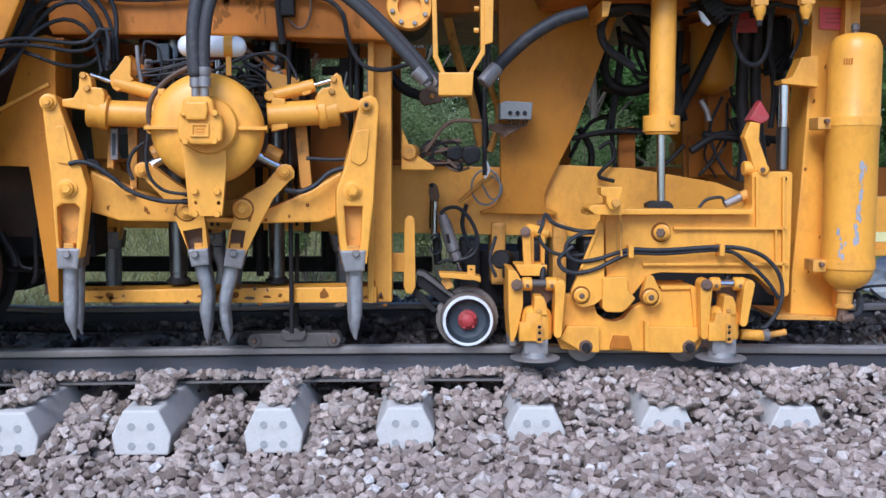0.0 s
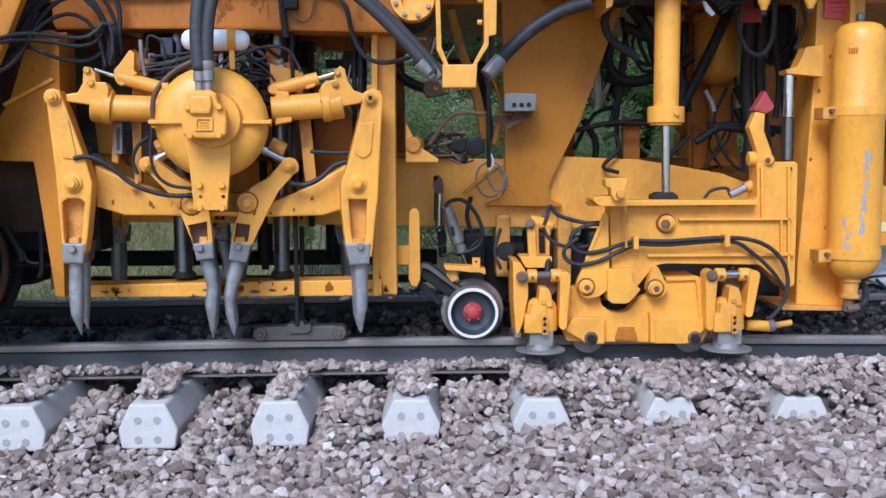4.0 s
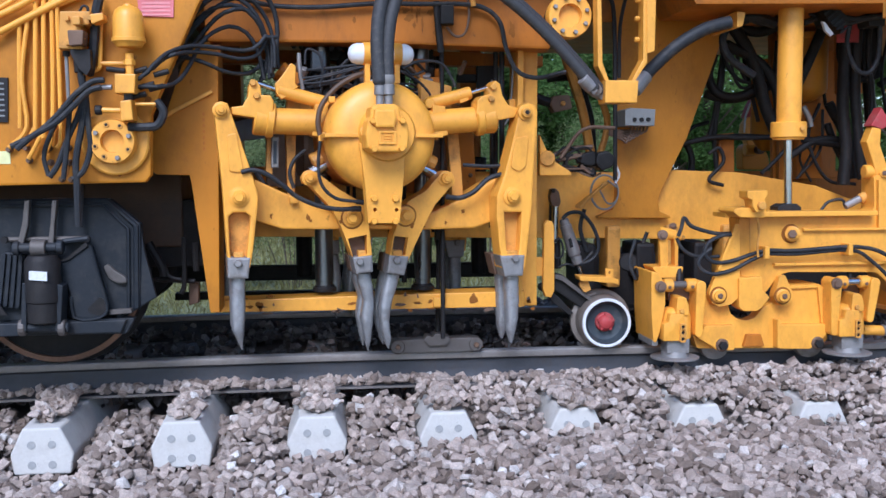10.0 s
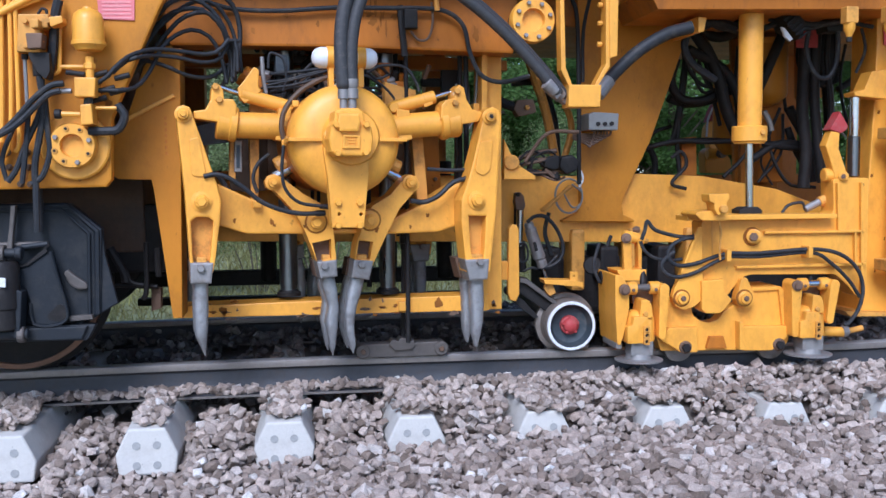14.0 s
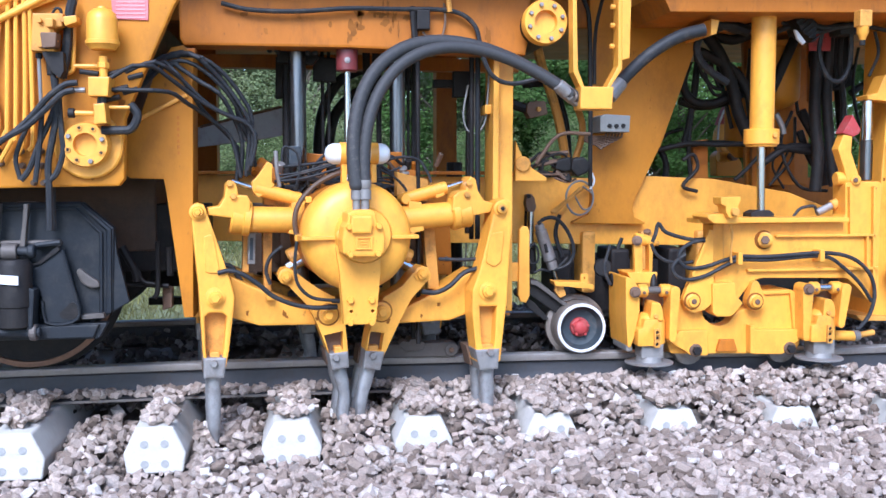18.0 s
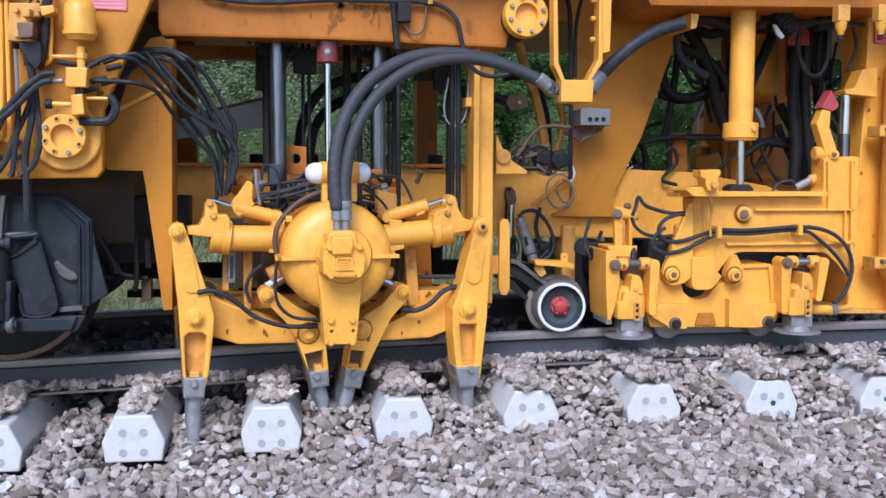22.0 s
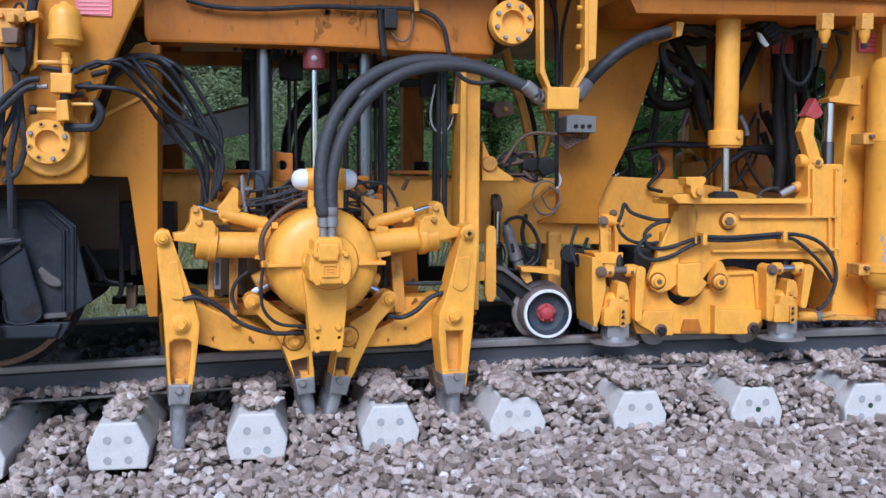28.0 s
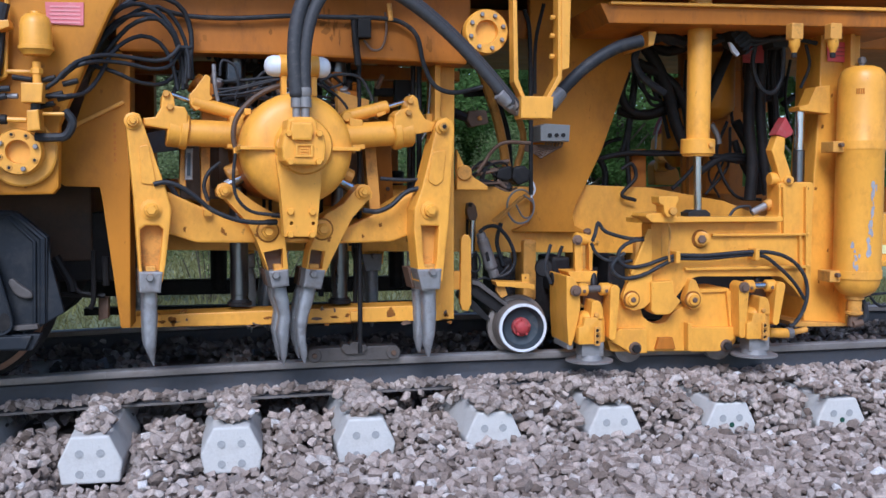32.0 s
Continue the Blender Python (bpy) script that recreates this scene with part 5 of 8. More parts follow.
# ---- the tamping unit, in its own space: x along the track from its middle, moved down and up as one ----
UNIT = thing("tamping_unit", "yellow tamping unit with round flywheel housing, hinged arms and steel tines", "tamping unit")


def tine(outline, y, parent):
    """A worn steel tine: oval forged shank, bent or straight, ground to a tip."""
    zs = [p[1] for p in outline]
    top, low = max(zs), min(zs)
    bm, rings = bmesh.new(), []
    for i in range(41):
        z = top + (low + 0.002 - top) * i / 40 - 1e-4
        cross = sorted(a + (b - a) * (z - u) / (v - u) for (a, u), (b, v) in zip(outline, outline[1:] + outline[:1]) if (u - z) * (v - z) < 0)
        x0, x1 = cross[0], cross[-1]
        rx = max(0.004, (x1 - x0) / 2) * (1 + 0.05 * noise.noise(Vector((outline[0][0] * 9, y * 5, z * 30))))
        ry = min(0.037, rx * 1.05 + 0.006)
        ring = []
        for k in range(20):
            c, s = math.cos(k * math.tau / 20), math.sin(k * math.tau / 20)
            wear = 1 + 0.055 * noise.noise(Vector((c * 1.3 + outline[0][0] * 7, s * 1.3 + y * 4, z * 22)))
            square = 1 / max(abs(c), abs(s)) ** 0.45
            ring.append(bm.verts.new(((x0 + x1) / 2 + rx * c * min(1.0, square * 0.95) * wear, y + ry * s * square * 0.9 * wear, z)))
        rings.append(ring)
    for u, v in zip(rings, rings[1:]):
        for k in range(20):
            bm.faces.new((u[k], u[(k + 1) % 20], v[(k + 1) % 20], v[k]))
    bm.faces.new(rings[0])
    bm.faces.new(rings[-1])
    bmesh.ops.recalc_face_normals(bm, faces=bm.faces)
    return part("tine", bm, TINE, parent, "scoured grey steel tine", True)


def arm(name, outline, pocket, pivot, head, clamp, nut, tines, y, pad=None, bore=False):
    """A hinged arm with its pocket, pivot bolt, head pin, clamp and pair of tines."""
    a = part(name, plate(outline, y - 0.06, y + 0.07, 0.009, [pocket]), YELLOW, UNIT)
    cx, cz = mid(pocket)
    # inner arms get a darker back: the pocket's darkness is in the colour
    part("pocket_back", plate([(cx + (px - cx) * 1.08, cz + (pz - cz) * 1.05) for px, pz in pocket], y + 0.0, y + 0.03, 0), WORN if name == "outer_arm" else RUST, a)
    part("pivot_bolt", pin(pivot[0], y - 0.06, pivot[1], 0.044, 0.03), YELLOW, a, smooth=True)
    part("bolt", bolt(pivot[0], y - 0.08, pivot[1], 0.024, 0.018), YELLOW, a)
    h = part("head_pin", pin(head[0], y - 0.06, head[1], 0.036, 0.03), YELLOW, a, smooth=True)
    if not bore:
        part("bolt", bolt(head[0], y - 0.088, head[1], 0.015, 0.012), YELLOW, a)
    if bore:
        part("bore", rod((head[0], y - 0.085, head[1]), (head[0], y - 0.093, head[1]), 0.019, 14), WORN, a)
        part("bolt", bolt(head[0], y - 0.093, head[1], 0.011, 0.006), BLACK, a)
    if pad:
        part("raised_pad", plate(pad, y - 0.068, y - 0.055, 0.004), YELLOW, a)
    part("tine_clamp", plate(clamp, y - 0.065, y + 0.055, 0.01), STEEL, a, "bare steel tine clamp")
    # rear clamp in a darker brown than the front one
    part("tine_clamp", plate([(p, q - 0.004) for p, q in clamp], y + 0.09, y + 0.2, 0.01), RUST, a, "darker brown rear tine clamp")
    part("clamp_bolt", bolt(nut[0], y - 0.065, nut[1], 0.018, 0.02), STEEL, a)
    part("clamp_ledge", box(min(p[0] for p in clamp) + 0.03, y - 0.05, max(p[1] for p in clamp) - 0.012, max(p[0] for p in clamp) - 0.03, y, max(p[1] for p in clamp) + 0.02, 0.005), WORN, a)
    if name == "inner_arm" and y < 0:
        grease = random.Random(int(pivot[0] * 1000))
        for i in range(7):
            q, d = grease.uniform(0, 6.28), grease.uniform(0.03, 0.06)
            blot(pivot[0] + d * math.cos(q), pivot[1] + d * math.sin(q) * 0.8, grease.uniform(0.006, 0.016), grease.uniform(0.006, 0.02), y - 0.06, STAIN, a, 500 + i)
        part("grease_ring", lathe([(0, 0.053), (1, 0.051)], (pivot[0], y - 0.058, pivot[1]), (pivot[0], y - 0.0625, pivot[1]), 28), STAIN, a)
    for dy in (0, 0.145):
        tine(tines, y + dy, a)
    return a


def build_arms(y, front):
    arm("outer_arm", [(-0.772, 1.186), (-0.762, 1.213), (-0.74, 1.223), (-0.714, 1.214), (-0.703, 1.184), (-0.672, 1.089), (-0.61, 0.891), (-0.59, 0.808), (-0.599, 0.721), (-0.618, 0.57), (-0.632, 0.495), (-0.727, 0.499), (-0.735, 0.649), (-0.744, 0.848), (-0.762, 1.057)],
        [(-0.721, 0.723), (-0.699, 0.74), (-0.645, 0.739), (-0.626, 0.721), (-0.643, 0.571), (-0.646, 0.541), (-0.714, 0.543), (-0.718, 0.574)], (-0.675, 0.808), (-0.743, 1.184), [(-0.731, 0.544), (-0.629, 0.541), (-0.641, 0.448), (-0.729, 0.451)], (-0.685, 0.517),
        [(-0.716, 0.458), (-0.651, 0.456), (-0.652, 0.306), (-0.657, 0.223), (-0.67, 0.119), (-0.681, 0.132), (-0.718, 0.216), (-0.721, 0.31)], y, rounded([(-0.72, 1.077), (-0.68, 1.087), (-0.653, 0.933), (-0.665, 0.914), (-0.713, 0.919)], 0.014))
    arm("outer_arm", [(0.616, 1.186), (0.63, 1.218), (0.664, 1.232), (0.695, 1.219), (0.707, 1.187), (0.698, 1.07), (0.685, 0.855), (0.679, 0.742), (0.664, 0.612), (0.647, 0.455), (0.533, 0.459), (0.52, 0.562), (0.506, 0.697), (0.507, 0.798), (0.541, 0.889), (0.582, 1.043)],
        [(0.543, 0.723), (0.628, 0.721), (0.619, 0.559), (0.613, 0.521), (0.562, 0.523), (0.553, 0.561)], (0.581, 0.796), (0.644, 1.186), [(0.519, 0.519), (0.644, 0.52), (0.635, 0.42), (0.544, 0.418)], (0.593, 0.505),
        [(0.555, 0.424), (0.63, 0.426), (0.634, 0.3), (0.63, 0.22), (0.616, 0.15), (0.6, 0.088), (0.586, 0.092), (0.566, 0.16), (0.562, 0.304)], y, rounded([(0.595, 1.068), (0.662, 1.078), (0.648, 0.936), (0.614, 0.909), (0.572, 0.931)], 0.014), True)
    arm("inner_arm", [(-0.389, 0.888), (-0.373, 0.916), (-0.348, 0.923), (-0.32, 0.908), (-0.224, 0.834), (-0.141, 0.787), (-0.105, 0.755), (-0.091, 0.668), (-0.08, 0.55), (-0.078, 0.484), (-0.152, 0.484), (-0.177, 0.553), (-0.219, 0.664), (-0.259, 0.747), (-0.352, 0.849), (-0.382, 0.862)],
        [(-0.189, 0.611), (-0.102, 0.627), (-0.101, 0.54), (-0.165, 0.521)], (-0.169, 0.706), (-0.359, 0.888), [(-0.17, 0.526), (-0.077, 0.534), (-0.074, 0.455), (-0.153, 0.447)], (-0.137, 0.506),
        [(-0.148, 0.452), (-0.079, 0.455), (-0.064, 0.378), (-0.058, 0.285), (-0.076, 0.131), (-0.091, 0.078), (-0.104, 0.106), (-0.13, 0.235), (-0.116, 0.319), (-0.141, 0.399)], y + 0.05)
    arm("inner_arm", [(0.319, 0.88), (0.303, 0.91), (0.276, 0.918), (0.245, 0.902), (0.179, 0.826), (0.092, 0.777), (0.048, 0.704), (0.017, 0.6), (-0.001, 0.481), (0.077, 0.471), (0.102, 0.523), (0.132, 0.586), (0.177, 0.675), (0.222, 0.759), (0.294, 0.838), (0.316, 0.854)],
        [(0.028, 0.618), (0.092, 0.608), (0.078, 0.529), (0.016, 0.531)], (0.08, 0.711), (0.271, 0.881), [(0.002, 0.531), (0.096, 0.523), (0.073, 0.433), (-0.01, 0.447)], (0.035, 0.508),
        [(-0.004, 0.447), (0.063, 0.439), (0.051, 0.386), (0.026, 0.307), (0.011, 0.222), (0.02, 0.125), (0.006, 0.083), (-0.01, 0.106), (-0.035, 0.19), (-0.039, 0.284), (-0.021, 0.389)], y + 0.05)


def build_unit():
    u = UNIT
    build_arms(-0.55, True)
    build_arms(0.5, False)
    # cross frame between the arms
    f = part("cross_frame", plate([(-0.6, 0.885), (-0.496, 0.835), (-0.421, 0.801), (-0.242, 0.73), (-0.086, 0.669), (0.062, 0.666), (0.226, 0.721), (0.379, 0.788), (0.55, 0.888), (0.548, 0.681), (0.434, 0.643), (0.184, 0.639), (-0.475, 0.655), (-0.6, 0.697)], -0.48, -0.3, 0.01), YELLOW, u)
    part("rear_frame", plate([(-0.6, 0.885), (-0.496, 0.835), (-0.242, 0.73), (0.062, 0.724), (0.379, 0.788), (0.55, 0.888), (0.548, 0.681), (0.184, 0.639), (-0.475, 0.655), (-0.6, 0.697)], 0.35, 0.5, 0.008), YELLOW, u)
    part("lug", plate([(-0.445, 0.804), (-0.409, 0.809), (-0.407, 0.773), (-0.443, 0.773)], -0.51, -0.47, 0.004), YELLOW, f)
    # flywheel housing
    x, z = -0.072, 1.071
    r = 0.245
    h = part("flywheel_housing", lathe([(0, r * 0.97), (0.12, r), (0.5, r), (0.62, r * 0.99), (0.74, r * 0.955), (0.84, r * 0.88), (0.92, r * 0.74), (0.97, r * 0.5), (1, r * 0.2), (1, 0)], (x, -0.58, z), (x, -0.785, z), 80), YELLOW, u, "round yellow flywheel housing", True)
    for s in (-1, 1):
        part("housing_seam", plate([(x + s * r * 0.42, z - 0.008), (x + s * r * 1.06, z - 0.008), (x + s * r * 1.06, z + 0.008), (x + s * r * 0.42, z + 0.008)], -0.795, -0.62, 0.003), YELLOW, h)
        part("seam_bolt", rod((x + s * r * 1.03, -0.7, z - 0.016), (x + s * r * 1.03, -0.7, z + 0.016), 0.009, 6), WORN, h)
    part("bearing_ring", lathe([(0, 0.126), (0.7, 0.126), (1, 0.116)], (x + 0.01, -0.76, z + 0.01), (x + 0.01, -0.812, z + 0.01), 48), YELLOW, h, smooth=True)
    part("ring_lug", pin(x - 0.087, -0.81, z + 0.015, 0.026, 0.03), YELLOW, h, smooth=True)
    part("rear_housing", lathe([(0, r * 0.95), (0.6, r * 0.95), (1, r * 0.4)], (x, -0.6, z), (x, 0.4, z), 40), ORANGE, u)
    # tongue plate and gearbox
    bm = plate([(-0.186, 1.037), (0.011, 1.037), (0.012, 0.915), (0.003, 0.829), (-0.011, 0.69), (-0.15, 0.693), (-0.16, 0.832), (-0.168, 0.917)], -0.8, -0.73, 0.006, [ring_of(*c, 0.008, 10) for c in [(-0.119, 0.75), (-0.024, 0.748)]])
    t = part("tongue_plate", bm, YELLOW, u)
    bolts("bolt", [(-0.124, 0.8), (-0.03, 0.798), (-0.125, 0.702), (-0.031, 0.7)], -0.8, 0.016, YELLOW, t, 0.018)
    g = part("gearbox", plate([(-0.155, 1.183), (-0.126, 1.197), (-0.053, 1.198), (-0.034, 1.184), (-0.028, 1.146), (0.001, 1.118), (0.008, 1.07), (0.002, 1.015), (-0.02, 0.996), (-0.146, 0.997), (-0.174, 1.016), (-0.18, 1.07), (-0.17, 1.124), (-0.158, 1.145)], -0.93, -0.79, 0.014, seg=3), YELLOW, u)
    part("cover", plate([(-0.143, 1.174), (-0.057, 1.174), (-0.05, 1.139), (-0.061, 1.099), (-0.139, 1.099), (-0.148, 1.139)], -0.955, -0.92, 0.01), YELLOW, g)
    part("badge", plate([(-0.125, 1.085), (-0.049, 1.085), (-0.05, 1.029), (-0.126, 1.029)], -0.938, -0.925, 0.003, [[(-0.114, 1.076), (-0.061, 1.076), (-0.061, 1.038), (-0.114, 1.038)]]), YELLOW, g, "embossed plain badge frame")
    part("badge_bars", joined(*[plate([(p[0], p[1] - 0.012 * i) for p in [(-0.104, 1.069), (-0.071, 1.069), (-0.071, 1.063), (-0.104, 1.063)]], -0.936, -0.925, 0.001) for i in range(3)]), YELLOW, g)
    bolts("bolt", [(-0.151, 1.127), (-0.024, 1.128), (-0.146, 1.01), (-0.028, 1.012)], -0.93, 0.015, YELLOW, g, 0.02)
    for (cx, cz), rr, dz in (((-0.107, 1.25), 0.024, 0.065), ((-0.07, 1.252), 0.027, 0.07)):
        n = part("hose_nipple", lathe([(0, rr * 0.7), (0.4, rr * 0.7), (0.42, rr), (0.7, rr), (0.72, rr * 0.85), (0.8, rr * 1.05), (1, rr * 1.05)], (cx, -0.87, cz - dz), (cx, -0.87, cz + dz), 18), STEEL, u, "steel hose nipple", True)
    # squeeze cylinders left and right
    left = [(-0.264, -0.5, 1.137), (-0.516, -0.5, 1.144), (-0.506, -0.5, 1.144), (-0.597, -0.5, 1.156)]
    right = [(0.197, -0.5, 1.139), (0.444, -0.5, 1.159), (0.427, -0.5, 1.156), (0.525, -0.5, 1.17)]
    for a, b, c, d in (left, right):
        s = part("squeeze_cylinder", rod(a, b, 0.059, 24, 0.06), YELLOW, u, smooth=True)
        part("collar", lathe([(0, 0.07), (0.06, 0.078), (0.35, 0.078), (0.4, 0.072), (0.92, 0.075), (1, 0.068)], c, d, 24), YELLOW, s, smooth=True)
    part("cylinder_flange", plate([(-0.326, 1.218), (-0.267, 1.218), (-0.271, 1.066), (-0.342, 1.078)], -0.54, -0.42, 0.006), YELLOW, u)
    part("cylinder_flange", plate([(0.217, 1.223), (0.279, 1.216), (0.291, 1.082), (0.215, 1.066)], -0.54, -0.42, 0.006), YELLOW, u)
    fk = part("fork", plate([(-0.697, 1.2), (-0.647, 1.207), (-0.624, 1.247), (-0.618, 1.301), (-0.602, 1.321), (-0.583, 1.316), (-0.569, 1.292), (-0.565, 1.255), (-0.526, 1.253), (-0.512, 1.228), (-0.516, 1.159), (-0.6, 1.154), (-0.694, 1.168)], -0.57, -0.45, 0.007), YELLOW, u)
    bolts("bolt", [(-0.602, 1.306), (-0.587, 1.25)], -0.57, 0.016, WORN, fk, 0.016)
    fk = part("fork", plate([(0.419, 1.175), (0.425, 1.241), (0.447, 1.264), (0.486, 1.273), (0.494, 1.318), (0.514, 1.336), (0.536, 1.321), (0.547, 1.268), (0.575, 1.224), (0.625, 1.208), (0.608, 1.166), (0.513, 1.149)], -0.57, -0.45, 0.007), YELLOW, u)
    bolts("bolt", [(0.499, 1.305), (0.49, 1.25)], -0.57, 0.016, WORN, fk, 0.016)
    # small hydraulic cylinders above
    for p0, p1, q1, blk in (((-0.28, -0.48, 1.23), (-0.486, -0.48, 1.283), (-0.589, -0.48, 1.316), [(-0.5, 1.31), (-0.472, 1.341), (-0.428, 1.404), (-0.406, 1.392), (-0.41, 1.309), (-0.395, 1.299), (-0.449, 1.253), (-0.472, 1.24), (-0.496, 1.268)]),
                            ((( 0.208, -0.48, 1.229)), ((0.415, -0.48, 1.284)), ((0.532, -0.48, 1.318)), [(0.345, 1.289), (0.393, 1.305), (0.403, 1.247), (0.359, 1.231)])):
        s = part("adjusting_cylinder", rod(p0, p1, 0.031, 18, 0.1), YELLOW, u, smooth=True)
        part("piston_rod", rod(p1, q1, 0.011, 12), CHROME, s, "bright chrome rod", True)
        part("bracket", plate(rounded(blk, 0.008), -0.505, -0.455, 0.005), YELLOW, s)
        part("end_boss", rod((p0[0], -0.53, p0[2]), (p0[0], -0.43, p0[2]), 0.024, 14), YELLOW, s)
    # white accumulators under yellow straps
    a0, a1 = (-0.189, -0.62, 1.437), (0.112, -0.62, 1.439)
    ra = 0.047
    acc = part("accumulator", lathe([(0, 0), (0.02, ra * 0.5), (0.06, ra * 0.82), (0.13, ra), (0.87, ra), (0.94, ra * 0.82), (0.98, ra * 0.5), (1, 0)], a0, a1, 28), WHITE, u, "white accumulator bottle", True)
    for cx, cz in [(-0.103, 1.439), (0.032, 1.439)]:
        part("strap", lathe([(0, ra * 1.06), (1, ra * 1.06)], (cx - 0.019, -0.62, cz), (cx + 0.019, -0.62, cz), 28), YELLOW, acc, smooth=True)
        part("strap_foot", box(cx - 0.012, -0.64, cz - 0.13, cx + 0.012, -0.6, cz - 0.03, 0.004), YELLOW, acc)
    part("hoop", tube([(-0.309, -0.6, 1.055), (-0.322, -0.6, 1.137), (-0.301, -0.6, 1.217), (-0.229, -0.6, 1.297), (-0.135, -0.6, 1.348), (-0.066, -0.6, 1.359)], 0.012, 8), SOIL_AND_SHADE, u, smooth=True)
    for cx, cz in [(-0.262, 1.234), (-0.31, 1.062)]:
        part("hoop_clamp", box(cx - 0.014, -0.63, cz - 0.014, cx + 0.014, -0.59, cz + 0.014, 0.004), YELLOW, u)
    # uprights, sight gauge
    for o in ([(-0.446, 1.095), (-0.4, 1.095), (-0.409, 0.801), (-0.44, 0.802)], [(0.323, 1.096), (0.379, 1.096), (0.404, 0.788), (0.348, 0.789)], [(-0.531, 1.086), (-0.506, 1.086), (-0.511, 0.893), (-0.541, 0.899)], [(-0.437, 1.283), (-0.268, 1.265), (-0.269, 1.181), (-0.439, 1.206)], [(0.193, 1.358), (0.347, 1.32), (0.345, 1.212), (0.192, 1.243)]):
        part("upright", plate(o, -0.4, -0.34, 0.005), WORN, u)
    g = part("sight_gauge", plate([(-0.514, 1.078), (-0.481, 1.078), (-0.485, 0.935), (-0.518, 0.935)], -0.44, -0.4, 0.005), STEEL, u, "aluminium sight gauge with dark glass")
    part("glass", plate([(-0.507, 1.057), (-0.492, 1.057), (-0.495, 0.955), (-0.51, 0.955)], -0.446, -0.438, 0.001), TEAL, g)
    for o, mat in (([(0.22, 0.8), (0.62, 0.8), (0.6, 1.24), (0.42, 1.3), (0.22, 1.26)], ORANGE), ([(-0.5, 0.84), (-0.3, 0.84), (-0.3, 1.2), (-0.5, 1.2)], SOIL_AND_SHADE)):
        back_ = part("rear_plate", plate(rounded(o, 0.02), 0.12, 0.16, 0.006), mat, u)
        for (px, pz), (qx, qz) in zip(o, o[1:]):
            part("bolt", bolt((px * 0.8 + qx * 0.2) * 0.95, 0.12, (pz * 0.8 + qz * 0.2) * 0.97 + 0.03, 0.012), RUST, back_)
    part("pump_body", rod((-0.468, -0.3, 1.391), (-0.366, -0.3, 1.314), 0.05, 14), ORANGE, u)
    part("side_body", box(-0.35, -0.25, 0.9, 0.38, 0.4, 1.25, 0.02), SOIL_AND_SHADE, u)
    tangle = random.Random(8)
    for i in range(26):
        x0, x1 = tangle.uniform(-0.42, 0.42), tangle.uniform(-0.3, 0.3)
        zz = 1.34 + tangle.uniform(-0.1, 0.08)
        part("hose", tube([(x0, -0.33, zz), (x0 * 0.7 + x1 * 0.3, -0.36 + tangle.uniform(-0.05, 0.03), zz + tangle.uniform(0.0, 0.1)), (x1, -0.34, zz - tangle.uniform(0.0, 0.1)), (x1 + tangle.uniform(-0.05, 0.05), -0.32, 1.15)], tangle.choice((0.006, 0.008, 0.011)), 6, 5), RUBBER if i % 5 else RUST, u, smooth=True)
    for i in range(12):
        x0, zz = tangle.uniform(-0.45, 0.42), tangle.uniform(1.24, 1.4)
        part("fitting", rod((x0, -0.3, zz), (x0 + tangle.uniform(-0.03, 0.03), -0.34, zz + 0.06), tangle.choice((0.012, 0.017, 0.022)), 8), (STEEL, RUST, ORANGE, BLACK)[i % 4], u)
    for i, (cx, cz) in enumerate([(-0.281, 0.938), (0.204, 0.924)]):
        c = part("eccentric_rod", rod((cx + (0.06 if i else -0.06), -0.42, cz - 0.03), (cx + (-0.08 if i else 0.08), -0.42, cz + 0.05), 0.028, 14), CHROME, u)
        part("gland_nut", rod((cx + (0.05 if i else -0.05), -0.42, cz + 0.02), (cx + (-0.02 if i else 0.02), -0.42, cz + 0.055), 0.04, 12), WORN, c)
    for pts in [[(0.083, 1.382, 1.396), (0.085, 1.382, 1.579), (0.111, 1.378, 1.747), (0.184, 1.368, 1.9), (0.29, 1.353, 1.993), (0.488, 1.325, 2.048), (0.702, 1.295, 2.045)], [(0.149, 1.373, 1.396), (0.157, 1.372, 1.58), (0.188, 1.367, 1.717), (0.25, 1.358, 1.81), (0.35, 1.344, 1.881), (0.518, 1.321, 1.926), (0.702, 1.295, 1.922)]]:
        part("far_hose", tube(pts, 0.034, 10, 6), RUBBER, u, smooth=True)
    lx, _ = -0.035, 1.751
    part("lift_rod", rod((lx, -0.35, 1.2), (lx, -0.35, 2.9), 0.016, 14), CHROME, u, "long chrome piston rod", True)
    for i, (cx, cz) in enumerate([(-0.348, 0.691), (-0.358, 0.707), (-0.193, 0.662), (-0.525, 0.716), (0.182, 0.653), (0.376, 0.723), (0.292, 0.671), (0.073, 0.661)]):
        blot(cx, cz, 0.008 + 0.004 * (i % 3), 0.01 + 0.008 * (i % 2), -0.48, STAIN, u, 40 + i)
    for a, b, r in (((-0.182, -0.62, 0.748), (-0.136, -0.62, 0.749), 0.0135), ((-0.166, -0.65, 0.781), (-0.125, -0.65, 0.778), 0.011), ((0.558, -0.55, 0.905), (0.598, -0.55, 0.91), 0.014)):
        part("hose_end", rod(a, b, r, 8), BLACK, u)
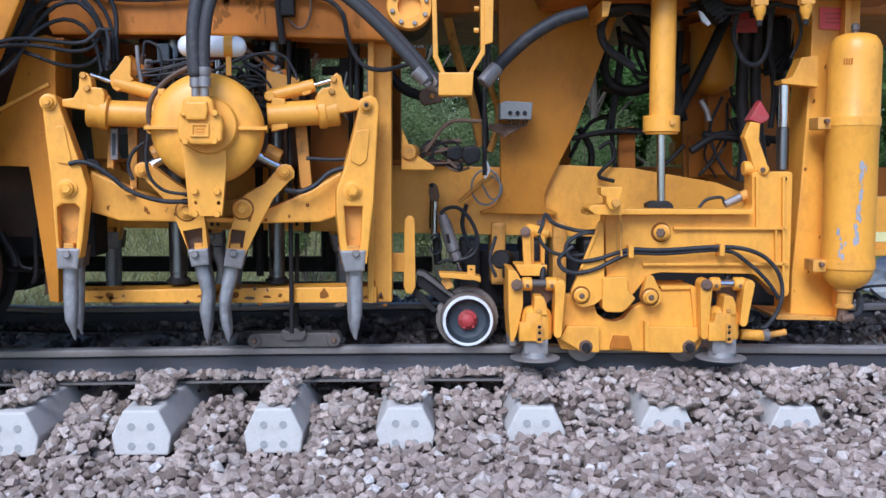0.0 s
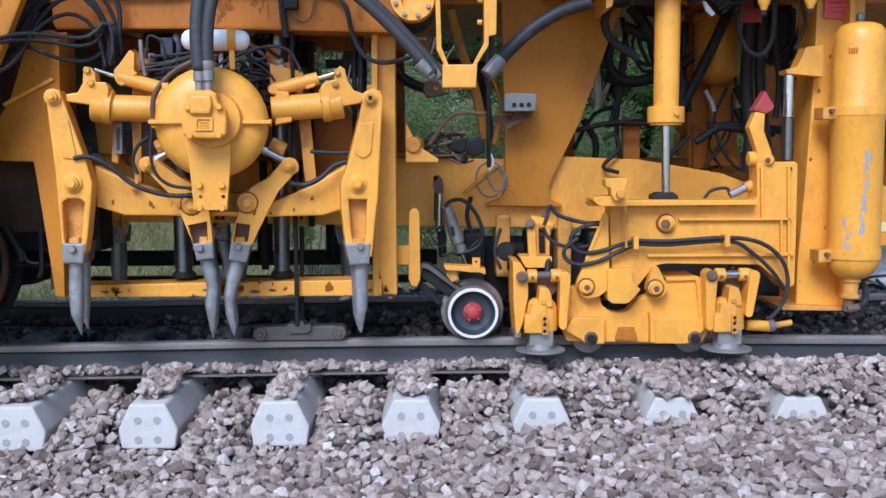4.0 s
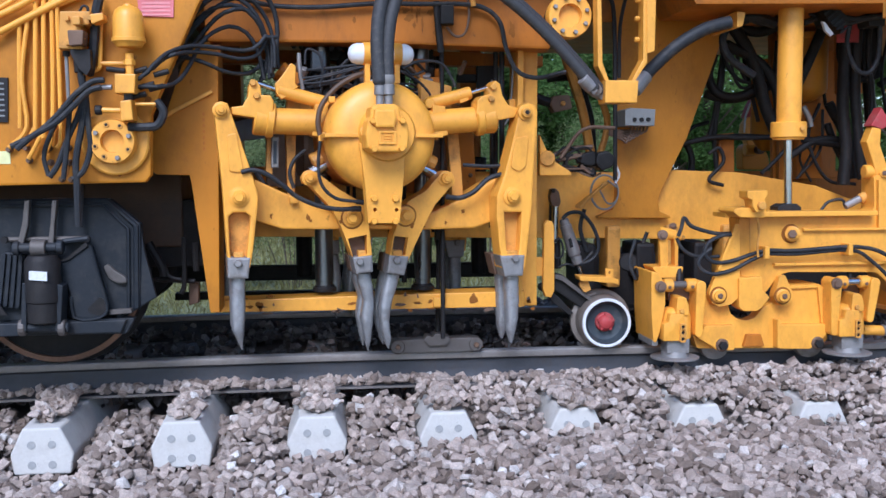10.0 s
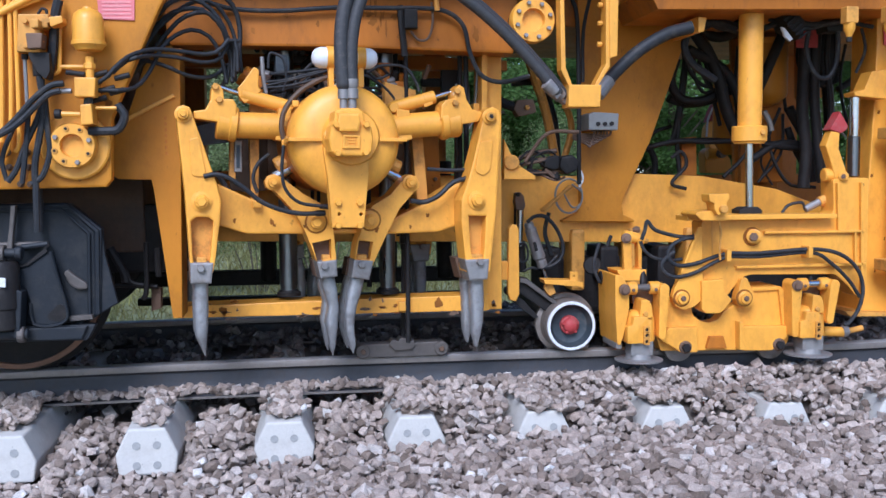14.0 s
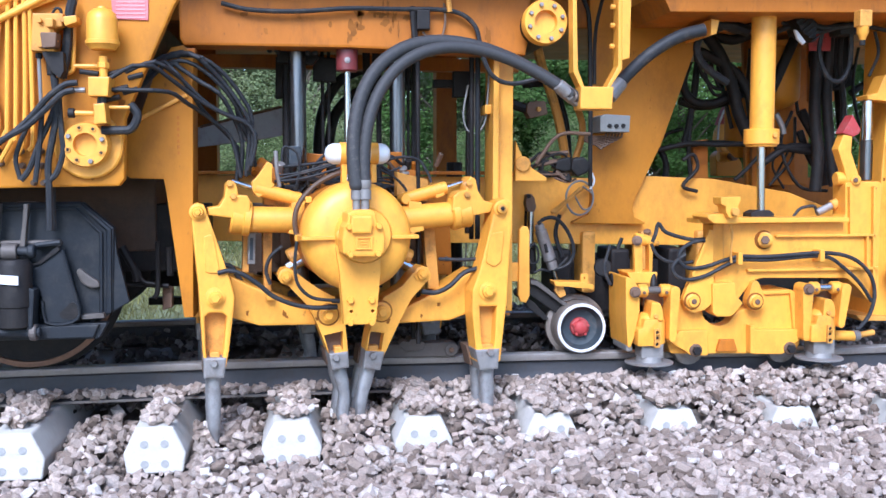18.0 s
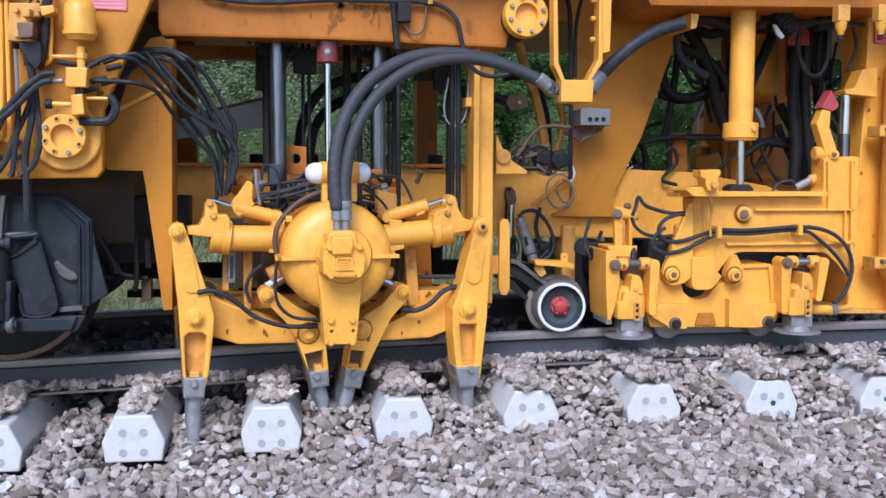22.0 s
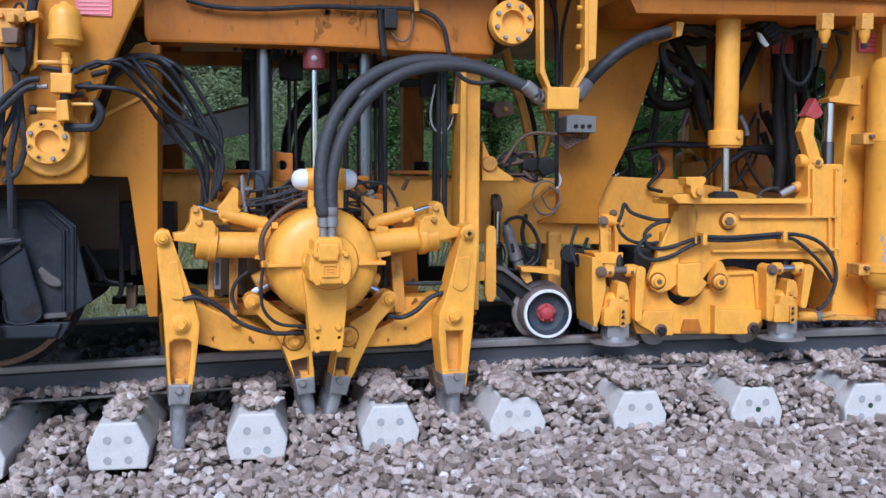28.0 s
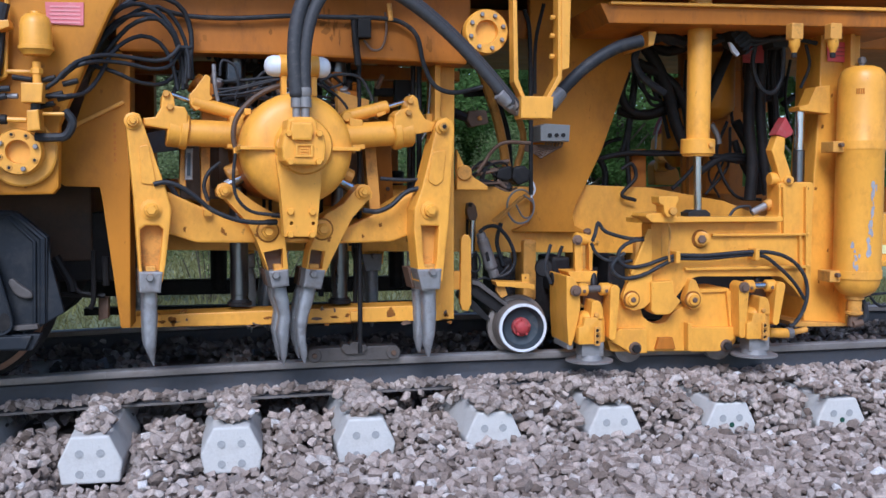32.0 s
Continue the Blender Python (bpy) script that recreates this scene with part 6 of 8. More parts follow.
    # hoses and wires that ride on the unit
    for pts, rr, mat in (([(-0.663, -0.62, 0.916), (-0.615, -0.62, 0.925), (-0.555, -0.62, 0.908), (-0.484, -0.62, 0.858), (-0.424, -0.62, 0.807), (-0.338, -0.62, 0.768), (-0.25, -0.62, 0.749), (-0.174, -0.62, 0.748)], 0.0105, RUBBER), ([(-0.32, -0.65, 1.051), (-0.33, -0.65, 0.943), (-0.315, -0.65, 0.856), (-0.254, -0.65, 0.798), (-0.153, -0.65, 0.781)], 0.0075, RUBBER), ([(0.567, -0.55, 0.902), (0.483, -0.55, 0.879), (0.413, -0.55, 0.819), (0.344, -0.55, 0.79), (0.275, -0.55, 0.797)], 0.012, RUBBER),
                         ([(0.583, -0.5, 0.942), (0.498, -0.5, 0.937), (0.373, -0.5, 0.944)], 0.009, RUBBER), ([(-0.418, -0.45, 0.841), (-0.437, -0.45, 0.906), (-0.415, -0.45, 0.97), (-0.363, -0.45, 1.016)], 0.009, RUBBER), ([(-0.541, -0.4, 0.842), (-0.59, -0.4, 0.92), (-0.627, -0.4, 0.933), (-0.639, -0.4, 0.972)], 0.012, RUBBER),
                         ([(-0.386, -0.45, 1.454), (-0.381, -0.45, 1.353), (-0.37, -0.45, 1.289)], 0.01, STEEL), ([(-0.359, -0.45, 1.404), (-0.353, -0.45, 1.465), (-0.327, -0.45, 1.47), (-0.29, -0.45, 1.443), (-0.278, -0.45, 1.367), (-0.293, -0.45, 1.303)], 0.006, RUBBER), ([(-0.382, -0.45, 1.322), (-0.227, -0.45, 1.36), (-0.069, -0.45, 1.404)], 0.006, RUBBER), ([(-0.386, -0.45, 1.34), (-0.279, -0.45, 1.354), (-0.122, -0.45, 1.396)], 0.006, RUBBER),
                         ([(-0.394, -0.45, 1.314), (-0.253, -0.45, 1.329), (-0.043, -0.45, 1.39)], 0.006, RUBBER), ([(-0.351, -0.42, 1.381), (-0.222, -0.42, 1.394), (-0.064, -0.42, 1.418)], 0.007, RUBBER), ([(0.085, -0.5, 1.387), (0.16, -0.5, 1.422), (0.268, -0.5, 1.417), (0.321, -0.5, 1.347), (0.335, -0.5, 1.308)], 0.007, RUBBER), ([(0.092, -0.5, 1.369), (0.159, -0.5, 1.331), (0.199, -0.5, 1.293), (0.217, -0.5, 1.267)], 0.006, RUBBER),
                         ([(0.08, -0.5, 1.402), (0.132, -0.5, 1.362), (0.186, -0.5, 1.379)], 0.006, RUBBER), ([(-0.219, -0.4, 1.386), (-0.234, -0.4, 1.308), (-0.209, -0.4, 1.257)], 0.007, RUBBER), ([(-0.356, -0.4, 1.306), (-0.326, -0.4, 1.255), (-0.3, -0.4, 1.268)], 0.008, RUBBER), ([(-0.159, -0.35, 1.418), (-0.174, -0.35, 1.339), (-0.215, -0.35, 1.273)], 0.008, RUBBER)):
        part("hose", tube(pts, rr, 8, 4), mat, u, smooth=True)
    for c in [(-0.284, -0.3, 1.434), (0.205, -0.3, 1.409), (-0.084, -0.3, 1.43), (0.274, -0.3, 1.323)]:
        part("fitting_block", box(c[0] - 0.028, -0.34, c[2] - 0.05, c[0] + 0.028, -0.26, c[2] + 0.045, 0.006), TEAL if c[0] < -0.1 else ORANGE, u)


def set_front():
    """The housing's front train sits a little off the arms' middle."""
    for o in UNIT.children:
        if o.name.split(".")[0] in ("flywheel_housing", "tongue_plate", "gearbox", "hose_nipple"):
            o.location.x = 0.014


# ---- hoses that bend as the unit goes down: rigid lengths, keyed one by one ----
BENDING, SWINGING = [], []


def bezier(a, u, v, b, n=60):
    a, u, v, b = (Vector(p) for p in (a, u, v, b))
    return [a * (1 - t) ** 3 + u * 3 * t * (1 - t) ** 2 + v * 3 * t * t * (1 - t) + b * t ** 3 for t in (i / n for i in range(n + 1))]


def run_of(p):
    return sum((q - o).length for o, q in zip(p, p[1:]))


def hose_curve(a, up, b, out, length):
    """A curve from a, leaving along up, to b, arriving from out, whose length is given."""
    lo, hi = 0.05, 3.5
    for _ in range(22):
        k = (lo + hi) / 2
        c = bezier(a, Vector(a) + Vector(up) * k, Vector(b) + Vector(out) * k, b)
        lo, hi = (k, hi) if run_of(c) < length else (lo, k)
    return c


def along(c, n):
    total, out, walked, i = run_of(c), [c[0]], 0.0, 0
    for k in range(1, n):
        want = total * k / n
        while walked + (c[i + 1] - c[i]).length < want:
            walked += (c[i + 1] - c[i]).length
            i += 1
        out.append(c[i].lerp(c[i + 1], (want - walked) / (c[i + 1] - c[i]).length))
    return out + [c[-1]]


def bending_hose(label, a, up, b, out, length, r, n, up_low=None, out_low=None):
    h = thing("hydraulic_hose", label, "hose", "hoses to the tamping unit")
    seg = max(length) / n
    whole = seg + 2 * r
    cap = [(r * (1 - math.cos(a)), r * math.sin(a)) for a in (0, 0.5, 0.9, 1.2, 1.4, 1.5, math.pi / 2)]
    cap.append((r + 0.004, r))
    shape = [(d / whole, w) for d, w in cap] + [(1 - d / whole, w) for d, w in cap[::-1]]
    bm = lathe(shape, (0, 0, -r), (0, 0, seg + r), 16)
    first = part("hose_length", bm, DUSTY, h, smooth=True)
    pieces = [first] + [part_of(h, "hose_length", first.data) for _ in range(n - 1)]
    BENDING.append((h, pieces, a, (Vector(up), Vector(up_low or up)), b, (Vector(out), Vector(out_low or out)), length))


def swinging_hose(label, high, low, r, n=22):
    """A hose given by its line with the unit raised and its line with the unit down."""
    low[0] = high[0]
    low[-1] = (high[-1][0], high[-1][1], high[-1][2] - 0.542)
    h = thing("hydraulic_hose", label, "hose", "hoses to the tamping unit")
    lines = [along(spline(p, 8), n) for p in (high, low)]
    r *= 0.74
    seg = max(run_of(p) for p in lines) / n
    whole = seg + 2 * r
    cap = [(r * (1 - math.cos(a)), r * math.sin(a)) for a in (0, 0.5, 0.9, 1.2, 1.4, 1.5, math.pi / 2)]
    cap.append((r + 0.003, r))
    bm = lathe([(d / whole, w) for d, w in cap] + [(1 - d / whole, w) for d, w in cap[::-1]], (0, 0, -r), (0, 0, seg + r), 12)
    first = part("hose_length", bm, RUBBER, h, smooth=True)
    SWINGING.append((h, [first] + [part_of(h, "hose_length", first.data) for _ in range(n - 1)], *lines))


def build_hoses():
    a1, a2 = unit_world(-0.093, -0.87, 1.3), unit_world(-0.056, -0.87, 1.305)
    bending_hose("thick black rubber hose arching from the gearbox to the bracket", a1, (-0.1, 0.05, 1), (3.102, -0.52, 1.279), (-0.6, 0.05, 0.75), (1.67, 1.53), 0.03, 34, (-0.12, 0.05, 0.8), (-0.85, 0.05, 0.5))
    bending_hose("thick black rubber hose beside its twin over the tamping bay", a2, (-0.05, 0.05, 1), (3.065, -0.56, 1.291), (-0.6, 0.05, 0.75), (1.52, 1.39), 0.027, 32, (-0.06, 0.05, 0.8), (-0.85, 0.05, 0.5))
    for high, low, r in (([(1.041, -0.75, 1.269), (1.119, -0.75, 1.27), (1.186, -0.75, 1.27), (1.239, -0.68, 1.294), (1.28, -0.6, 1.366), (1.323, -0.55, 1.467), (1.378, -0.5, 1.529), (1.446, -0.45, 1.561), (1.515, -0.42, 1.534), (1.561, -0.4, 1.45), (1.583, -0.4, 1.337)], [(1.089, -0.75, 1.265), (1.177, -0.75, 1.269), (1.276, -0.75, 1.262), (1.344, -0.68, 1.237), (1.39, -0.6, 1.165), (1.437, -0.5, 1.098), (1.503, -0.45, 1.018), (1.549, -0.42, 0.964), (1.596, -0.4, 0.894)], 0.0125),
                         ([(1.021, -0.76, 1.273), (1.111, -0.76, 1.307), (1.169, -0.76, 1.365), (1.216, -0.7, 1.417), (1.297, -0.62, 1.453), (1.394, -0.55, 1.455), (1.496, -0.5, 1.448), (1.555, -0.48, 1.465), (1.592, -0.46, 1.512), (1.618, -0.45, 1.526), (1.634, -0.45, 1.482), (1.635, -0.45, 1.39)], [(1.071, -0.76, 1.32), (1.159, -0.76, 1.361), (1.224, -0.76, 1.364), (1.273, -0.72, 1.356), (1.331, -0.66, 1.289), (1.4, -0.58, 1.214), (1.466, -0.54, 1.157), (1.557, -0.5, 1.099), (1.627, -0.47, 1.051), (1.662, -0.46, 0.964), (1.668, -0.45, 0.894)], 0.0125),
                         ([(1.146, -0.7, 1.348), (1.193, -0.7, 1.39), (1.239, -0.7, 1.408), (1.305, -0.6, 1.43), (1.393, -0.55, 1.427), (1.483, -0.5, 1.413), (1.553, -0.46, 1.431), (1.589, -0.44, 1.483), (1.611, -0.42, 1.518), (1.624, -0.42, 1.448), (1.617, -0.42, 1.368)], [(1.193, -0.7, 1.37), (1.248, -0.7, 1.385), (1.293, -0.7, 1.372), (1.358, -0.6, 1.307), (1.443, -0.54, 1.193), (1.532, -0.48, 1.124), (1.621, -0.44, 1.07), (1.648, -0.42, 0.965), (1.652, -0.42, 0.884)], 0.012),
                         ([(1.084, -0.5, 1.266), (1.151, -0.5, 1.351), (1.216, -0.5, 1.46), (1.252, -0.5, 1.557), (1.328, -0.55, 1.634), (1.419, -0.5, 1.691), (1.51, -0.46, 1.663), (1.568, -0.44, 1.594), (1.592, -0.42, 1.522), (1.608, -0.4, 1.425), (1.608, -0.4, 1.345)], [(1.218, -0.5, 1.402), (1.242, -0.5, 1.412), (1.289, -0.5, 1.423), (1.359, -0.5, 1.422), (1.435, -0.55, 1.392), (1.493, -0.5, 1.306), (1.548, -0.46, 1.212), (1.606, -0.44, 1.11), (1.639, -0.42, 1.035), (1.641, -0.4, 0.889)], 0.014),
                         ([(1.09, -0.5, 1.242), (1.17, -0.5, 1.344), (1.258, -0.5, 1.497), (1.315, -0.5, 1.586), (1.395, -0.52, 1.633), (1.487, -0.48, 1.645), (1.561, -0.45, 1.587), (1.587, -0.42, 1.522), (1.601, -0.4, 1.45), (1.621, -0.4, 1.355)], [(1.237, -0.5, 1.402), (1.253, -0.5, 1.412), (1.312, -0.5, 1.428), (1.383, -0.5, 1.425), (1.467, -0.52, 1.389), (1.534, -0.48, 1.321), (1.584, -0.45, 1.238), (1.625, -0.42, 1.153), (1.653, -0.4, 1.066), (1.658, -0.4, 0.894)], 0.0135),
                         ([(1.082, -0.5, 1.217), (1.189, -0.5, 1.358), (1.293, -0.5, 1.48), (1.387, -0.5, 1.587), (1.465, -0.5, 1.627), (1.533, -0.45, 1.626), (1.583, -0.42, 1.557), (1.606, -0.4, 1.47), (1.584, -0.38, 1.352)], [(1.258, -0.5, 1.403), (1.288, -0.5, 1.394), (1.346, -0.5, 1.362), (1.435, -0.5, 1.256), (1.51, -0.5, 1.18), (1.553, -0.45, 1.069), (1.588, -0.42, 0.964), (1.609, -0.38, 0.876)], 0.0135),
                         ([(1.095, -0.55, 1.322), (1.187, -0.55, 1.399), (1.262, -0.55, 1.411), (1.344, -0.55, 1.388), (1.421, -0.5, 1.357), (1.5, -0.44, 1.353), (1.552, -0.4, 1.38), (1.581, -0.38, 1.422), (1.584, -0.36, 1.384), (1.562, -0.36, 1.323)], [(1.233, -0.55, 1.416), (1.265, -0.55, 1.407), (1.307, -0.55, 1.389), (1.37, -0.55, 1.3), (1.419, -0.5, 1.188), (1.479, -0.44, 1.093), (1.528, -0.4, 1.02), (1.565, -0.38, 0.939), (1.588, -0.36, 0.863)], 0.012),
                         ([(1.073, -0.5, 1.29), (1.167, -0.5, 1.399), (1.237, -0.5, 1.508), (1.321, -0.5, 1.635), (1.439, -0.46, 1.73), (1.557, -0.42, 1.725), (1.618, -0.38, 1.678), (1.644, -0.36, 1.581), (1.639, -0.36, 1.48), (1.644, -0.36, 1.392)], [(1.284, -0.5, 1.411), (1.3, -0.5, 1.414), (1.352, -0.5, 1.42), (1.432, -0.5, 1.378), (1.498, -0.46, 1.273), (1.547, -0.42, 1.152), (1.567, -0.38, 1.036), (1.619, -0.36, 0.952), (1.681, -0.36, 0.883)], 0.015),
                         ([(1.076, -0.5, 1.254), (1.17, -0.5, 1.368), (1.225, -0.5, 1.436), (1.283, -0.5, 1.533), (1.356, -0.5, 1.606), (1.438, -0.46, 1.674), (1.52, -0.42, 1.69), (1.582, -0.38, 1.633), (1.623, -0.36, 1.526), (1.624, -0.36, 1.384)], [(1.26, -0.5, 1.379), (1.295, -0.5, 1.389), (1.335, -0.5, 1.395), (1.406, -0.5, 1.365), (1.476, -0.5, 1.282), (1.543, -0.46, 1.167), (1.59, -0.42, 1.065), (1.621, -0.38, 0.978), (1.663, -0.36, 0.876)], 0.0125)):
        swinging_hose("black rubber hose from the side panel to the tamping unit", high, low, r)


def unit_world(x, y, z):
    p = UNIT_AT @ Vector((x, y, z))
    return tuple(p)


UNIT_AT = pose(2.06, 0.12, 0, 0, 0, 7.97)


# ---- the lifting and lining unit, right of the trolley ----
def build_lifter():
    u = thing("lifting_unit", "yellow track lifting unit with rollers and rail clamp discs", "lifting unit")
    # upper frame: web, flanges, hanging bar, wedge
    b = part("upper_frame", plate(rounded([(3.935, 0.674), (4.567, 0.674), (4.663, 0.704), (4.656, 0.882), (4.857, 0.886), (4.859, 0.499), (4.858, 0.272), (4.803, 0.258), (4.758, 0.313), (4.681, 0.38), (4.21, 0.388), (4.157, 0.373), (4.088, 0.285), (4.06, 0.253), (3.959, 0.204)], 0.02), -0.15, -0.02, 0.005), YELLOW, u)
    part("top_flange", plate([(3.831, 0.699), (3.855, 0.705), (4.644, 0.702), (4.644, 0.678), (3.832, 0.676)], -0.22, -0.06, 0.004), YELLOW, b)
    for o in ([(4.273, 0.613), (4.829, 0.612), (4.83, 0.6), (4.273, 0.601)], [(4.121, 0.437), (4.842, 0.44), (4.843, 0.425), (4.122, 0.423)], [(4.8, 0.859), (4.813, 0.859), (4.829, 0.275), (4.816, 0.275)], [(4.771, 0.609), (4.781, 0.609), (4.787, 0.438), (4.777, 0.438)], [(4.668, 0.858), (4.681, 0.858), (4.69, 0.609), (4.677, 0.609)]):
        part("rib", plate(o, -0.175, -0.145, 0.003), YELLOW, b)
    part("web_seam", plate([(3.99, 0.674), (3.997, 0.674), (4.003, 0.431), (3.996, 0.431)], -0.153, -0.148, 0.001), WORN, b)
    part("pivot_bush", lathe([(0, 0.041), (0.5, 0.041), (0.55, 0.035), (0.9, 0.035), (1, 0.031)], (4.223, -0.145, 0.585), (4.203, -0.185, 0.587), 24), YELLOW, b, smooth=True)
    part("pivot_nut", rod((4.211, -0.175, 0.587), (4.198, -0.203, 0.588), 0.023, 6), RUST, b)
    bar = part("hanging_bar", plate(rounded([(3.899, 0.612), (3.923, 0.646), (3.935, 0.273), (3.887, 0.233), (3.829, 0.219), (3.785, 0.243), (3.769, 0.287), (3.78, 0.322)], 0.012), -0.19, -0.15, 0.005), YELLOW, b)
    part("bar_rib", plate(strap((3.905, 0.635), (3.819, 0.416), 0.008, 0.008), -0.2, -0.185, 0.003), YELLOW, bar)
    e = part("eye", plate(strap((4.159, 0.358), (4.168, 0.27), 0.02, 0.05), -0.19, -0.12, 0.006), YELLOW, b)
    for o, c in ((bar, (3.819, -0.2, 0.28)), (e, (4.158, -0.2, 0.272))):
        part("bush", lathe([(0, 0.036), (0.5, 0.036), (0.6, 0.029), (1, 0.027)], (c[0], -0.185, c[2]), (c[0], -0.216, c[2]), 22), YELLOW, o, smooth=True)
        part("pin_end", lathe([(0, 0.014), (0.8, 0.014), (1, 0.011)], (c[0], -0.21, c[2]), (c[0], -0.222, c[2]), 14), RUST, o)
    for gx, gz, gy, gr in ((4.213, 0.586, -0.1535, 0.05), (3.819, 0.28, -0.1935, 0.046), (4.158, 0.272, -0.1935, 0.046)):
        part("grease_ring", lathe([(0, gr), (0.5, gr * 0.97), (1, gr * 0.94)], (gx, gy + 0.004, gz), (gx, gy, gz), 26), STAIN, b)
    part("wedge_block", plate(rounded([(3.918, 0.369), (4.038, 0.373), (4.046, 0.303), (4.084, 0.267), (4.039, 0.212), (4.015, 0.198), (3.944, 0.199), (3.922, 0.217)], 0.008), -0.21, -0.1, 0.006), YELLOW, b)
    # roller carriage with its round recess
    c = part("roller_carriage", plate(rounded([(3.709, 0.271), (3.801, 0.275), (3.895, 0.233), (3.909, 0.179), (3.947, 0.149), (3.997, 0.139), (4.04, 0.153), (4.083, 0.206), (4.139, 0.229), (4.208, 0.264), (4.231, 0.314), (4.397, 0.318), (4.417, 0.297), (4.442, 0.116), (4.438, 0.034), (4.407, -0.011), (4.158, -0.011), (3.932, -0.006), (3.733, -0.001), (3.7, 0.094)], 0.012), -0.13, -0.05, 0.006), YELLOW, u)
    part("carriage_lip", plate([(4.22, 0.318), (4.379, 0.322), (4.379, 0.304), (4.224, 0.3)], -0.145, 0.1, 0.003), YELLOW, c)
    part("carriage_edge", plate(rounded([(4.366, 0.322), (4.408, 0.301), (4.437, 0.117), (4.392, 0.118)], 0.006), -0.15, -0.12, 0.004), YELLOW, c)
    for o in ([(3.756, 0.124), (3.913, 0.124), (3.916, -0.007), (3.82, -0.004), (3.801, 0.014), (3.72, 0.06)], [(4.153, 0.122), (4.407, 0.117), (4.409, 0.06), (4.353, 0.013), (4.322, -0.01), (4.157, -0.006)]):
        part("skirt", plate(rounded(o, 0.008), -0.175, -0.12, 0.005), YELLOW, c)
    part("tab", plate(rounded([(4.137, 0.146), (4.156, 0.146), (4.166, 0), (4.141, 0)], 0.004), -0.185, -0.12, 0.003), YELLOW, c)
    part("step_block", plate([(3.99, 0.07), (4.065, 0.069), (4.085, 0.006), (3.973, 0.008)], -0.155, -0.1, 0.004), ORANGE, c)
    for q in ((3.848, -0.05, 0.01), (4.36, -0.05, 0.008)):
        w = part("guide_roller", lathe([(0, 0.03), (0.1, 0.079), (0.3, 0.082), (0.35, 0.062), (0.8, 0.06), (1, 0.05)], (q[0], -0.1, q[2]), (q[0], 0.06, q[2]), 36), STEEL, c, "flanged steel guide roller", True)
        part("axle_washer", rod((q[0], -0.165, q[2] + 0.012), (q[0], -0.185, q[2] + 0.012), 0.034, 18), RUST, w)
        part("axle_nut", rod((q[0], -0.18, q[2] + 0.012), (q[0], -0.205, q[2] + 0.012), 0.023, 6), BLACK, w)
    # two rail clamps: flat disc on a square stem, stout body, ears, a cross shaft between two lugs
    for x, left in ((3.597, True), (4.518, False)):
        cl = part("clamp_body", joined(lathe([(0, 0.074), (0.04, 0.08), (0.72, 0.078), (0.9, 0.066), (1, 0.045)], (x + 0.004, -0.17, 0.064), (x + 0.004, -0.17, 0.222), 26),
                                       plate(rounded([(x - 0.085, 0.064), (x + 0.02, 0.064), (x + 0.02, 0.2), (x - 0.052, 0.2), (x - 0.06, 0.158), (x - 0.085, 0.15)], 0.006), -0.258, -0.16, 0.006)), YELLOW, u, smooth=True)
        part("body_lug", plate(rounded([(x - 0.02, 0.19), (x + 0.05, 0.19), (x + 0.046, 0.245), (x + 0.03, 0.282), (x - 0.012, 0.286)], 0.012), -0.25, -0.13, 0.006), YELLOW, cl)
        part("grease_nipple", rod((x + 0.008, -0.248, 0.214), (x + 0.008, -0.262, 0.214), 0.012, 10), WORN, cl)
        part("clamp_stem", box(x - 0.058, -0.235, -0.004, x + 0.058, -0.13, 0.07, 0.006), STEEL, cl)
        part("clamp_disc", lathe([(0, 0.118), (0.06, 0.122), (0.24, 0.122), (0.3, 0.117), (0.33, 0.068), (1, 0.064)], (x, -0.18, -0.036), (x, -0.18, 0.002), 56), STEEL, cl, "flat steel clamp disc, bright on its edge")
        tag = part("link_chain", joined(*[plate(rounded([(x - 0.004, h), (x + 0.026, h), (x + 0.026, h + 0.034), (x - 0.004, h + 0.034)], 0.009), -0.272, -0.255, 0.002, [ring_of(x + 0.011, h + 0.017, 0.0095, 10)]) for h in (0.058, 0.09, 0.118)]), WORN, cl)
        part("chain_backing", box(x - 0.002, -0.262, 0.06, x + 0.024, -0.2585, 0.15, 0), BLACK, tag)
        # ears and their shaft
        if not left:
            part("clamp_ear", plate(strap((x - 0.096, 0.334), (x - 0.1, 0.085), 0.03, 0.018), -0.24, -0.13, 0.006), YELLOW, u)
        part("clamp_ear", plate(strap((x + 0.114, 0.335), (x + 0.104 if left else x + 0.09, 0.095 if left else 0.15), 0.026, 0.019), -0.24, -0.13, 0.006), YELLOW, u)
        part("shaft_end", lathe([(0, 0.028), (0.5, 0.028), (0.55, 0.017), (1, 0.017)], (x - 0.097, -0.235, 0.336), (x - 0.099, -0.262, 0.336), 18), RUST, u, smooth=True)
        for a, w in ((x - 0.044, 0.024), (x + 0.074, 0.026)):
            lug = part("shaft_lug", rod((a - w, -0.19, 0.336), (a + w, -0.19, 0.336), 0.033, 22, 0.12), YELLOW, u, smooth=True)
            part("grease_hole", rod((a, -0.22, 0.33), (a, -0.226, 0.33), 0.009, 10), RUST, lug)
        part("clamp_shaft", rod((x - 0.1, -0.19, 0.338), (x + 0.12, -0.19, 0.338), 0.019, 16), SHOE_STEEL if left else CHROME, u, smooth=True)
        part("swivel", plate(rounded([(x - 0.03, 0.33), (x + 0.06, 0.33), (x + 0.1, 0.27), (x + 0.05, 0.22), (x - 0.02, 0.25)], 0.012), -0.14, -0.09, 0.006), RUST, u)
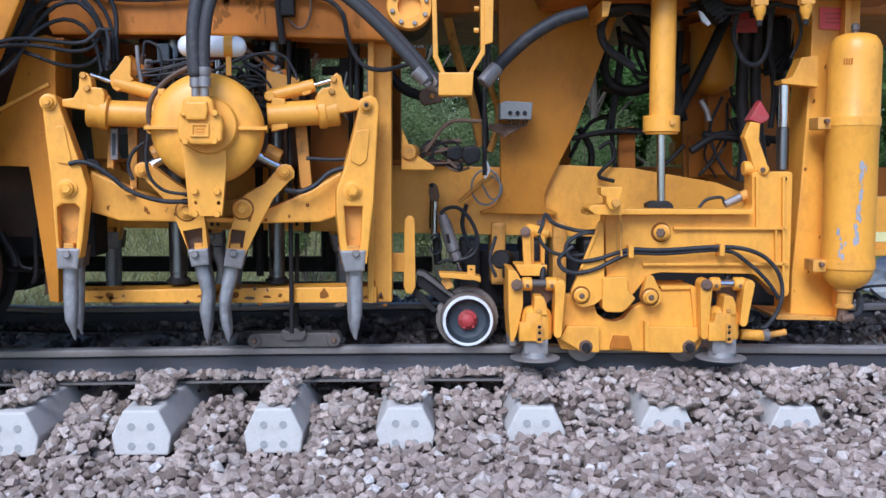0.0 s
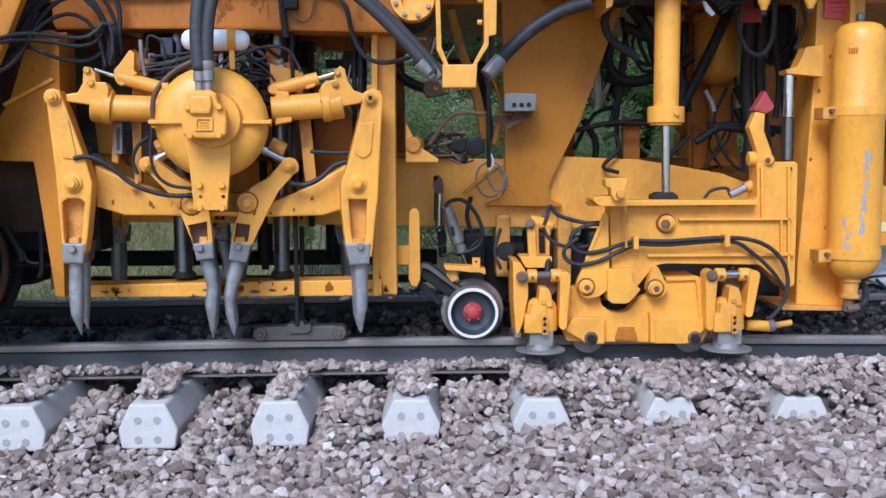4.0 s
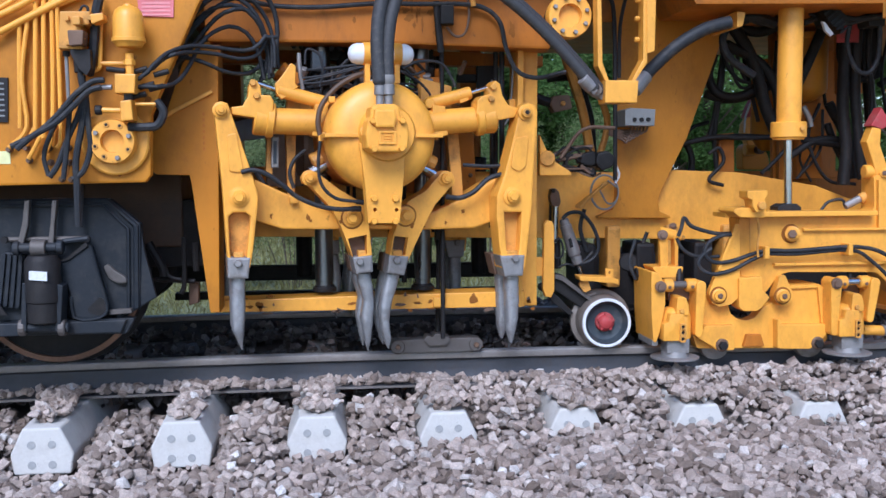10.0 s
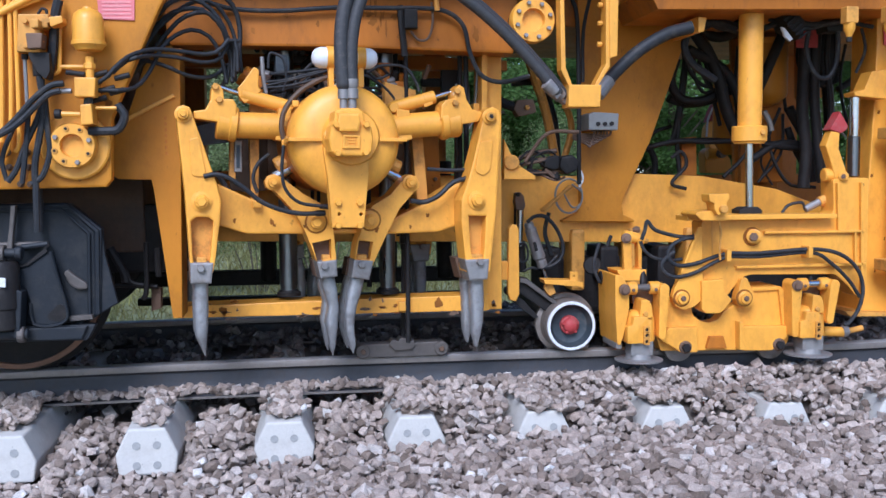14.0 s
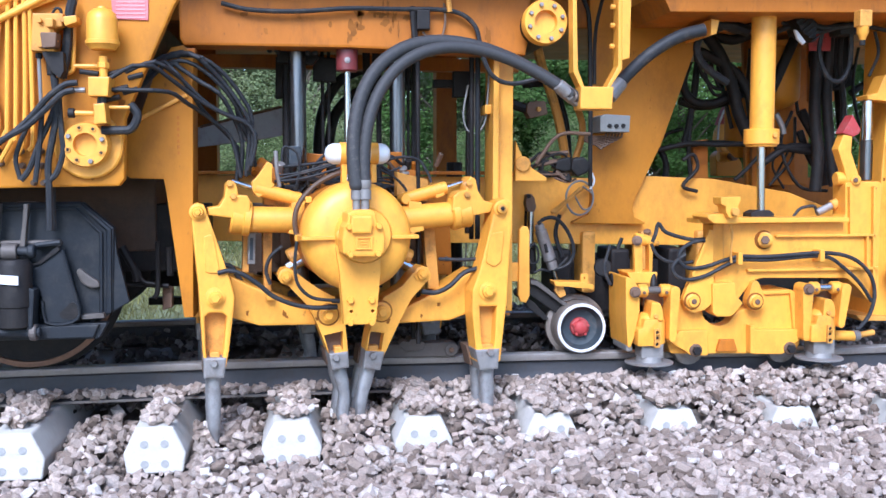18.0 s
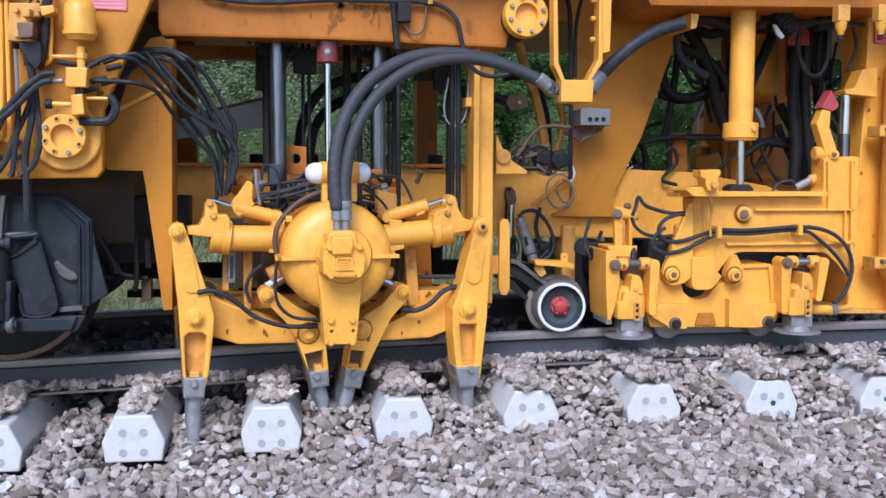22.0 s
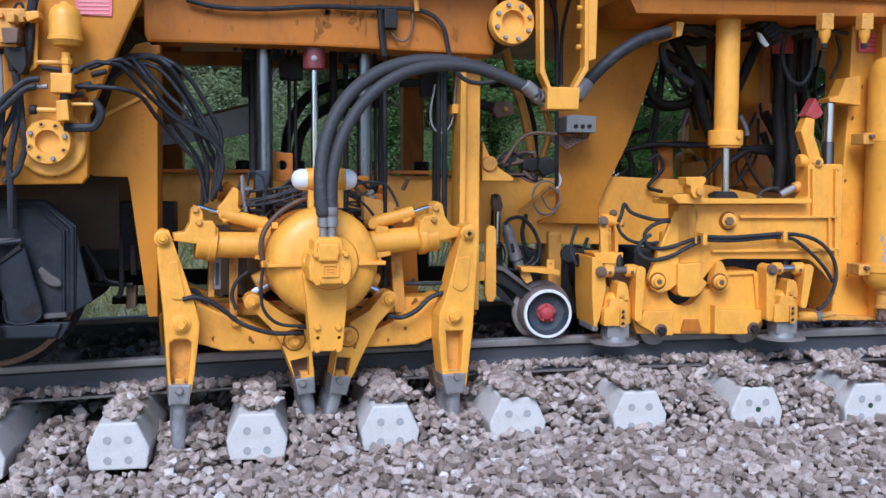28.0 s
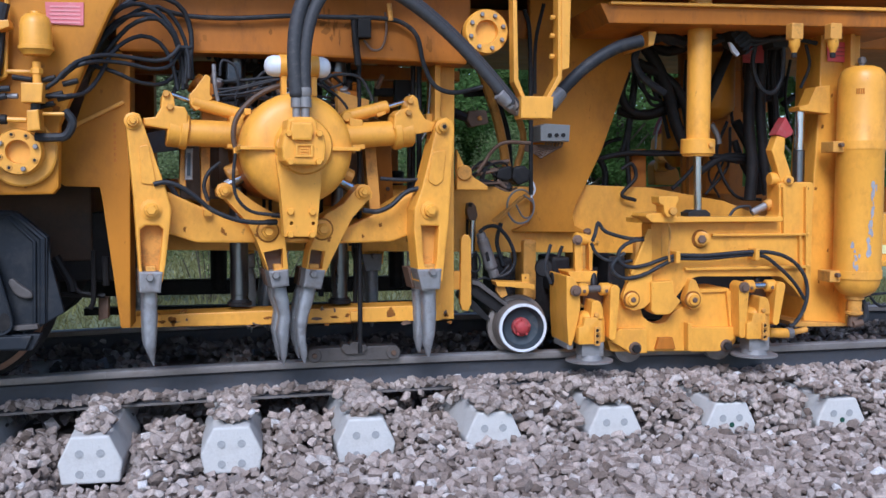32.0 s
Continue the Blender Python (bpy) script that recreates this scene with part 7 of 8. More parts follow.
        part("hose_elbow", tube([(x + 0.05, -0.12, 0.27), (x + 0.04, -0.12, 0.35), (x + 0.05, -0.09, 0.42)], 0.016, 10), BLACK, u, smooth=True)
    # cheek and links of the clamp beside the trolley
    ch = part("clamp_cheek", plate(rounded([(3.457, 0.412), (3.497, 0.402), (3.529, 0.345), (3.533, 0.24), (3.505, 0.1), (3.487, 0.05), (3.472, 0.056), (3.461, 0.2)], 0.01), -0.22, 0.07, 0.006), YELLOW, u)
    part("cheek_toe", box(3.468, -0.21, 0.03, 3.5, 0.02, 0.062, 0.008), STEEL, ch)
    part("cheek_bush", rod((3.47, 0.02, 0.372), (3.45, 0.02, 0.372), 0.035, 16), BLACK, ch)
    part("link_base", plate(rounded([(3.5, 0.422), (3.662, 0.422), (3.655, 0.366), (3.53, 0.366)], 0.008), -0.11, 0.06, 0.006), YELLOW, u)
    part("link", plate(strap((3.557, 0.585), (3.566, 0.41), 0.021, 0.02), -0.1, -0.065, 0.006), YELLOW, u)
    part("slotted_link", plate(strap((3.618, 0.572), (3.622, 0.4), 0.038, 0.033), -0.05, 0.01, 0.007, [strap((3.617, 0.562), (3.621, 0.41), 0.018, 0.018, 6)]), YELLOW, u)
    part("link_pin", lathe([(0, 0.026), (0.5, 0.026), (0.55, 0.015), (1, 0.015)], (3.552, -0.1, 0.585), (3.549, -0.128, 0.586), 14), RUST, u, smooth=True)
    hd = part("link_head", rod((3.56, -0.03, 0.592), (3.632, -0.02, 0.578), 0.031, 18, 0.2), YELLOW, u, smooth=True)
    part("head_boss", rod((3.632, -0.03, 0.578), (3.678, -0.03, 0.566), 0.024, 14, 0.25), YELLOW, hd, smooth=True)
    part("head_bolt", rod((3.672, -0.03, 0.567), (3.694, -0.03, 0.561), 0.013, 8), WORN, hd)
    part("head_fitting", rod((3.64, -0.01, 0.612), (3.634, -0.02, 0.632), 0.02, 12), RUST, hd)
    part("spacer", rod((4.63, -0.12, 0.074), (4.755, -0.12, 0.066), 0.027, 16), YELLOW, u, smooth=True)
    part("spacer_end", rod((4.749, -0.12, 0.066), (4.86, -0.12, 0.085), 0.016, 12), WORN, u)
    part("spacer_collar", rod((4.742, -0.12, 0.069), (4.775, -0.12, 0.071), 0.031, 14), STEEL, u)
    # red-tipped lever
    lv = part("lever", plate([(4.616, 1.054), (4.645, 1.129), (4.694, 1.123), (4.691, 1.037), (4.73, 0.936), (4.745, 0.883), (4.674, 0.882), (4.652, 0.954)], -0.14, -0.07, 0.008), YELLOW, u)
    part("lever_tip", plate([(4.635, 1.137), (4.69, 1.23), (4.738, 1.154), (4.726, 1.133), (4.697, 1.118)], -0.145, -0.065, 0.006), RED, lv, "red painted tip")
    part("lever_boss", rod((4.626, -0.1, 0.9), (4.73, -0.1, 0.901), 0.036, 16), YELLOW, lv)
    part("lever_pin", rod((4.72, -0.14, 0.894), (4.705, -0.165, 0.894), 0.026, 18), YELLOW, lv)
    part("pin_bolt", rod((4.705, -0.165, 0.894), (4.699, -0.175, 0.894), 0.013, 6), RUST, lv)
    part("plug", rod((4.819, -0.15, 0.85), (4.81, -0.165, 0.85), 0.011, 12), BLACK, b)
    # ram rod, yoke and small cylinder
    part("ram_rod", rod((4.229, -0.08, 0.702), (4.217, -0.08, 1.21), 0.021, 18, 0.05), CHROME, u, "chrome ram rod", True)
    part("ram_yoke", plate([(4.152, 0.723), (4.183, 0.738), (4.256, 0.738), (4.279, 0.72), (4.28, 0.684), (4.153, 0.684)], -0.13, -0.03, 0.006), BLACK, u)
    s = part("small_cylinder", rod((4.556, -0.05, 0.719), (4.646, -0.05, 0.762), 0.02, 14), STEEL, u)
    part("cylinder_eye", rod((4.636, -0.05, 0.756), (4.698, -0.05, 0.783), 0.028, 14), WORN, s)
    part("flange_corner", plate(rounded([(3.817, 0.712), (3.83, 0.728), (3.978, 0.734), (3.992, 0.696), (3.979, 0.68), (3.852, 0.683)], 0.008), -0.36, -0.16, 0.005), YELLOW, b)
    ct = part("catch_block", plate(rounded([(3.869, 0.813), (3.97, 0.816), (3.976, 0.794), (3.96, 0.773), (3.963, 0.726), (3.948, 0.71), (3.916, 0.71), (3.899, 0.736), (3.896, 0.768), (3.872, 0.778)], 0.006), -0.4, -0.3, 0.006), YELLOW, u)
    part("catch_pin", rod((3.939, -0.39, 0.741), (3.939, -0.425, 0.741), 0.02, 14), WORN, ct)
    part("chain", tube([(3.982, -0.23, 0.711), (4.006, -0.23, 0.625), (4.002, -0.23, 0.538), (4.006, -0.23, 0.475)], 0.006, 6), WORN, u)
    # hose loops with clips
    for pts, r in (([(4.058, -0.21, 0.508), (4.225, -0.21, 0.504), (4.507, -0.21, 0.52), (4.668, -0.21, 0.492), (4.767, -0.21, 0.414), (4.803, -0.21, 0.309), (4.782, -0.21, 0.204), (4.729, -0.21, 0.13), (4.7, -0.21, 0.122)], 0.0105), ([(4.063, -0.2, 0.49), (4.23, -0.2, 0.486), (4.513, -0.2, 0.502), (4.627, -0.2, 0.444), (4.727, -0.2, 0.354), (4.792, -0.2, 0.263)], 0.01), ([(4.062, -0.2, 0.507), (3.983, -0.2, 0.487), (3.885, -0.2, 0.456), (3.8, -0.2, 0.448), (3.751, -0.2, 0.475), (3.741, -0.2, 0.521), (3.773, -0.2, 0.561), (3.828, -0.2, 0.584), (3.876, -0.2, 0.589)], 0.0105), ([(3.893, -0.16, 0.593), (3.828, -0.16, 0.591), (3.746, -0.16, 0.608), (3.678, -0.16, 0.634), (3.644, -0.16, 0.675), (3.63, -0.16, 0.623), (3.613, -0.16, 0.58)], 0.01),
                   ([(4.056, -0.2, 0.49), (3.977, -0.2, 0.455), (3.886, -0.2, 0.41), (3.795, -0.2, 0.39), (3.734, -0.2, 0.405), (3.706, -0.2, 0.446), (3.727, -0.2, 0.486), (3.774, -0.2, 0.521)], 0.0105), ([(3.611, -0.15, 0.571), (3.636, -0.15, 0.521), (3.691, -0.15, 0.483), (3.774, -0.15, 0.471), (3.835, -0.15, 0.476)], 0.009), ([(4.426, -0.05, 0.701), (4.464, -0.05, 0.743), (4.538, -0.05, 0.755), (4.556, -0.05, 0.722)], 0.008), ([(3.404, -0.12, 0.564), (3.376, -0.12, 0.448), (3.407, -0.12, 0.361)], 0.009)):
        part("hose", tube(pts, r, 8, 4), RUBBER, u, smooth=True)
    for q in ((4.053, -0.22, 0.497), (4.496, -0.22, 0.506)):
        part("hose_clip", box(q[0] - 0.012, -0.235, q[2] - 0.03, q[0] + 0.012, -0.15, q[2] + 0.03, 0.004), YELLOW, u)
    return u


# ---- right end of the machine: ram, column, air tank, pots ----
def build_right_end():
    m = MACHINE
    (x, z0), (_, z1) = (4.222, 1.818), (4.233, 1.102)
    ram = part("lifting_ram", lathe([(0, 0.062), (0.9, 0.062), (1, 0.06)], (x, -0.08, z0 + 0.15), (x, -0.08, z1 + 0.03), 30), YELLOW, m, "yellow hydraulic lifting ram", True)
    part("ram_collar", lathe([(0, 0.085), (0.05, 0.09), (0.85, 0.09), (0.9, 0.08), (1, 0.078)], (x, -0.08, z1 + 0.055), (x, -0.08, z1 - 0.035), 32), YELLOW, ram, smooth=True)
    part("collar_bolt", rod((x + 0.03, -0.165, z1 + 0.02), (x + 0.03, -0.18, z1 + 0.02), 0.014, 8), WORN, ram)
    col = part("column", plate([(5.006, 1.856), (5.248, 1.858), (5.25, 1.59), (5.167, 1.578), (5.178, 0.135), (4.943, 0.129), (4.946, 0.373), (4.975, 0.809), (5.0, 1.3), (5.003, 1.42)], 0.05, 0.3, 0.008), YELLOW, m)
    part("column_flange", plate([(5.14, 1.854), (5.168, 1.854), (5.187, 0.135), (5.158, 0.135)], -0.02, 0.3, 0.004), YELLOW, col)
    part("column_foot", plate([(4.813, 0.163), (5.171, 0.142), (5.172, 0.125), (4.85, 0.131)], -0.02, 0.3, 0.004), WORN, col)
    part("bracket", plate([(4.821, 1.338), (4.878, 1.353), (4.92, 1.448), (5.004, 1.459), (5.008, 1.347), (5.009, 1.303), (4.827, 1.319)], -0.05, 0.06, 0.005), YELLOW, m)
    part("strut_rod", rod((4.856, 0, 1.319), (4.858, 0, 0.89), 0.028, 18), CHROME, m, "dull chrome strut", True)
    part("strut_sleeve", rod((4.857, 0, 1.108), (4.858, 0, 0.89), 0.032, 18), DARK_CHROME, m, smooth=True)
    (x, z0), (_, z1) = (5.165, 1.559), (5.188, 0.395)
    r = 0.125
    h = z0 - z1
    t = part("air_tank", lathe([(-0.085, 0.0), (-0.083, r * 0.3), (-0.07, r * 0.58), (-0.05, r * 0.8), (-0.025, r * 0.93), (0, r * 0.99), (0.02, r), (0.6, r), (0.605, r * 1.02), (0.64, r * 1.02), (0.645, r), (0.91, r), (0.945, r * 0.97), (0.97, r * 0.88), (0.988, r * 0.74), (0.998, r * 0.5), (1.0, 0)], (x, -0.1, z1), (x, -0.1, z0), 40), YELLOW, m, "upright yellow air tank with chipped paint", True)
    for z in ((5.097, 1.131), (5.096, 0.428)):
        part("tank_band", lathe([(0, r * 1.05), (1, r * 1.05)], (x, -0.1, z[1] - 0.022), (x, -0.1, z[1] + 0.022), 36), YELLOW, t, smooth=True)
        part("band_lug", box(x - r * 1.5, -0.14, z[1] - 0.04, x - r * 0.98, -0.02, z[1] + 0.02, 0.006), WORN, t)
        part("band_bolt", rod((x - r * 1.2, -0.17, z[1]), (x - r * 1.2, -0.13, z[1]), 0.012, 8), RUST, t)
    part("outlet", lathe([(0, 0.03), (0.1, 0.046), (0.2, 0.046), (0.22, 0.037), (0.75, 0.04), (0.78, 0.05), (1, 0.05)], (x - 0.008, -0.1, z1 - 0.2), (x - 0.008, -0.1, z1 - 0.08), 18), WORN, t, "rust-flecked outlet stub", True)
    part("drain_cock", joined(rod((x - 0.02, -0.1, z1 - 0.26), (x - 0.012, -0.1, z1 - 0.19), 0.026, 12), rod((x - 0.03, -0.12, z1 - 0.245), (x + 0.03, -0.12, z1 - 0.235), 0.02, 10)), RUST, t)
    part("drain_hose", tube([(x + 0.02, -0.1, z1 - 0.235), (x + 0.075, -0.08, z1 - 0.22), (x + 0.09, -0.05, z1 - 0.15), (x + 0.06, -0.03, z1 - 0.1)], 0.017, 8), RUBBER, t, smooth=True)
    part("tank_stub", lathe([(0, 0.016), (0.4, 0.016), (0.45, 0.022), (0.8, 0.022), (1, 0.012)], (x - 0.005, -0.1, z0 - 0.01), (x - 0.005, -0.1, z0 + 0.05), 8), SHOE_STEEL, t)
    for i in range(4):
        a0 = -2.35 + 0.09 * i
        part("stencil_bar", plate([(x + r * math.cos(a0) - 0.005, z0 - 0.16), (x + r * math.cos(a0) + 0.005, z0 - 0.16), (x + r * math.cos(a0) + 0.005, z0 - 0.13), (x + r * math.cos(a0) - 0.005, z0 - 0.13)], -0.1 + (r + 0.0015) * math.sin(a0), -0.1 + (r - 0.004) * math.sin(a0), 0), ORANGE, t)
    rng = random.Random(3)
    for i in range(46):
        up = rng.random()
        at, hz = -1.72 + 0.2 * up + rng.gauss(0, 0.045), z1 + h * (0.12 + 0.34 * up)
        if i % 6 == 0:
            at, hz = -2.2 + rng.gauss(0, 0.1), z1 + h * rng.uniform(0.04, 0.17)
        w, tall = rng.uniform(0.003, 0.011), rng.uniform(0.006, 0.026)
        bm = bmesh.new()
        rim = [(at + w / r * math.cos(q) * rng.uniform(0.6, 1.2), hz + tall * math.sin(q) * rng.uniform(0.6, 1.2)) for q in (k * math.tau / 9 for k in range(9))]
        for lift in (0.0015, -0.002):
            rim3 = [bm.verts.new((x + (r + lift) * math.cos(q), -0.1 + (r + lift) * math.sin(q), zz)) for q, zz in rim]
            bm.faces.new(rim3)
        part("paint_chip", bm, CHIP, t)
    part("tank_line", tube([(5.229, -0.05, 0.283), (5.294, -0.05, 0.304), (5.409, -0.05, 0.312)], 0.008, 6), RUBBER, m)
    part("rear_line", tube([(5.355, 0.05, 0.279), (5.416, 0.05, 0.226), (5.475, 0.05, 0.226)], 0.008, 6), RUBBER, m)
    # the next bay, past the tank
    nb = part("end_beam", box(5.399, 0.35, 0.458, 7.4, 0.55, 0.744, 0.008), YELLOW, m)
    part("beam_lip", box(5.399, 0.3, 0.428, 7.4, 0.36, 0.462, 0.005), YELLOW, nb)
    part("reflective_strip", box(5.399, 0.345, 0.501, 7.3, 0.3495, 0.554, 0), REFLECTOR, nb, "pale yellow reflective strip")
    # signs
    for o, y in (([(5.034, 1.708), (5.189, 1.703), (5.187, 1.594), (5.038, 1.599)], 0.035), ([(4.695, 1.727), (4.831, 1.728), (4.828, 1.621), (4.698, 1.62)], 0.35)):
        s = part("red_sign", plate(o, y, y + 0.006, 0.001), SIGN if y < 0.1 else RED, m, "red sign with worn lettering")
        (ax, az), (bx, _) = o[0], o[1]
        for i in range(3):
            part("text_bar", box(ax + 0.03 + 0.006 * (i % 2), y - 0.002, az - 0.036 - 0.022 * i, bx - 0.03 - 0.01 * i, y - 0.0005, az - 0.032 - 0.022 * i, 0), MAROON, s)
    # yellow taps under the roof
    for c in [(4.596, -0.37, 1.676), (4.811, -0.37, 1.682)]:
        k = part("tap_body", box(c[0] - 0.032, -0.4, c[2] - 0.03, c[0] + 0.032, -0.34, c[2] + 0.05, 0.006), WORN, m)
        part("tap", lathe([(0, 0.012), (0.3, 0.02), (0.5, 0.028), (1, 0.03)], (c[0], -0.37, c[2] - 0.1), (c[0], -0.37, c[2] - 0.02), 14), YELLOW, k, smooth=True)
        part("tap_knob", rod((c[0], -0.37, c[2] - 0.12), (c[0], -0.37, c[2] - 0.09), 0.014, 10), BLACK, k)
    # orange pots and far uprights
    for (x, z), y, r, hh in (((4.693, 1.5), 0.7, 0.125, 0.21), ((4.64, 1.3), 1.1, 0.1, 0.3)):
        part("pot", lathe([(0, 0.03), (0.05, r * 0.6), (0.14, r * 0.95), (0.2, r), (0.9, r), (0.92, r * 1.08), (1, r * 1.08)], (x, y, z - hh * 0.9), (x, y, z + hh), 28), DIM_YELLOW, m, smooth=True)
    for o, y in (([(4.691, 1.649), (4.802, 1.652), (4.846, 0.856), (4.678, 0.855)], 0.75), ([(4.163, 1.124), (4.258, 1.132), (4.265, 0.853), (4.168, 0.853)], 0.7), ([(4.973, 1.785), (5.141, 1.79), (5.155, 1.379), (4.986, 1.375)], 0.85), ([(4.719, 1.119), (4.834, 1.103), (4.861, 0.818), (4.728, 0.818)], 0.85)):
        part("rear_bracket", plate(o, y, y + 0.06, 0.006), ORANGE, m)
    lv = part("rear_lever", plate([(4.729, 1.28), (4.696, 1.225), (4.69, 1.162), (4.735, 1.064), (4.796, 1.071), (4.751, 1.163), (4.753, 1.226), (4.781, 1.28)], 1.58, 1.66, 0.008), YELLOW, m)
    part("rear_lever_tip", plate([(4.706, 1.265), (4.735, 1.351), (4.767, 1.406), (4.804, 1.334), (4.802, 1.284)], 1.57, 1.67, 0.006), RED, lv, "red painted tip")
    part("lever_edge", plate([(4.767, 1.409), (4.727, 1.36), (4.693, 1.279), (4.686, 1.162), (4.696, 1.162), (4.702, 1.27), (4.735, 1.351)], 1.56, 1.572, 0.001), WHITE, lv, "thin white edge along the lever")
    part("lever_bracket", plate(rounded([(4.728, 0.91), (4.72, 1.056), (4.752, 1.088), (4.84, 1.094), (4.911, 1.012), (4.927, 0.91)], 0.02), 1.66, 1.78, 0.008), DIM_YELLOW, m)
    part("lever_boss", rod((4.71, 1.6, 1.045), (4.787, 1.6, 1.046), 0.04, 18), YELLOW, lv, smooth=True)
    part("lever_pin", rod((4.787, 1.56, 1.046), (4.787, 1.5, 1.046), 0.03, 16), RUST, lv)
    # dark hose nest behind the ram; black carries the shade among the hoses
    for pts, r, mat in (([(3.344, -0.3, 1.3), (3.408, -0.3, 1.388), (3.536, -0.3, 1.506), (3.679, -0.3, 1.591), (3.809, -0.3, 1.628)], 0.031, RUBBER), ([(4.135, 0.55, 1.629), (4.348, 0.55, 1.519), (4.459, 0.55, 1.324), (4.437, 0.55, 1.091)], 0.03, BLACK), ([(4.206, 0.6, 1.751), (4.347, 0.6, 1.706), (4.506, 0.6, 1.76)], 0.03, BLACK), ([(4.14, 0.65, 1.69), (4.162, 0.65, 1.492), (4.117, 0.65, 1.124), (4.141, 0.65, 0.855)], 0.014, BLACK),
                        ([(4.058, 0.65, 1.357), (4.183, 0.65, 1.326), (4.361, 0.65, 1.362), (4.539, 0.65, 1.466)], 0.028, BLACK), ([(4.047, 0.65, 1.09), (4.26, 0.65, 1.109), (4.476, 0.65, 1.101)], 0.016, BLACK), ([(4.54, 0.55, 0.992), (4.717, 0.55, 1.086), (5.009, 0.55, 1.056), (5.083, 0.55, 1.063)], 0.022, BLACK), ([(4.814, 0.55, 1.992), (4.731, 0.55, 1.759), (4.597, 0.55, 1.458), (4.462, 0.55, 1.191)], 0.03, BLACK),
                        ([(4.907, 0.55, 1.896), (4.837, 0.55, 1.63), (4.904, 0.55, 1.448), (5.032, 0.55, 1.467), (5.059, 0.55, 1.701), (4.946, 0.55, 1.831)], 0.012, BLACK), ([(4.838, 0.55, 1.796), (4.817, 0.55, 1.563), (4.923, 0.55, 1.431), (5.101, 0.55, 1.569)], 0.012, BLACK), ([(5.104, 0.53, 1.667), (5.074, 0.53, 1.466), (5.108, 0.53, 1.266), (5.18, 0.53, 1.097)], 0.009, BLACK),
                        ([(5.205, 0.55, 1.739), (5.195, 0.55, 1.504), (5.071, 0.55, 1.401)], 0.02, BLACK), ([(4.71, 0.55, 1.294), (4.644, 0.55, 1.093), (4.76, 0.55, 0.858), (4.944, 0.55, 0.824)], 0.01, BLACK), ([(4.604, 0.6, 0.857), (4.745, 0.6, 1.028), (4.755, 0.6, 1.264)], 0.009, BLACK), ([(4.294, 0.6, 1.754), (4.192, 0.6, 1.554), (4.25, 0.6, 1.39), (4.372, 0.6, 1.426)], 0.01, BLACK), ([(4.263, 0.65, 1.693), (4.304, 0.65, 1.494), (4.383, 0.65, 1.194)], 0.012, BLACK),
                        ([(4.764, 0.55, 1.295), (4.88, 0.55, 1.095), (4.924, 0.55, 0.858)], 0.03, BLACK), ([(4.005, 0.45, 1.004), (4.066, 0.45, 1.036), (4.092, 0.45, 0.955), (4.008, 0.45, 0.858), (4.095, 0.45, 0.825)], 0.011, BLACK), ([(5.018, 0.55, 1.833), (5.165, 0.55, 1.822), (5.426, 0.55, 1.779)], 0.016, BLACK), ([(4.682, 0.6, 1.864), (4.938, 0.6, 1.822), (5.156, 0.6, 1.879)], 0.02, BLACK), ([(3.942, 0.75, 1.126), (4.016, 0.75, 0.99), (4.001, 0.75, 0.819)], 0.02, BLACK),
                        ([(3.891, 0.75, 0.955), (3.943, 0.75, 1.058), (4.013, 0.75, 1.16), (4.119, 0.75, 1.196)], 0.012, BLACK), ([(4.364, 0.55, 0.89), (4.44, 0.55, 0.957), (4.503, 0.55, 1.025)], 0.012, BLACK), ([(4.561, 0.45, 1.27), (4.597, 0.45, 1.205), (4.61, 0.45, 1.156)], 0.016, STEEL), ([(4.497, 0.65, 1.666), (4.486, 0.65, 1.365), (4.528, 0.65, 1.163)], 0.02, BLACK)):
        part("hose", tube(pts, r, 10, 5), mat, m, smooth=True)
    for pts, r in (([(4.776, 0.4, 1.789), (4.775, 0.4, 1.566), (4.771, 0.4, 1.278), (4.798, 0.4, 1.036), (4.786, 0.4, 0.825)], 0.034), ([(4.851, 0.4, 1.821), (4.843, 0.4, 1.599), (4.842, 0.4, 1.342), (4.87, 0.4, 1.084), (4.903, 0.4, 0.856)], 0.03), ([(4.927, 0.4, 1.822), (4.913, 0.4, 1.567), (4.947, 0.4, 1.31), (4.932, 0.4, 1.116)], 0.016)):
        part("hose", tube(pts, r, 10, 5), BLACK, m, smooth=True)
    for a, b, r in (((3.024, -0.55, 1.322), (3.097, -0.52, 1.271), 0.033), ((3.009, -0.57, 1.33), (3.059, -0.56, 1.286), 0.03)):
        fe = part("hose_ferrule", rod(a, b, r, 18), STEEL, m, smooth=True)
        part("ferrule_nut", rod(Vector(b) * 1.0, Vector(b) + (Vector(b) - Vector(a)) * 0.35, r * 0.85, 6), STEEL, fe)
    part("hose_ferrule", rod((3.323, -0.33, 1.292), (3.391, -0.31, 1.371), 0.036, 16), STEEL, m)
    part("lamp_body", plate([(4.407, 1.734), (4.487, 1.751), (4.537, 1.708), (4.524, 1.618), (4.441, 1.67)], -0.05, 0.1, 0.01), BLACK, m)
    for k in range(6):
        p = Vector((4.45, 1.735)).lerp(Vector((4.535, 1.64)), k / 5)
        part("cooling_fin", plate(strap(p - Vector((0.035, 0.026)), p + Vector((0.012, 0.01)), 0.004, 0.004, 4), -0.062, -0.045, 0.001), RUBBER, m)
    part("lamp_glass", plate([(4.394, 1.672), (4.413, 1.666), (4.46, 1.609), (4.444, 1.597), (4.415, 1.62)], -0.07, -0.05, 0.003), WHITE, m)
    part("hose_saddle", plate([(3.906, 1.704), (3.952, 1.7), (3.938, 1.631), (3.908, 1.624)], -0.15, 0.2, 0.005), YELLOW, m)
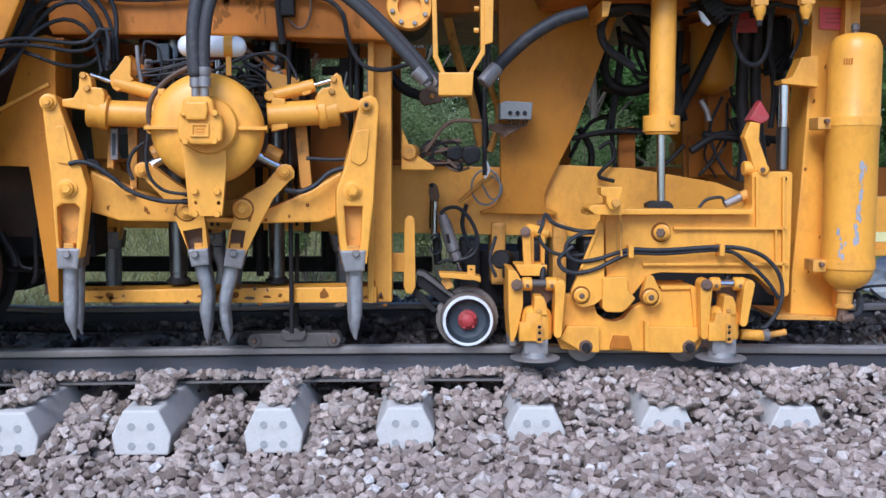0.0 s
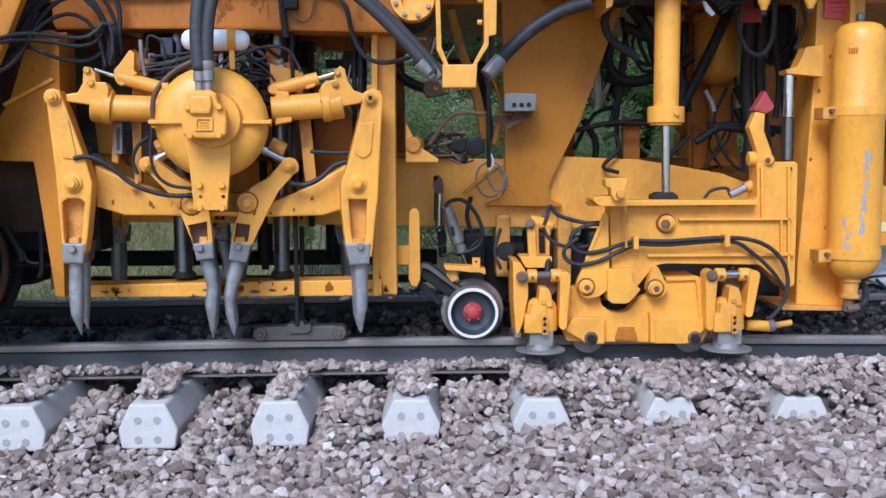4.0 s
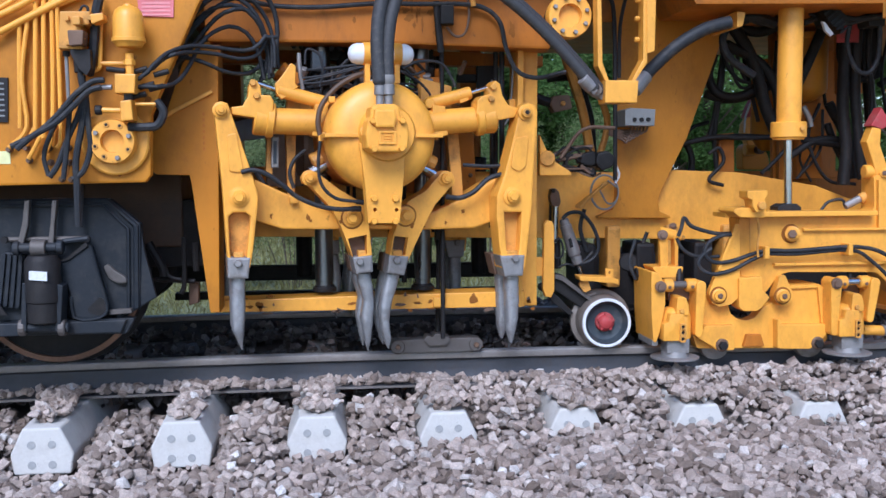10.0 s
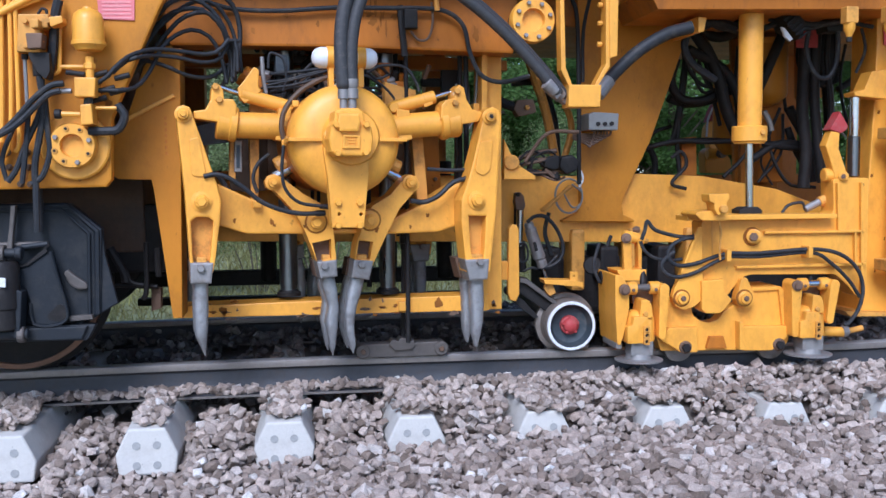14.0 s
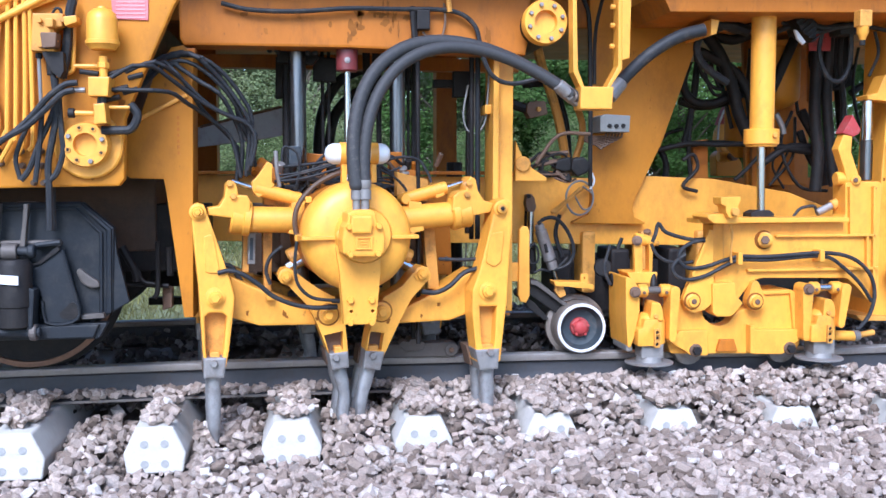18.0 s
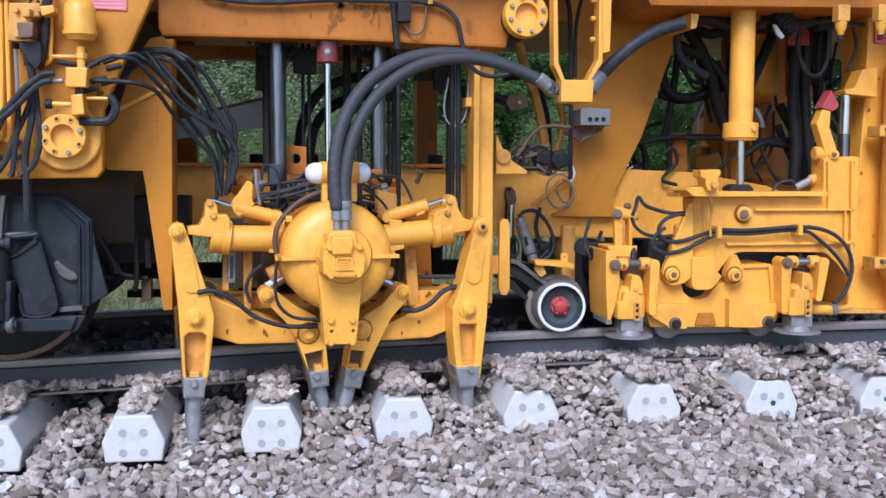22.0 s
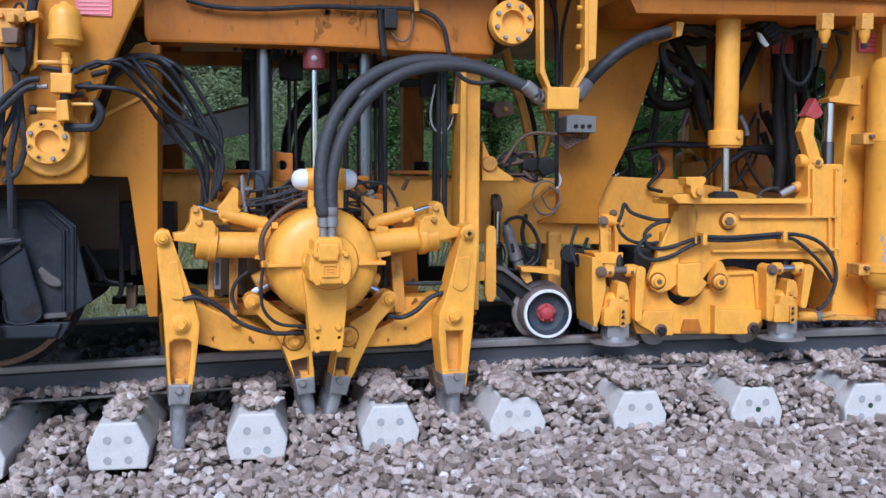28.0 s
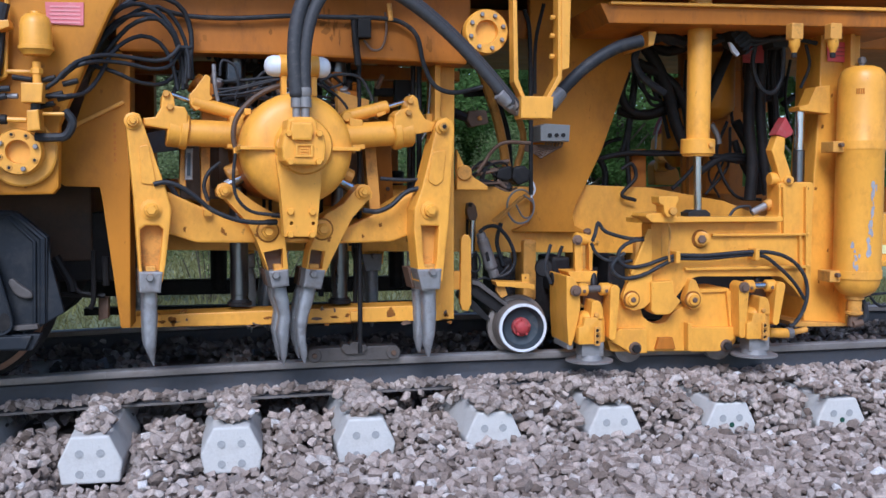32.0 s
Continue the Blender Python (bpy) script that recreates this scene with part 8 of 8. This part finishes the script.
    # heavy hoses between the leg and the ram, loops and boxes behind the ram
    for pts, r in (([(4.167, 0.55, 1.737), (4.257, 0.55, 1.615), (4.331, 0.55, 1.453), (4.374, 0.55, 1.29), (4.442, 0.55, 1.141)], 0.036), ([(4.086, 0.6, 1.577), (4.055, 0.6, 1.453), (4.113, 0.6, 1.354), (4.24, 0.6, 1.337), (4.381, 0.6, 1.399)], 0.027), ([(4.172, 0.6, 1.652), (4.158, 0.6, 1.537), (4.231, 0.6, 1.439), (4.308, 0.6, 1.417)], 0.012), ([(4.242, 0.6, 1.686), (4.228, 0.6, 1.554), (4.284, 0.6, 1.423)], 0.012), ([(4.162, 0.65, 1.625), (4.139, 0.65, 1.425), (4.115, 0.65, 1.241), (4.082, 0.65, 1.09)], 0.014),
                   ([(3.87, 0.55, 1.059), (4.078, 0.55, 1.101), (4.235, 0.55, 1.096), (4.412, 0.55, 1.101)], 0.015), ([(4.609, 0.55, 1.086), (4.753, 0.55, 1.067), (4.981, 0.55, 1.038)], 0.022), ([(5.06, 0.65, 1.782), (5.059, 0.65, 1.477), (5.093, 0.65, 1.134), (5.13, 0.65, 0.944)], 0.034), ([(4.784, 0.6, 1.18), (4.835, 0.6, 1.062), (4.94, 0.6, 0.885)], 0.022), ([(4.66, 0.65, 1.044), (4.648, 0.65, 0.96), (4.721, 0.65, 0.839)], 0.007), ([(4.74, 0.65, 1.055), (4.692, 0.65, 0.96), (4.65, 0.65, 0.884)], 0.007), ([(4.797, 0.65, 1.573), (4.776, 0.65, 1.437), (4.799, 0.65, 1.284)], 0.01)):
        part("hose", tube(pts, r, 10, 5), BLACK, m, smooth=True)
    part("hose_box", plate(rounded([(4.944, 1.724), (5.088, 1.728), (5.085, 1.446), (4.977, 1.412)], 0.02), 0.55, 0.67, 0.01), BLACK, m)
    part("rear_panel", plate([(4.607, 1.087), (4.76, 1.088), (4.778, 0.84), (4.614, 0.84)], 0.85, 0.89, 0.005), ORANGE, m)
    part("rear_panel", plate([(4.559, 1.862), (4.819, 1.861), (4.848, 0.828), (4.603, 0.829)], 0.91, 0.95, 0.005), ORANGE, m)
    # dark lines and valves under the ledge
    for pts, r in (([(3.974, 0.1, 1.7), (4.101, 0.1, 1.716), (4.222, 0.1, 1.683)], 0.03), ([(4.021, 0.1, 1.743), (4.15, 0.1, 1.687), (4.247, 0.1, 1.714)], 0.02), ([(4.353, 0.05, 1.68), (4.482, 0.05, 1.719), (4.646, 0.05, 1.703), (4.844, 0.05, 1.73)], 0.016), ([(4.384, 0.05, 1.726), (4.581, 0.05, 1.68), (4.778, 0.05, 1.722), (4.98, 0.05, 1.697)], 0.012), ([(3.979, 0.15, 1.683), (3.955, 0.15, 1.592), (3.999, 0.15, 1.503), (4.131, 0.15, 1.414)], 0.022), ([(4.641, 0.1, 1.695), (4.625, 0.1, 1.572), (4.676, 0.1, 1.451), (4.75, 0.1, 1.428), (4.801, 0.1, 1.515), (4.808, 0.1, 1.699)], 0.013),
                   ([(4.943, 0.1, 1.697), (4.968, 0.1, 1.581), (4.918, 0.1, 1.456)], 0.009), ([(5.011, 0.1, 1.699), (5.057, 0.1, 1.552), (5.023, 0.1, 1.396), (4.957, 0.1, 1.333)], 0.009)):
        part("hose", tube(pts, r, 8, 5), RUBBER, m, smooth=True)
    for o in ([(4.491, 1.721), (4.58, 1.729), (4.582, 1.675), (4.493, 1.672)], [(3.989, 1.724), (4.069, 1.733), (4.07, 1.679), (3.99, 1.671)], [(4.717, 1.741), (4.835, 1.744), (4.824, 1.676), (4.737, 1.673)]):
        part("valve_bank", plate(o, 0.08, 0.2, 0.006), BLACK, m)
    # clutter under the leg
    for pts, r, mat in (([(3.056, 0.05, 0.978), (3.175, 0.05, 1.125), (3.342, 0.05, 1.133)], 0.01, RUST), ([(3.359, 0.1, 0.95), (3.382, 0.1, 0.891), (3.361, 0.1, 0.846)], 0.006, WHITE), ([(3.365, 0.43, 0.809), (3.415, 0.43, 0.729), (3.464, 0.43, 0.745), (3.471, 0.43, 0.809), (3.413, 0.43, 0.857)], 0.005, GREY),
                        ([(3.24, 0.45, 0.709), (3.453, 0.45, 0.873)], 0.011, WORN), ([(3.179, 0.65, 1.73), (3.23, 0.65, 1.537), (3.317, 0.65, 1.28), (3.372, 0.65, 1.018)], 0.028, WORN), ([(3.136, 0.75, 1.448), (3.307, 0.75, 1.451), (3.446, 0.75, 1.387)], 0.02, BLACK), ([(3.312, 0.7, 1.447), (3.383, 0.7, 1.218), (3.403, 0.7, 0.986)], 0.022, BLACK), ([(3.419, 0.65, 1.362), (3.472, 0.65, 1.184), (3.423, 0.65, 0.986)], 0.02, WORN)):
        part("hose", tube(pts, r, 8, 5), mat, m, smooth=True)
    hb = part("rusty_bracket", plate(rounded([(3.035, 1.305), (3.127, 1.311), (3.144, 1.239), (3.045, 1.217), (3.02, 1.26)], 0.012), 0.15, 0.24, 0.008), RUST, m)
    part("bracket_arm", tube([(2.87, 0.18, 1.38), (2.95, 0.18, 1.3), (3.06, 0.18, 1.262)], 0.026, 8), BLACK, hb, smooth=True)
    part("bracket_bolt", bolt(3.09, 0.15, 1.265, 0.014, 0.016), WORN, hb)
    dv = part("dark_valve", plate(rounded([(3.246, 1.004), (3.304, 1.016), (3.34, 0.986), (3.331, 0.933), (3.273, 0.91), (3.237, 0.951)], 0.012), 0.03, 0.16, 0.012), BLACK, m)
    part("valve_head", plate(rounded([(3.17, 0.999), (3.237, 1.016), (3.255, 0.951), (3.213, 0.934), (3.158, 0.952)], 0.012), 0.05, 0.15, 0.012), BLACK, dv)
    tie = random.Random(21)
    for i in range(14):
        a, b = (3.04 + tie.uniform(-0.05, 0.14), 0.08 + tie.uniform(-0.03, 0.05), 0.941 + tie.uniform(-0.04, 0.03)), (3.227 + tie.uniform(-0.06, 0.06), 0.09, 0.956 + tie.uniform(-0.06, 0.05))
        mid_ = ((a[0] + b[0]) / 2 + tie.uniform(-0.05, 0.05), 0.06, (a[2] + b[2]) / 2 + tie.uniform(-0.05, 0.09))
        part("loose_cable", tube([a, mid_, b], tie.choice((0.006, 0.008, 0.011, 0.016)), 7), BLACK if i % 3 else RUST, dv, smooth=True)
    part("steel_lever", tube([(2.95, 0.1, 0.93), (3.08, 0.1, 1.017), (3.237, 0.1, 1.037)], 0.013, 8), RUST, m, smooth=True)
    part("cable_loop", tube([(3.385 + 0.078 * math.cos(q), 0.39, 0.792 + 0.095 * math.sin(q)) for q in (k * math.tau / 12 - 2.6 for k in range(13))], 0.006, 6), GREY, m, smooth=True)
    for i in range(6):
        x0 = 3.25 + 0.17 * i
        part("axle_fitting", box(x0, 0.45, 0.2 + 0.05 * (i % 3), x0 + 0.11 - 0.03 * (i % 2), 0.75, 0.5 + 0.1 * (i % 2), 0.02), WORN if i % 2 else BLACK, m)


# ---- beyond the track: rough grass, bushes and trees ----
def leaf_cloud(centres, count, size, rng, squash=0.8, mat=None):
    """Many single leaves scattered through irregular clumps."""
    verts, faces = [], []
    for i in range(count):
        c, r = rng.choice(centres)
        v = Vector((rng.gauss(0, 1), rng.gauss(0, 1), rng.gauss(0, 1))).normalized() * r * rng.uniform(0.5, 1.1)
        p = Vector(c) + Vector((v.x, v.y, v.z * squash))
        s = size * rng.uniform(0.6, 1.4)
        a = Vector((rng.gauss(0, 1), rng.gauss(0, 1), rng.gauss(0, 0.5))).normalized() * s * 0.55
        b = a.orthogonal().normalized() * s * 0.3
        k = len(verts)
        verts += [p - a, p - b, p + a, p + b]
        faces.append((k, k + 1, k + 2, k + 3))
    me = bpy.data.meshes.new("crown")
    me.from_pydata(verts, [], faces)
    me.materials.append(mat or LEAF)
    return me


def tree(x, y, height, rng, leaves=6000, leaf=0.07):
    pale = x < 6 and height < 12
    t = thing("tree", "pale olive-green broadleaf tree beyond the meadow" if pale else "dense green broadleaf tree beyond the meadow", "tree", "trees behind the track")
    t.location = (x, y, -0.8)
    limbs = [tube([(0, 0, 0), (rng.uniform(-0.1, 0.1), 0, height * 0.3), (rng.uniform(-0.3, 0.3), rng.uniform(-0.2, 0.2), height * 0.75)], 0.12, 8)]
    centres = []
    for _ in range(24):
        h = height * rng.uniform(0.0, 0.85)
        a, d = rng.uniform(0, 6.28), height * rng.uniform(0.12, 0.3)
        e = (d * math.cos(a), d * math.sin(a), h + height * 0.1)
        limbs.append(tube([(0, 0, h * 0.7), (e[0] * 0.5, e[1] * 0.5, h), e], 0.035, 6))
        centres.append((e, height * rng.uniform(0.07, 0.15)))
        centres.append(((e[0] * 1.3, e[1] * 1.3, e[2] - height * 0.1), height * rng.uniform(0.05, 0.11)))
    part("trunk", joined(*limbs), BARK, t)
    part_of(t, "crown", leaf_cloud(centres, leaves, leaf, rng, 0.8, PALE_LEAF if pale else LEAF))


def build_beyond():
    rng = random.Random(11)
    for i in range(16):
        tree(-13 + i * 2.5 + rng.uniform(-0.8, 0.8), 25 + rng.uniform(-2, 2.5), rng.uniform(6, 10), rng, 42000, 0.1)
    for i in range(14):
        tree(-22 + i * 3.8 + rng.uniform(-1, 1), 33 + rng.uniform(-2, 3), rng.uniform(13, 18), rng, 24000, 0.24)
    for x, y, h in ((0.3, 8.6, 2.0), (1.3, 9.4, 2.6), (2.2, 8.4, 2.2), (3.1, 9.8, 2.5), (4.4, 11.0, 2.3), (6.2, 12.0, 2.6)):
        b = thing("bush", "pale green shrub among tall stalks in the meadow", "bush", "shrubs in the meadow")
        b.location = (x, y, -0.8)
        stems, tops = [], []
        for _ in range(12):
            e = (rng.uniform(-0.6, 0.6), rng.uniform(-0.5, 0.5), h * rng.uniform(0.3, 0.95))
            stems.append(tube([(e[0] * 0.2, e[1] * 0.2, 0), (e[0] * 0.6, e[1] * 0.6, e[2] * 0.6), e], 0.008, 5, 3))
            tops.append((e, h * rng.uniform(0.08, 0.17)))
        for stem in stems:
            part("stem", stem, BARK, b)
        part_of(b, "foliage", leaf_cloud(tops, 15000, 0.032, rng, 1.3, REED))
    sheet = thing("plastic_sheet", "crumpled white plastic sheet lying on the ballast beyond the rails", "plastic sheet")
    sheet.location = (5.587, 2.3, 0.045)
    bm = bmesh.new()
    bmesh.ops.create_icosphere(bm, subdivisions=3, radius=1)
    for v in bm.verts:
        n = noise.noise(v.co * 2.3) * 0.35 + noise.noise(v.co * 5.1) * 0.14
        v.co = Vector((v.co.x * 0.42, v.co.y * 0.3, max(-0.12, v.co.z * 0.2))) * (1 + n)
    part("fold", bm, PLASTIC, sheet)
    verts, faces = [], []
    for i in range(90000):
        y = 3.2 + 20 * rng.random() ** 1.7
        x = 2 + rng.uniform(-1, 1) * (5 + 0.55 * y)
        z = bed(x, y) - 0.05 if y < 6 else -0.8
        far = 1 + 0.12 * (y - 3)
        h, a, w = rng.uniform(0.03, 0.17) * (1 + 0.02 * y), rng.uniform(0, 6.28), rng.uniform(0.003, 0.007) * far
        dx, dy, lx, ly = w * math.cos(a), w * math.sin(a), rng.gauss(0, 0.09), rng.gauss(0, 0.09)
        k = len(verts)
        verts += [(x - dx, y - dy, z), (x + dx, y + dy, z), (x + dx * 0.6 + lx * 0.5, y + dy * 0.6 + ly * 0.5, z + h * 0.6), (x + lx, y + ly, z + h), (x - dx * 0.6 + lx * 0.5, y - dy * 0.6 + ly * 0.5, z + h * 0.6)]
        faces.append((k, k + 1, k + 2, k + 3, k + 4))
    me = bpy.data.meshes.new("grass")
    me.from_pydata(verts, [], faces)
    me.materials.append(GRASS)
    tagged(new("grass", me), "tall half-dry meadow grass beyond the track", "grass", kind="stuff")


ground_sheet()
build_track()
build_frame()
build_pipes()
build_stains()
build_bogie()
TROLLEY, TROLLEY_WHEEL = build_trolley()
SHOE = build_shoe()
build_unit()
set_front()
build_hoses()
LIFTER = build_lifter()
build_right_end()
build_beyond()
spread_ballast()


def motions():
    go = [(t, pose(x, 0, 0)) for t, x in TRAVEL]
    walk(MACHINE, go)
    times = sorted({t for t, _ in TRAVEL} | {t for t, _ in PLUNGE})
    walk(UNIT, [(t, pose(between(TRAVEL, t), 0, between(PLUNGE, t)) @ UNIT_AT) for t in times])
    # things that ride on the lifted rails
    times = sorted({t for t, _ in TRAVEL} | {r[0] for r in RAISE})
    ups = [(t, u) for t, u, _ in RAISE]
    sets = [(t, s) for t, _, s in RAISE]

    def ride(t, full, left):
        return between(ups, t) * (full + (left - full) * between(sets, t))

    for o in LOOSE:
        walk(o, [(t, pose(0, 0, z)) for t, z in ((0, 0), (17.85, 0), (18.1, -0.02), (18.5, -0.045), (19.5, -0.055), (29.2, -0.055), (29.6, -0.06), (32, -0.06))])
    walk(TROLLEY, [(t, pose(between(TRAVEL, t), 0, ride(t, 0.071, 0.041))) for t in times])
    walk(SHOE, [(t, pose(between(TRAVEL, t), 0, ride(t, 0.042, 0.03))) for t in times])
    walk(LIFTER, [(t, pose(between(TRAVEL, t), 0, ride(t, 0.1, 0.046))) for t in times])
    roll = sorted({t for t, _ in TRAVEL} | {6.25, 6.75, 7.75, 8.1, 8.2, 8.3, 8.4, 8.6, 8.7, 8.8, 8.9, 9.1, 9.2, 9.3, 9.4, 9.75})
    at = TROLLEY_WHEEL.location.copy()
    walk(TROLLEY_WHEEL, [(t, pose(*at, 0, math.degrees(between(TRAVEL, t) / 0.152), 0)) for t in roll])
    for w in [o for o in MACHINE.children if o.name.startswith("wheel")]:
        at = w.location.copy()
        walk(w, [(t, pose(*at, 0, math.degrees(between(TRAVEL, t) / 0.4), 0)) for t in roll])
    for k, s in SLEEPERS.items():
        if k in FULL:
            walk(s, [(t, pose(k * PITCH, 0, raised(k, u, d))) for t, u, d in RAISE])
    for rail, lengths in RAILS.values():
        for k, o in lengths.items():
            rows = []
            for t, u, d in RAISE:
                a, b = raised(k, u, d), raised(k + 1, u, d)
                rows.append((t, pose(k * PITCH, 0, a, 0, -math.degrees(math.atan2(b - a, PITCH)), 0)))
            if k in FULL or k + 1 in FULL:
                walk(o, rows)
            else:
                o.matrix_basis = rows[0][1]
    for h, pieces, a, up, b, out, length in BENDING:
        walk(h, go)
        rows = [[] for _ in pieces]
        for t, z in PLUNGE:
            low = z / -0.542
            p = along(hose_curve((a[0], a[1], a[2] + z), up[0].lerp(up[1], low), b, out[0].lerp(out[1], low), length[0] + (length[1] - length[0]) * low), len(pieces))
            for r, u, v in zip(rows, p, p[1:]):
                r.append((t, Matrix.Translation(u) @ (v - u).to_track_quat("Z", "Y").to_matrix().to_4x4()))
        for o, r in zip(pieces, rows):
            walk(o, r)

    for h, pieces, high, low in SWINGING:
        walk(h, go)
        for i, o in enumerate(pieces):
            rows = []
            for t, z in PLUNGE:
                u, v = (p.lerp(q, z / -0.542) for p, q in zip(high[i:i + 2], low[i:i + 2]))
                rows.append((t, Matrix.Translation(u) @ (v - u).to_track_quat("Z", "Y").to_matrix().to_4x4()))
            walk(o, rows)


motions()
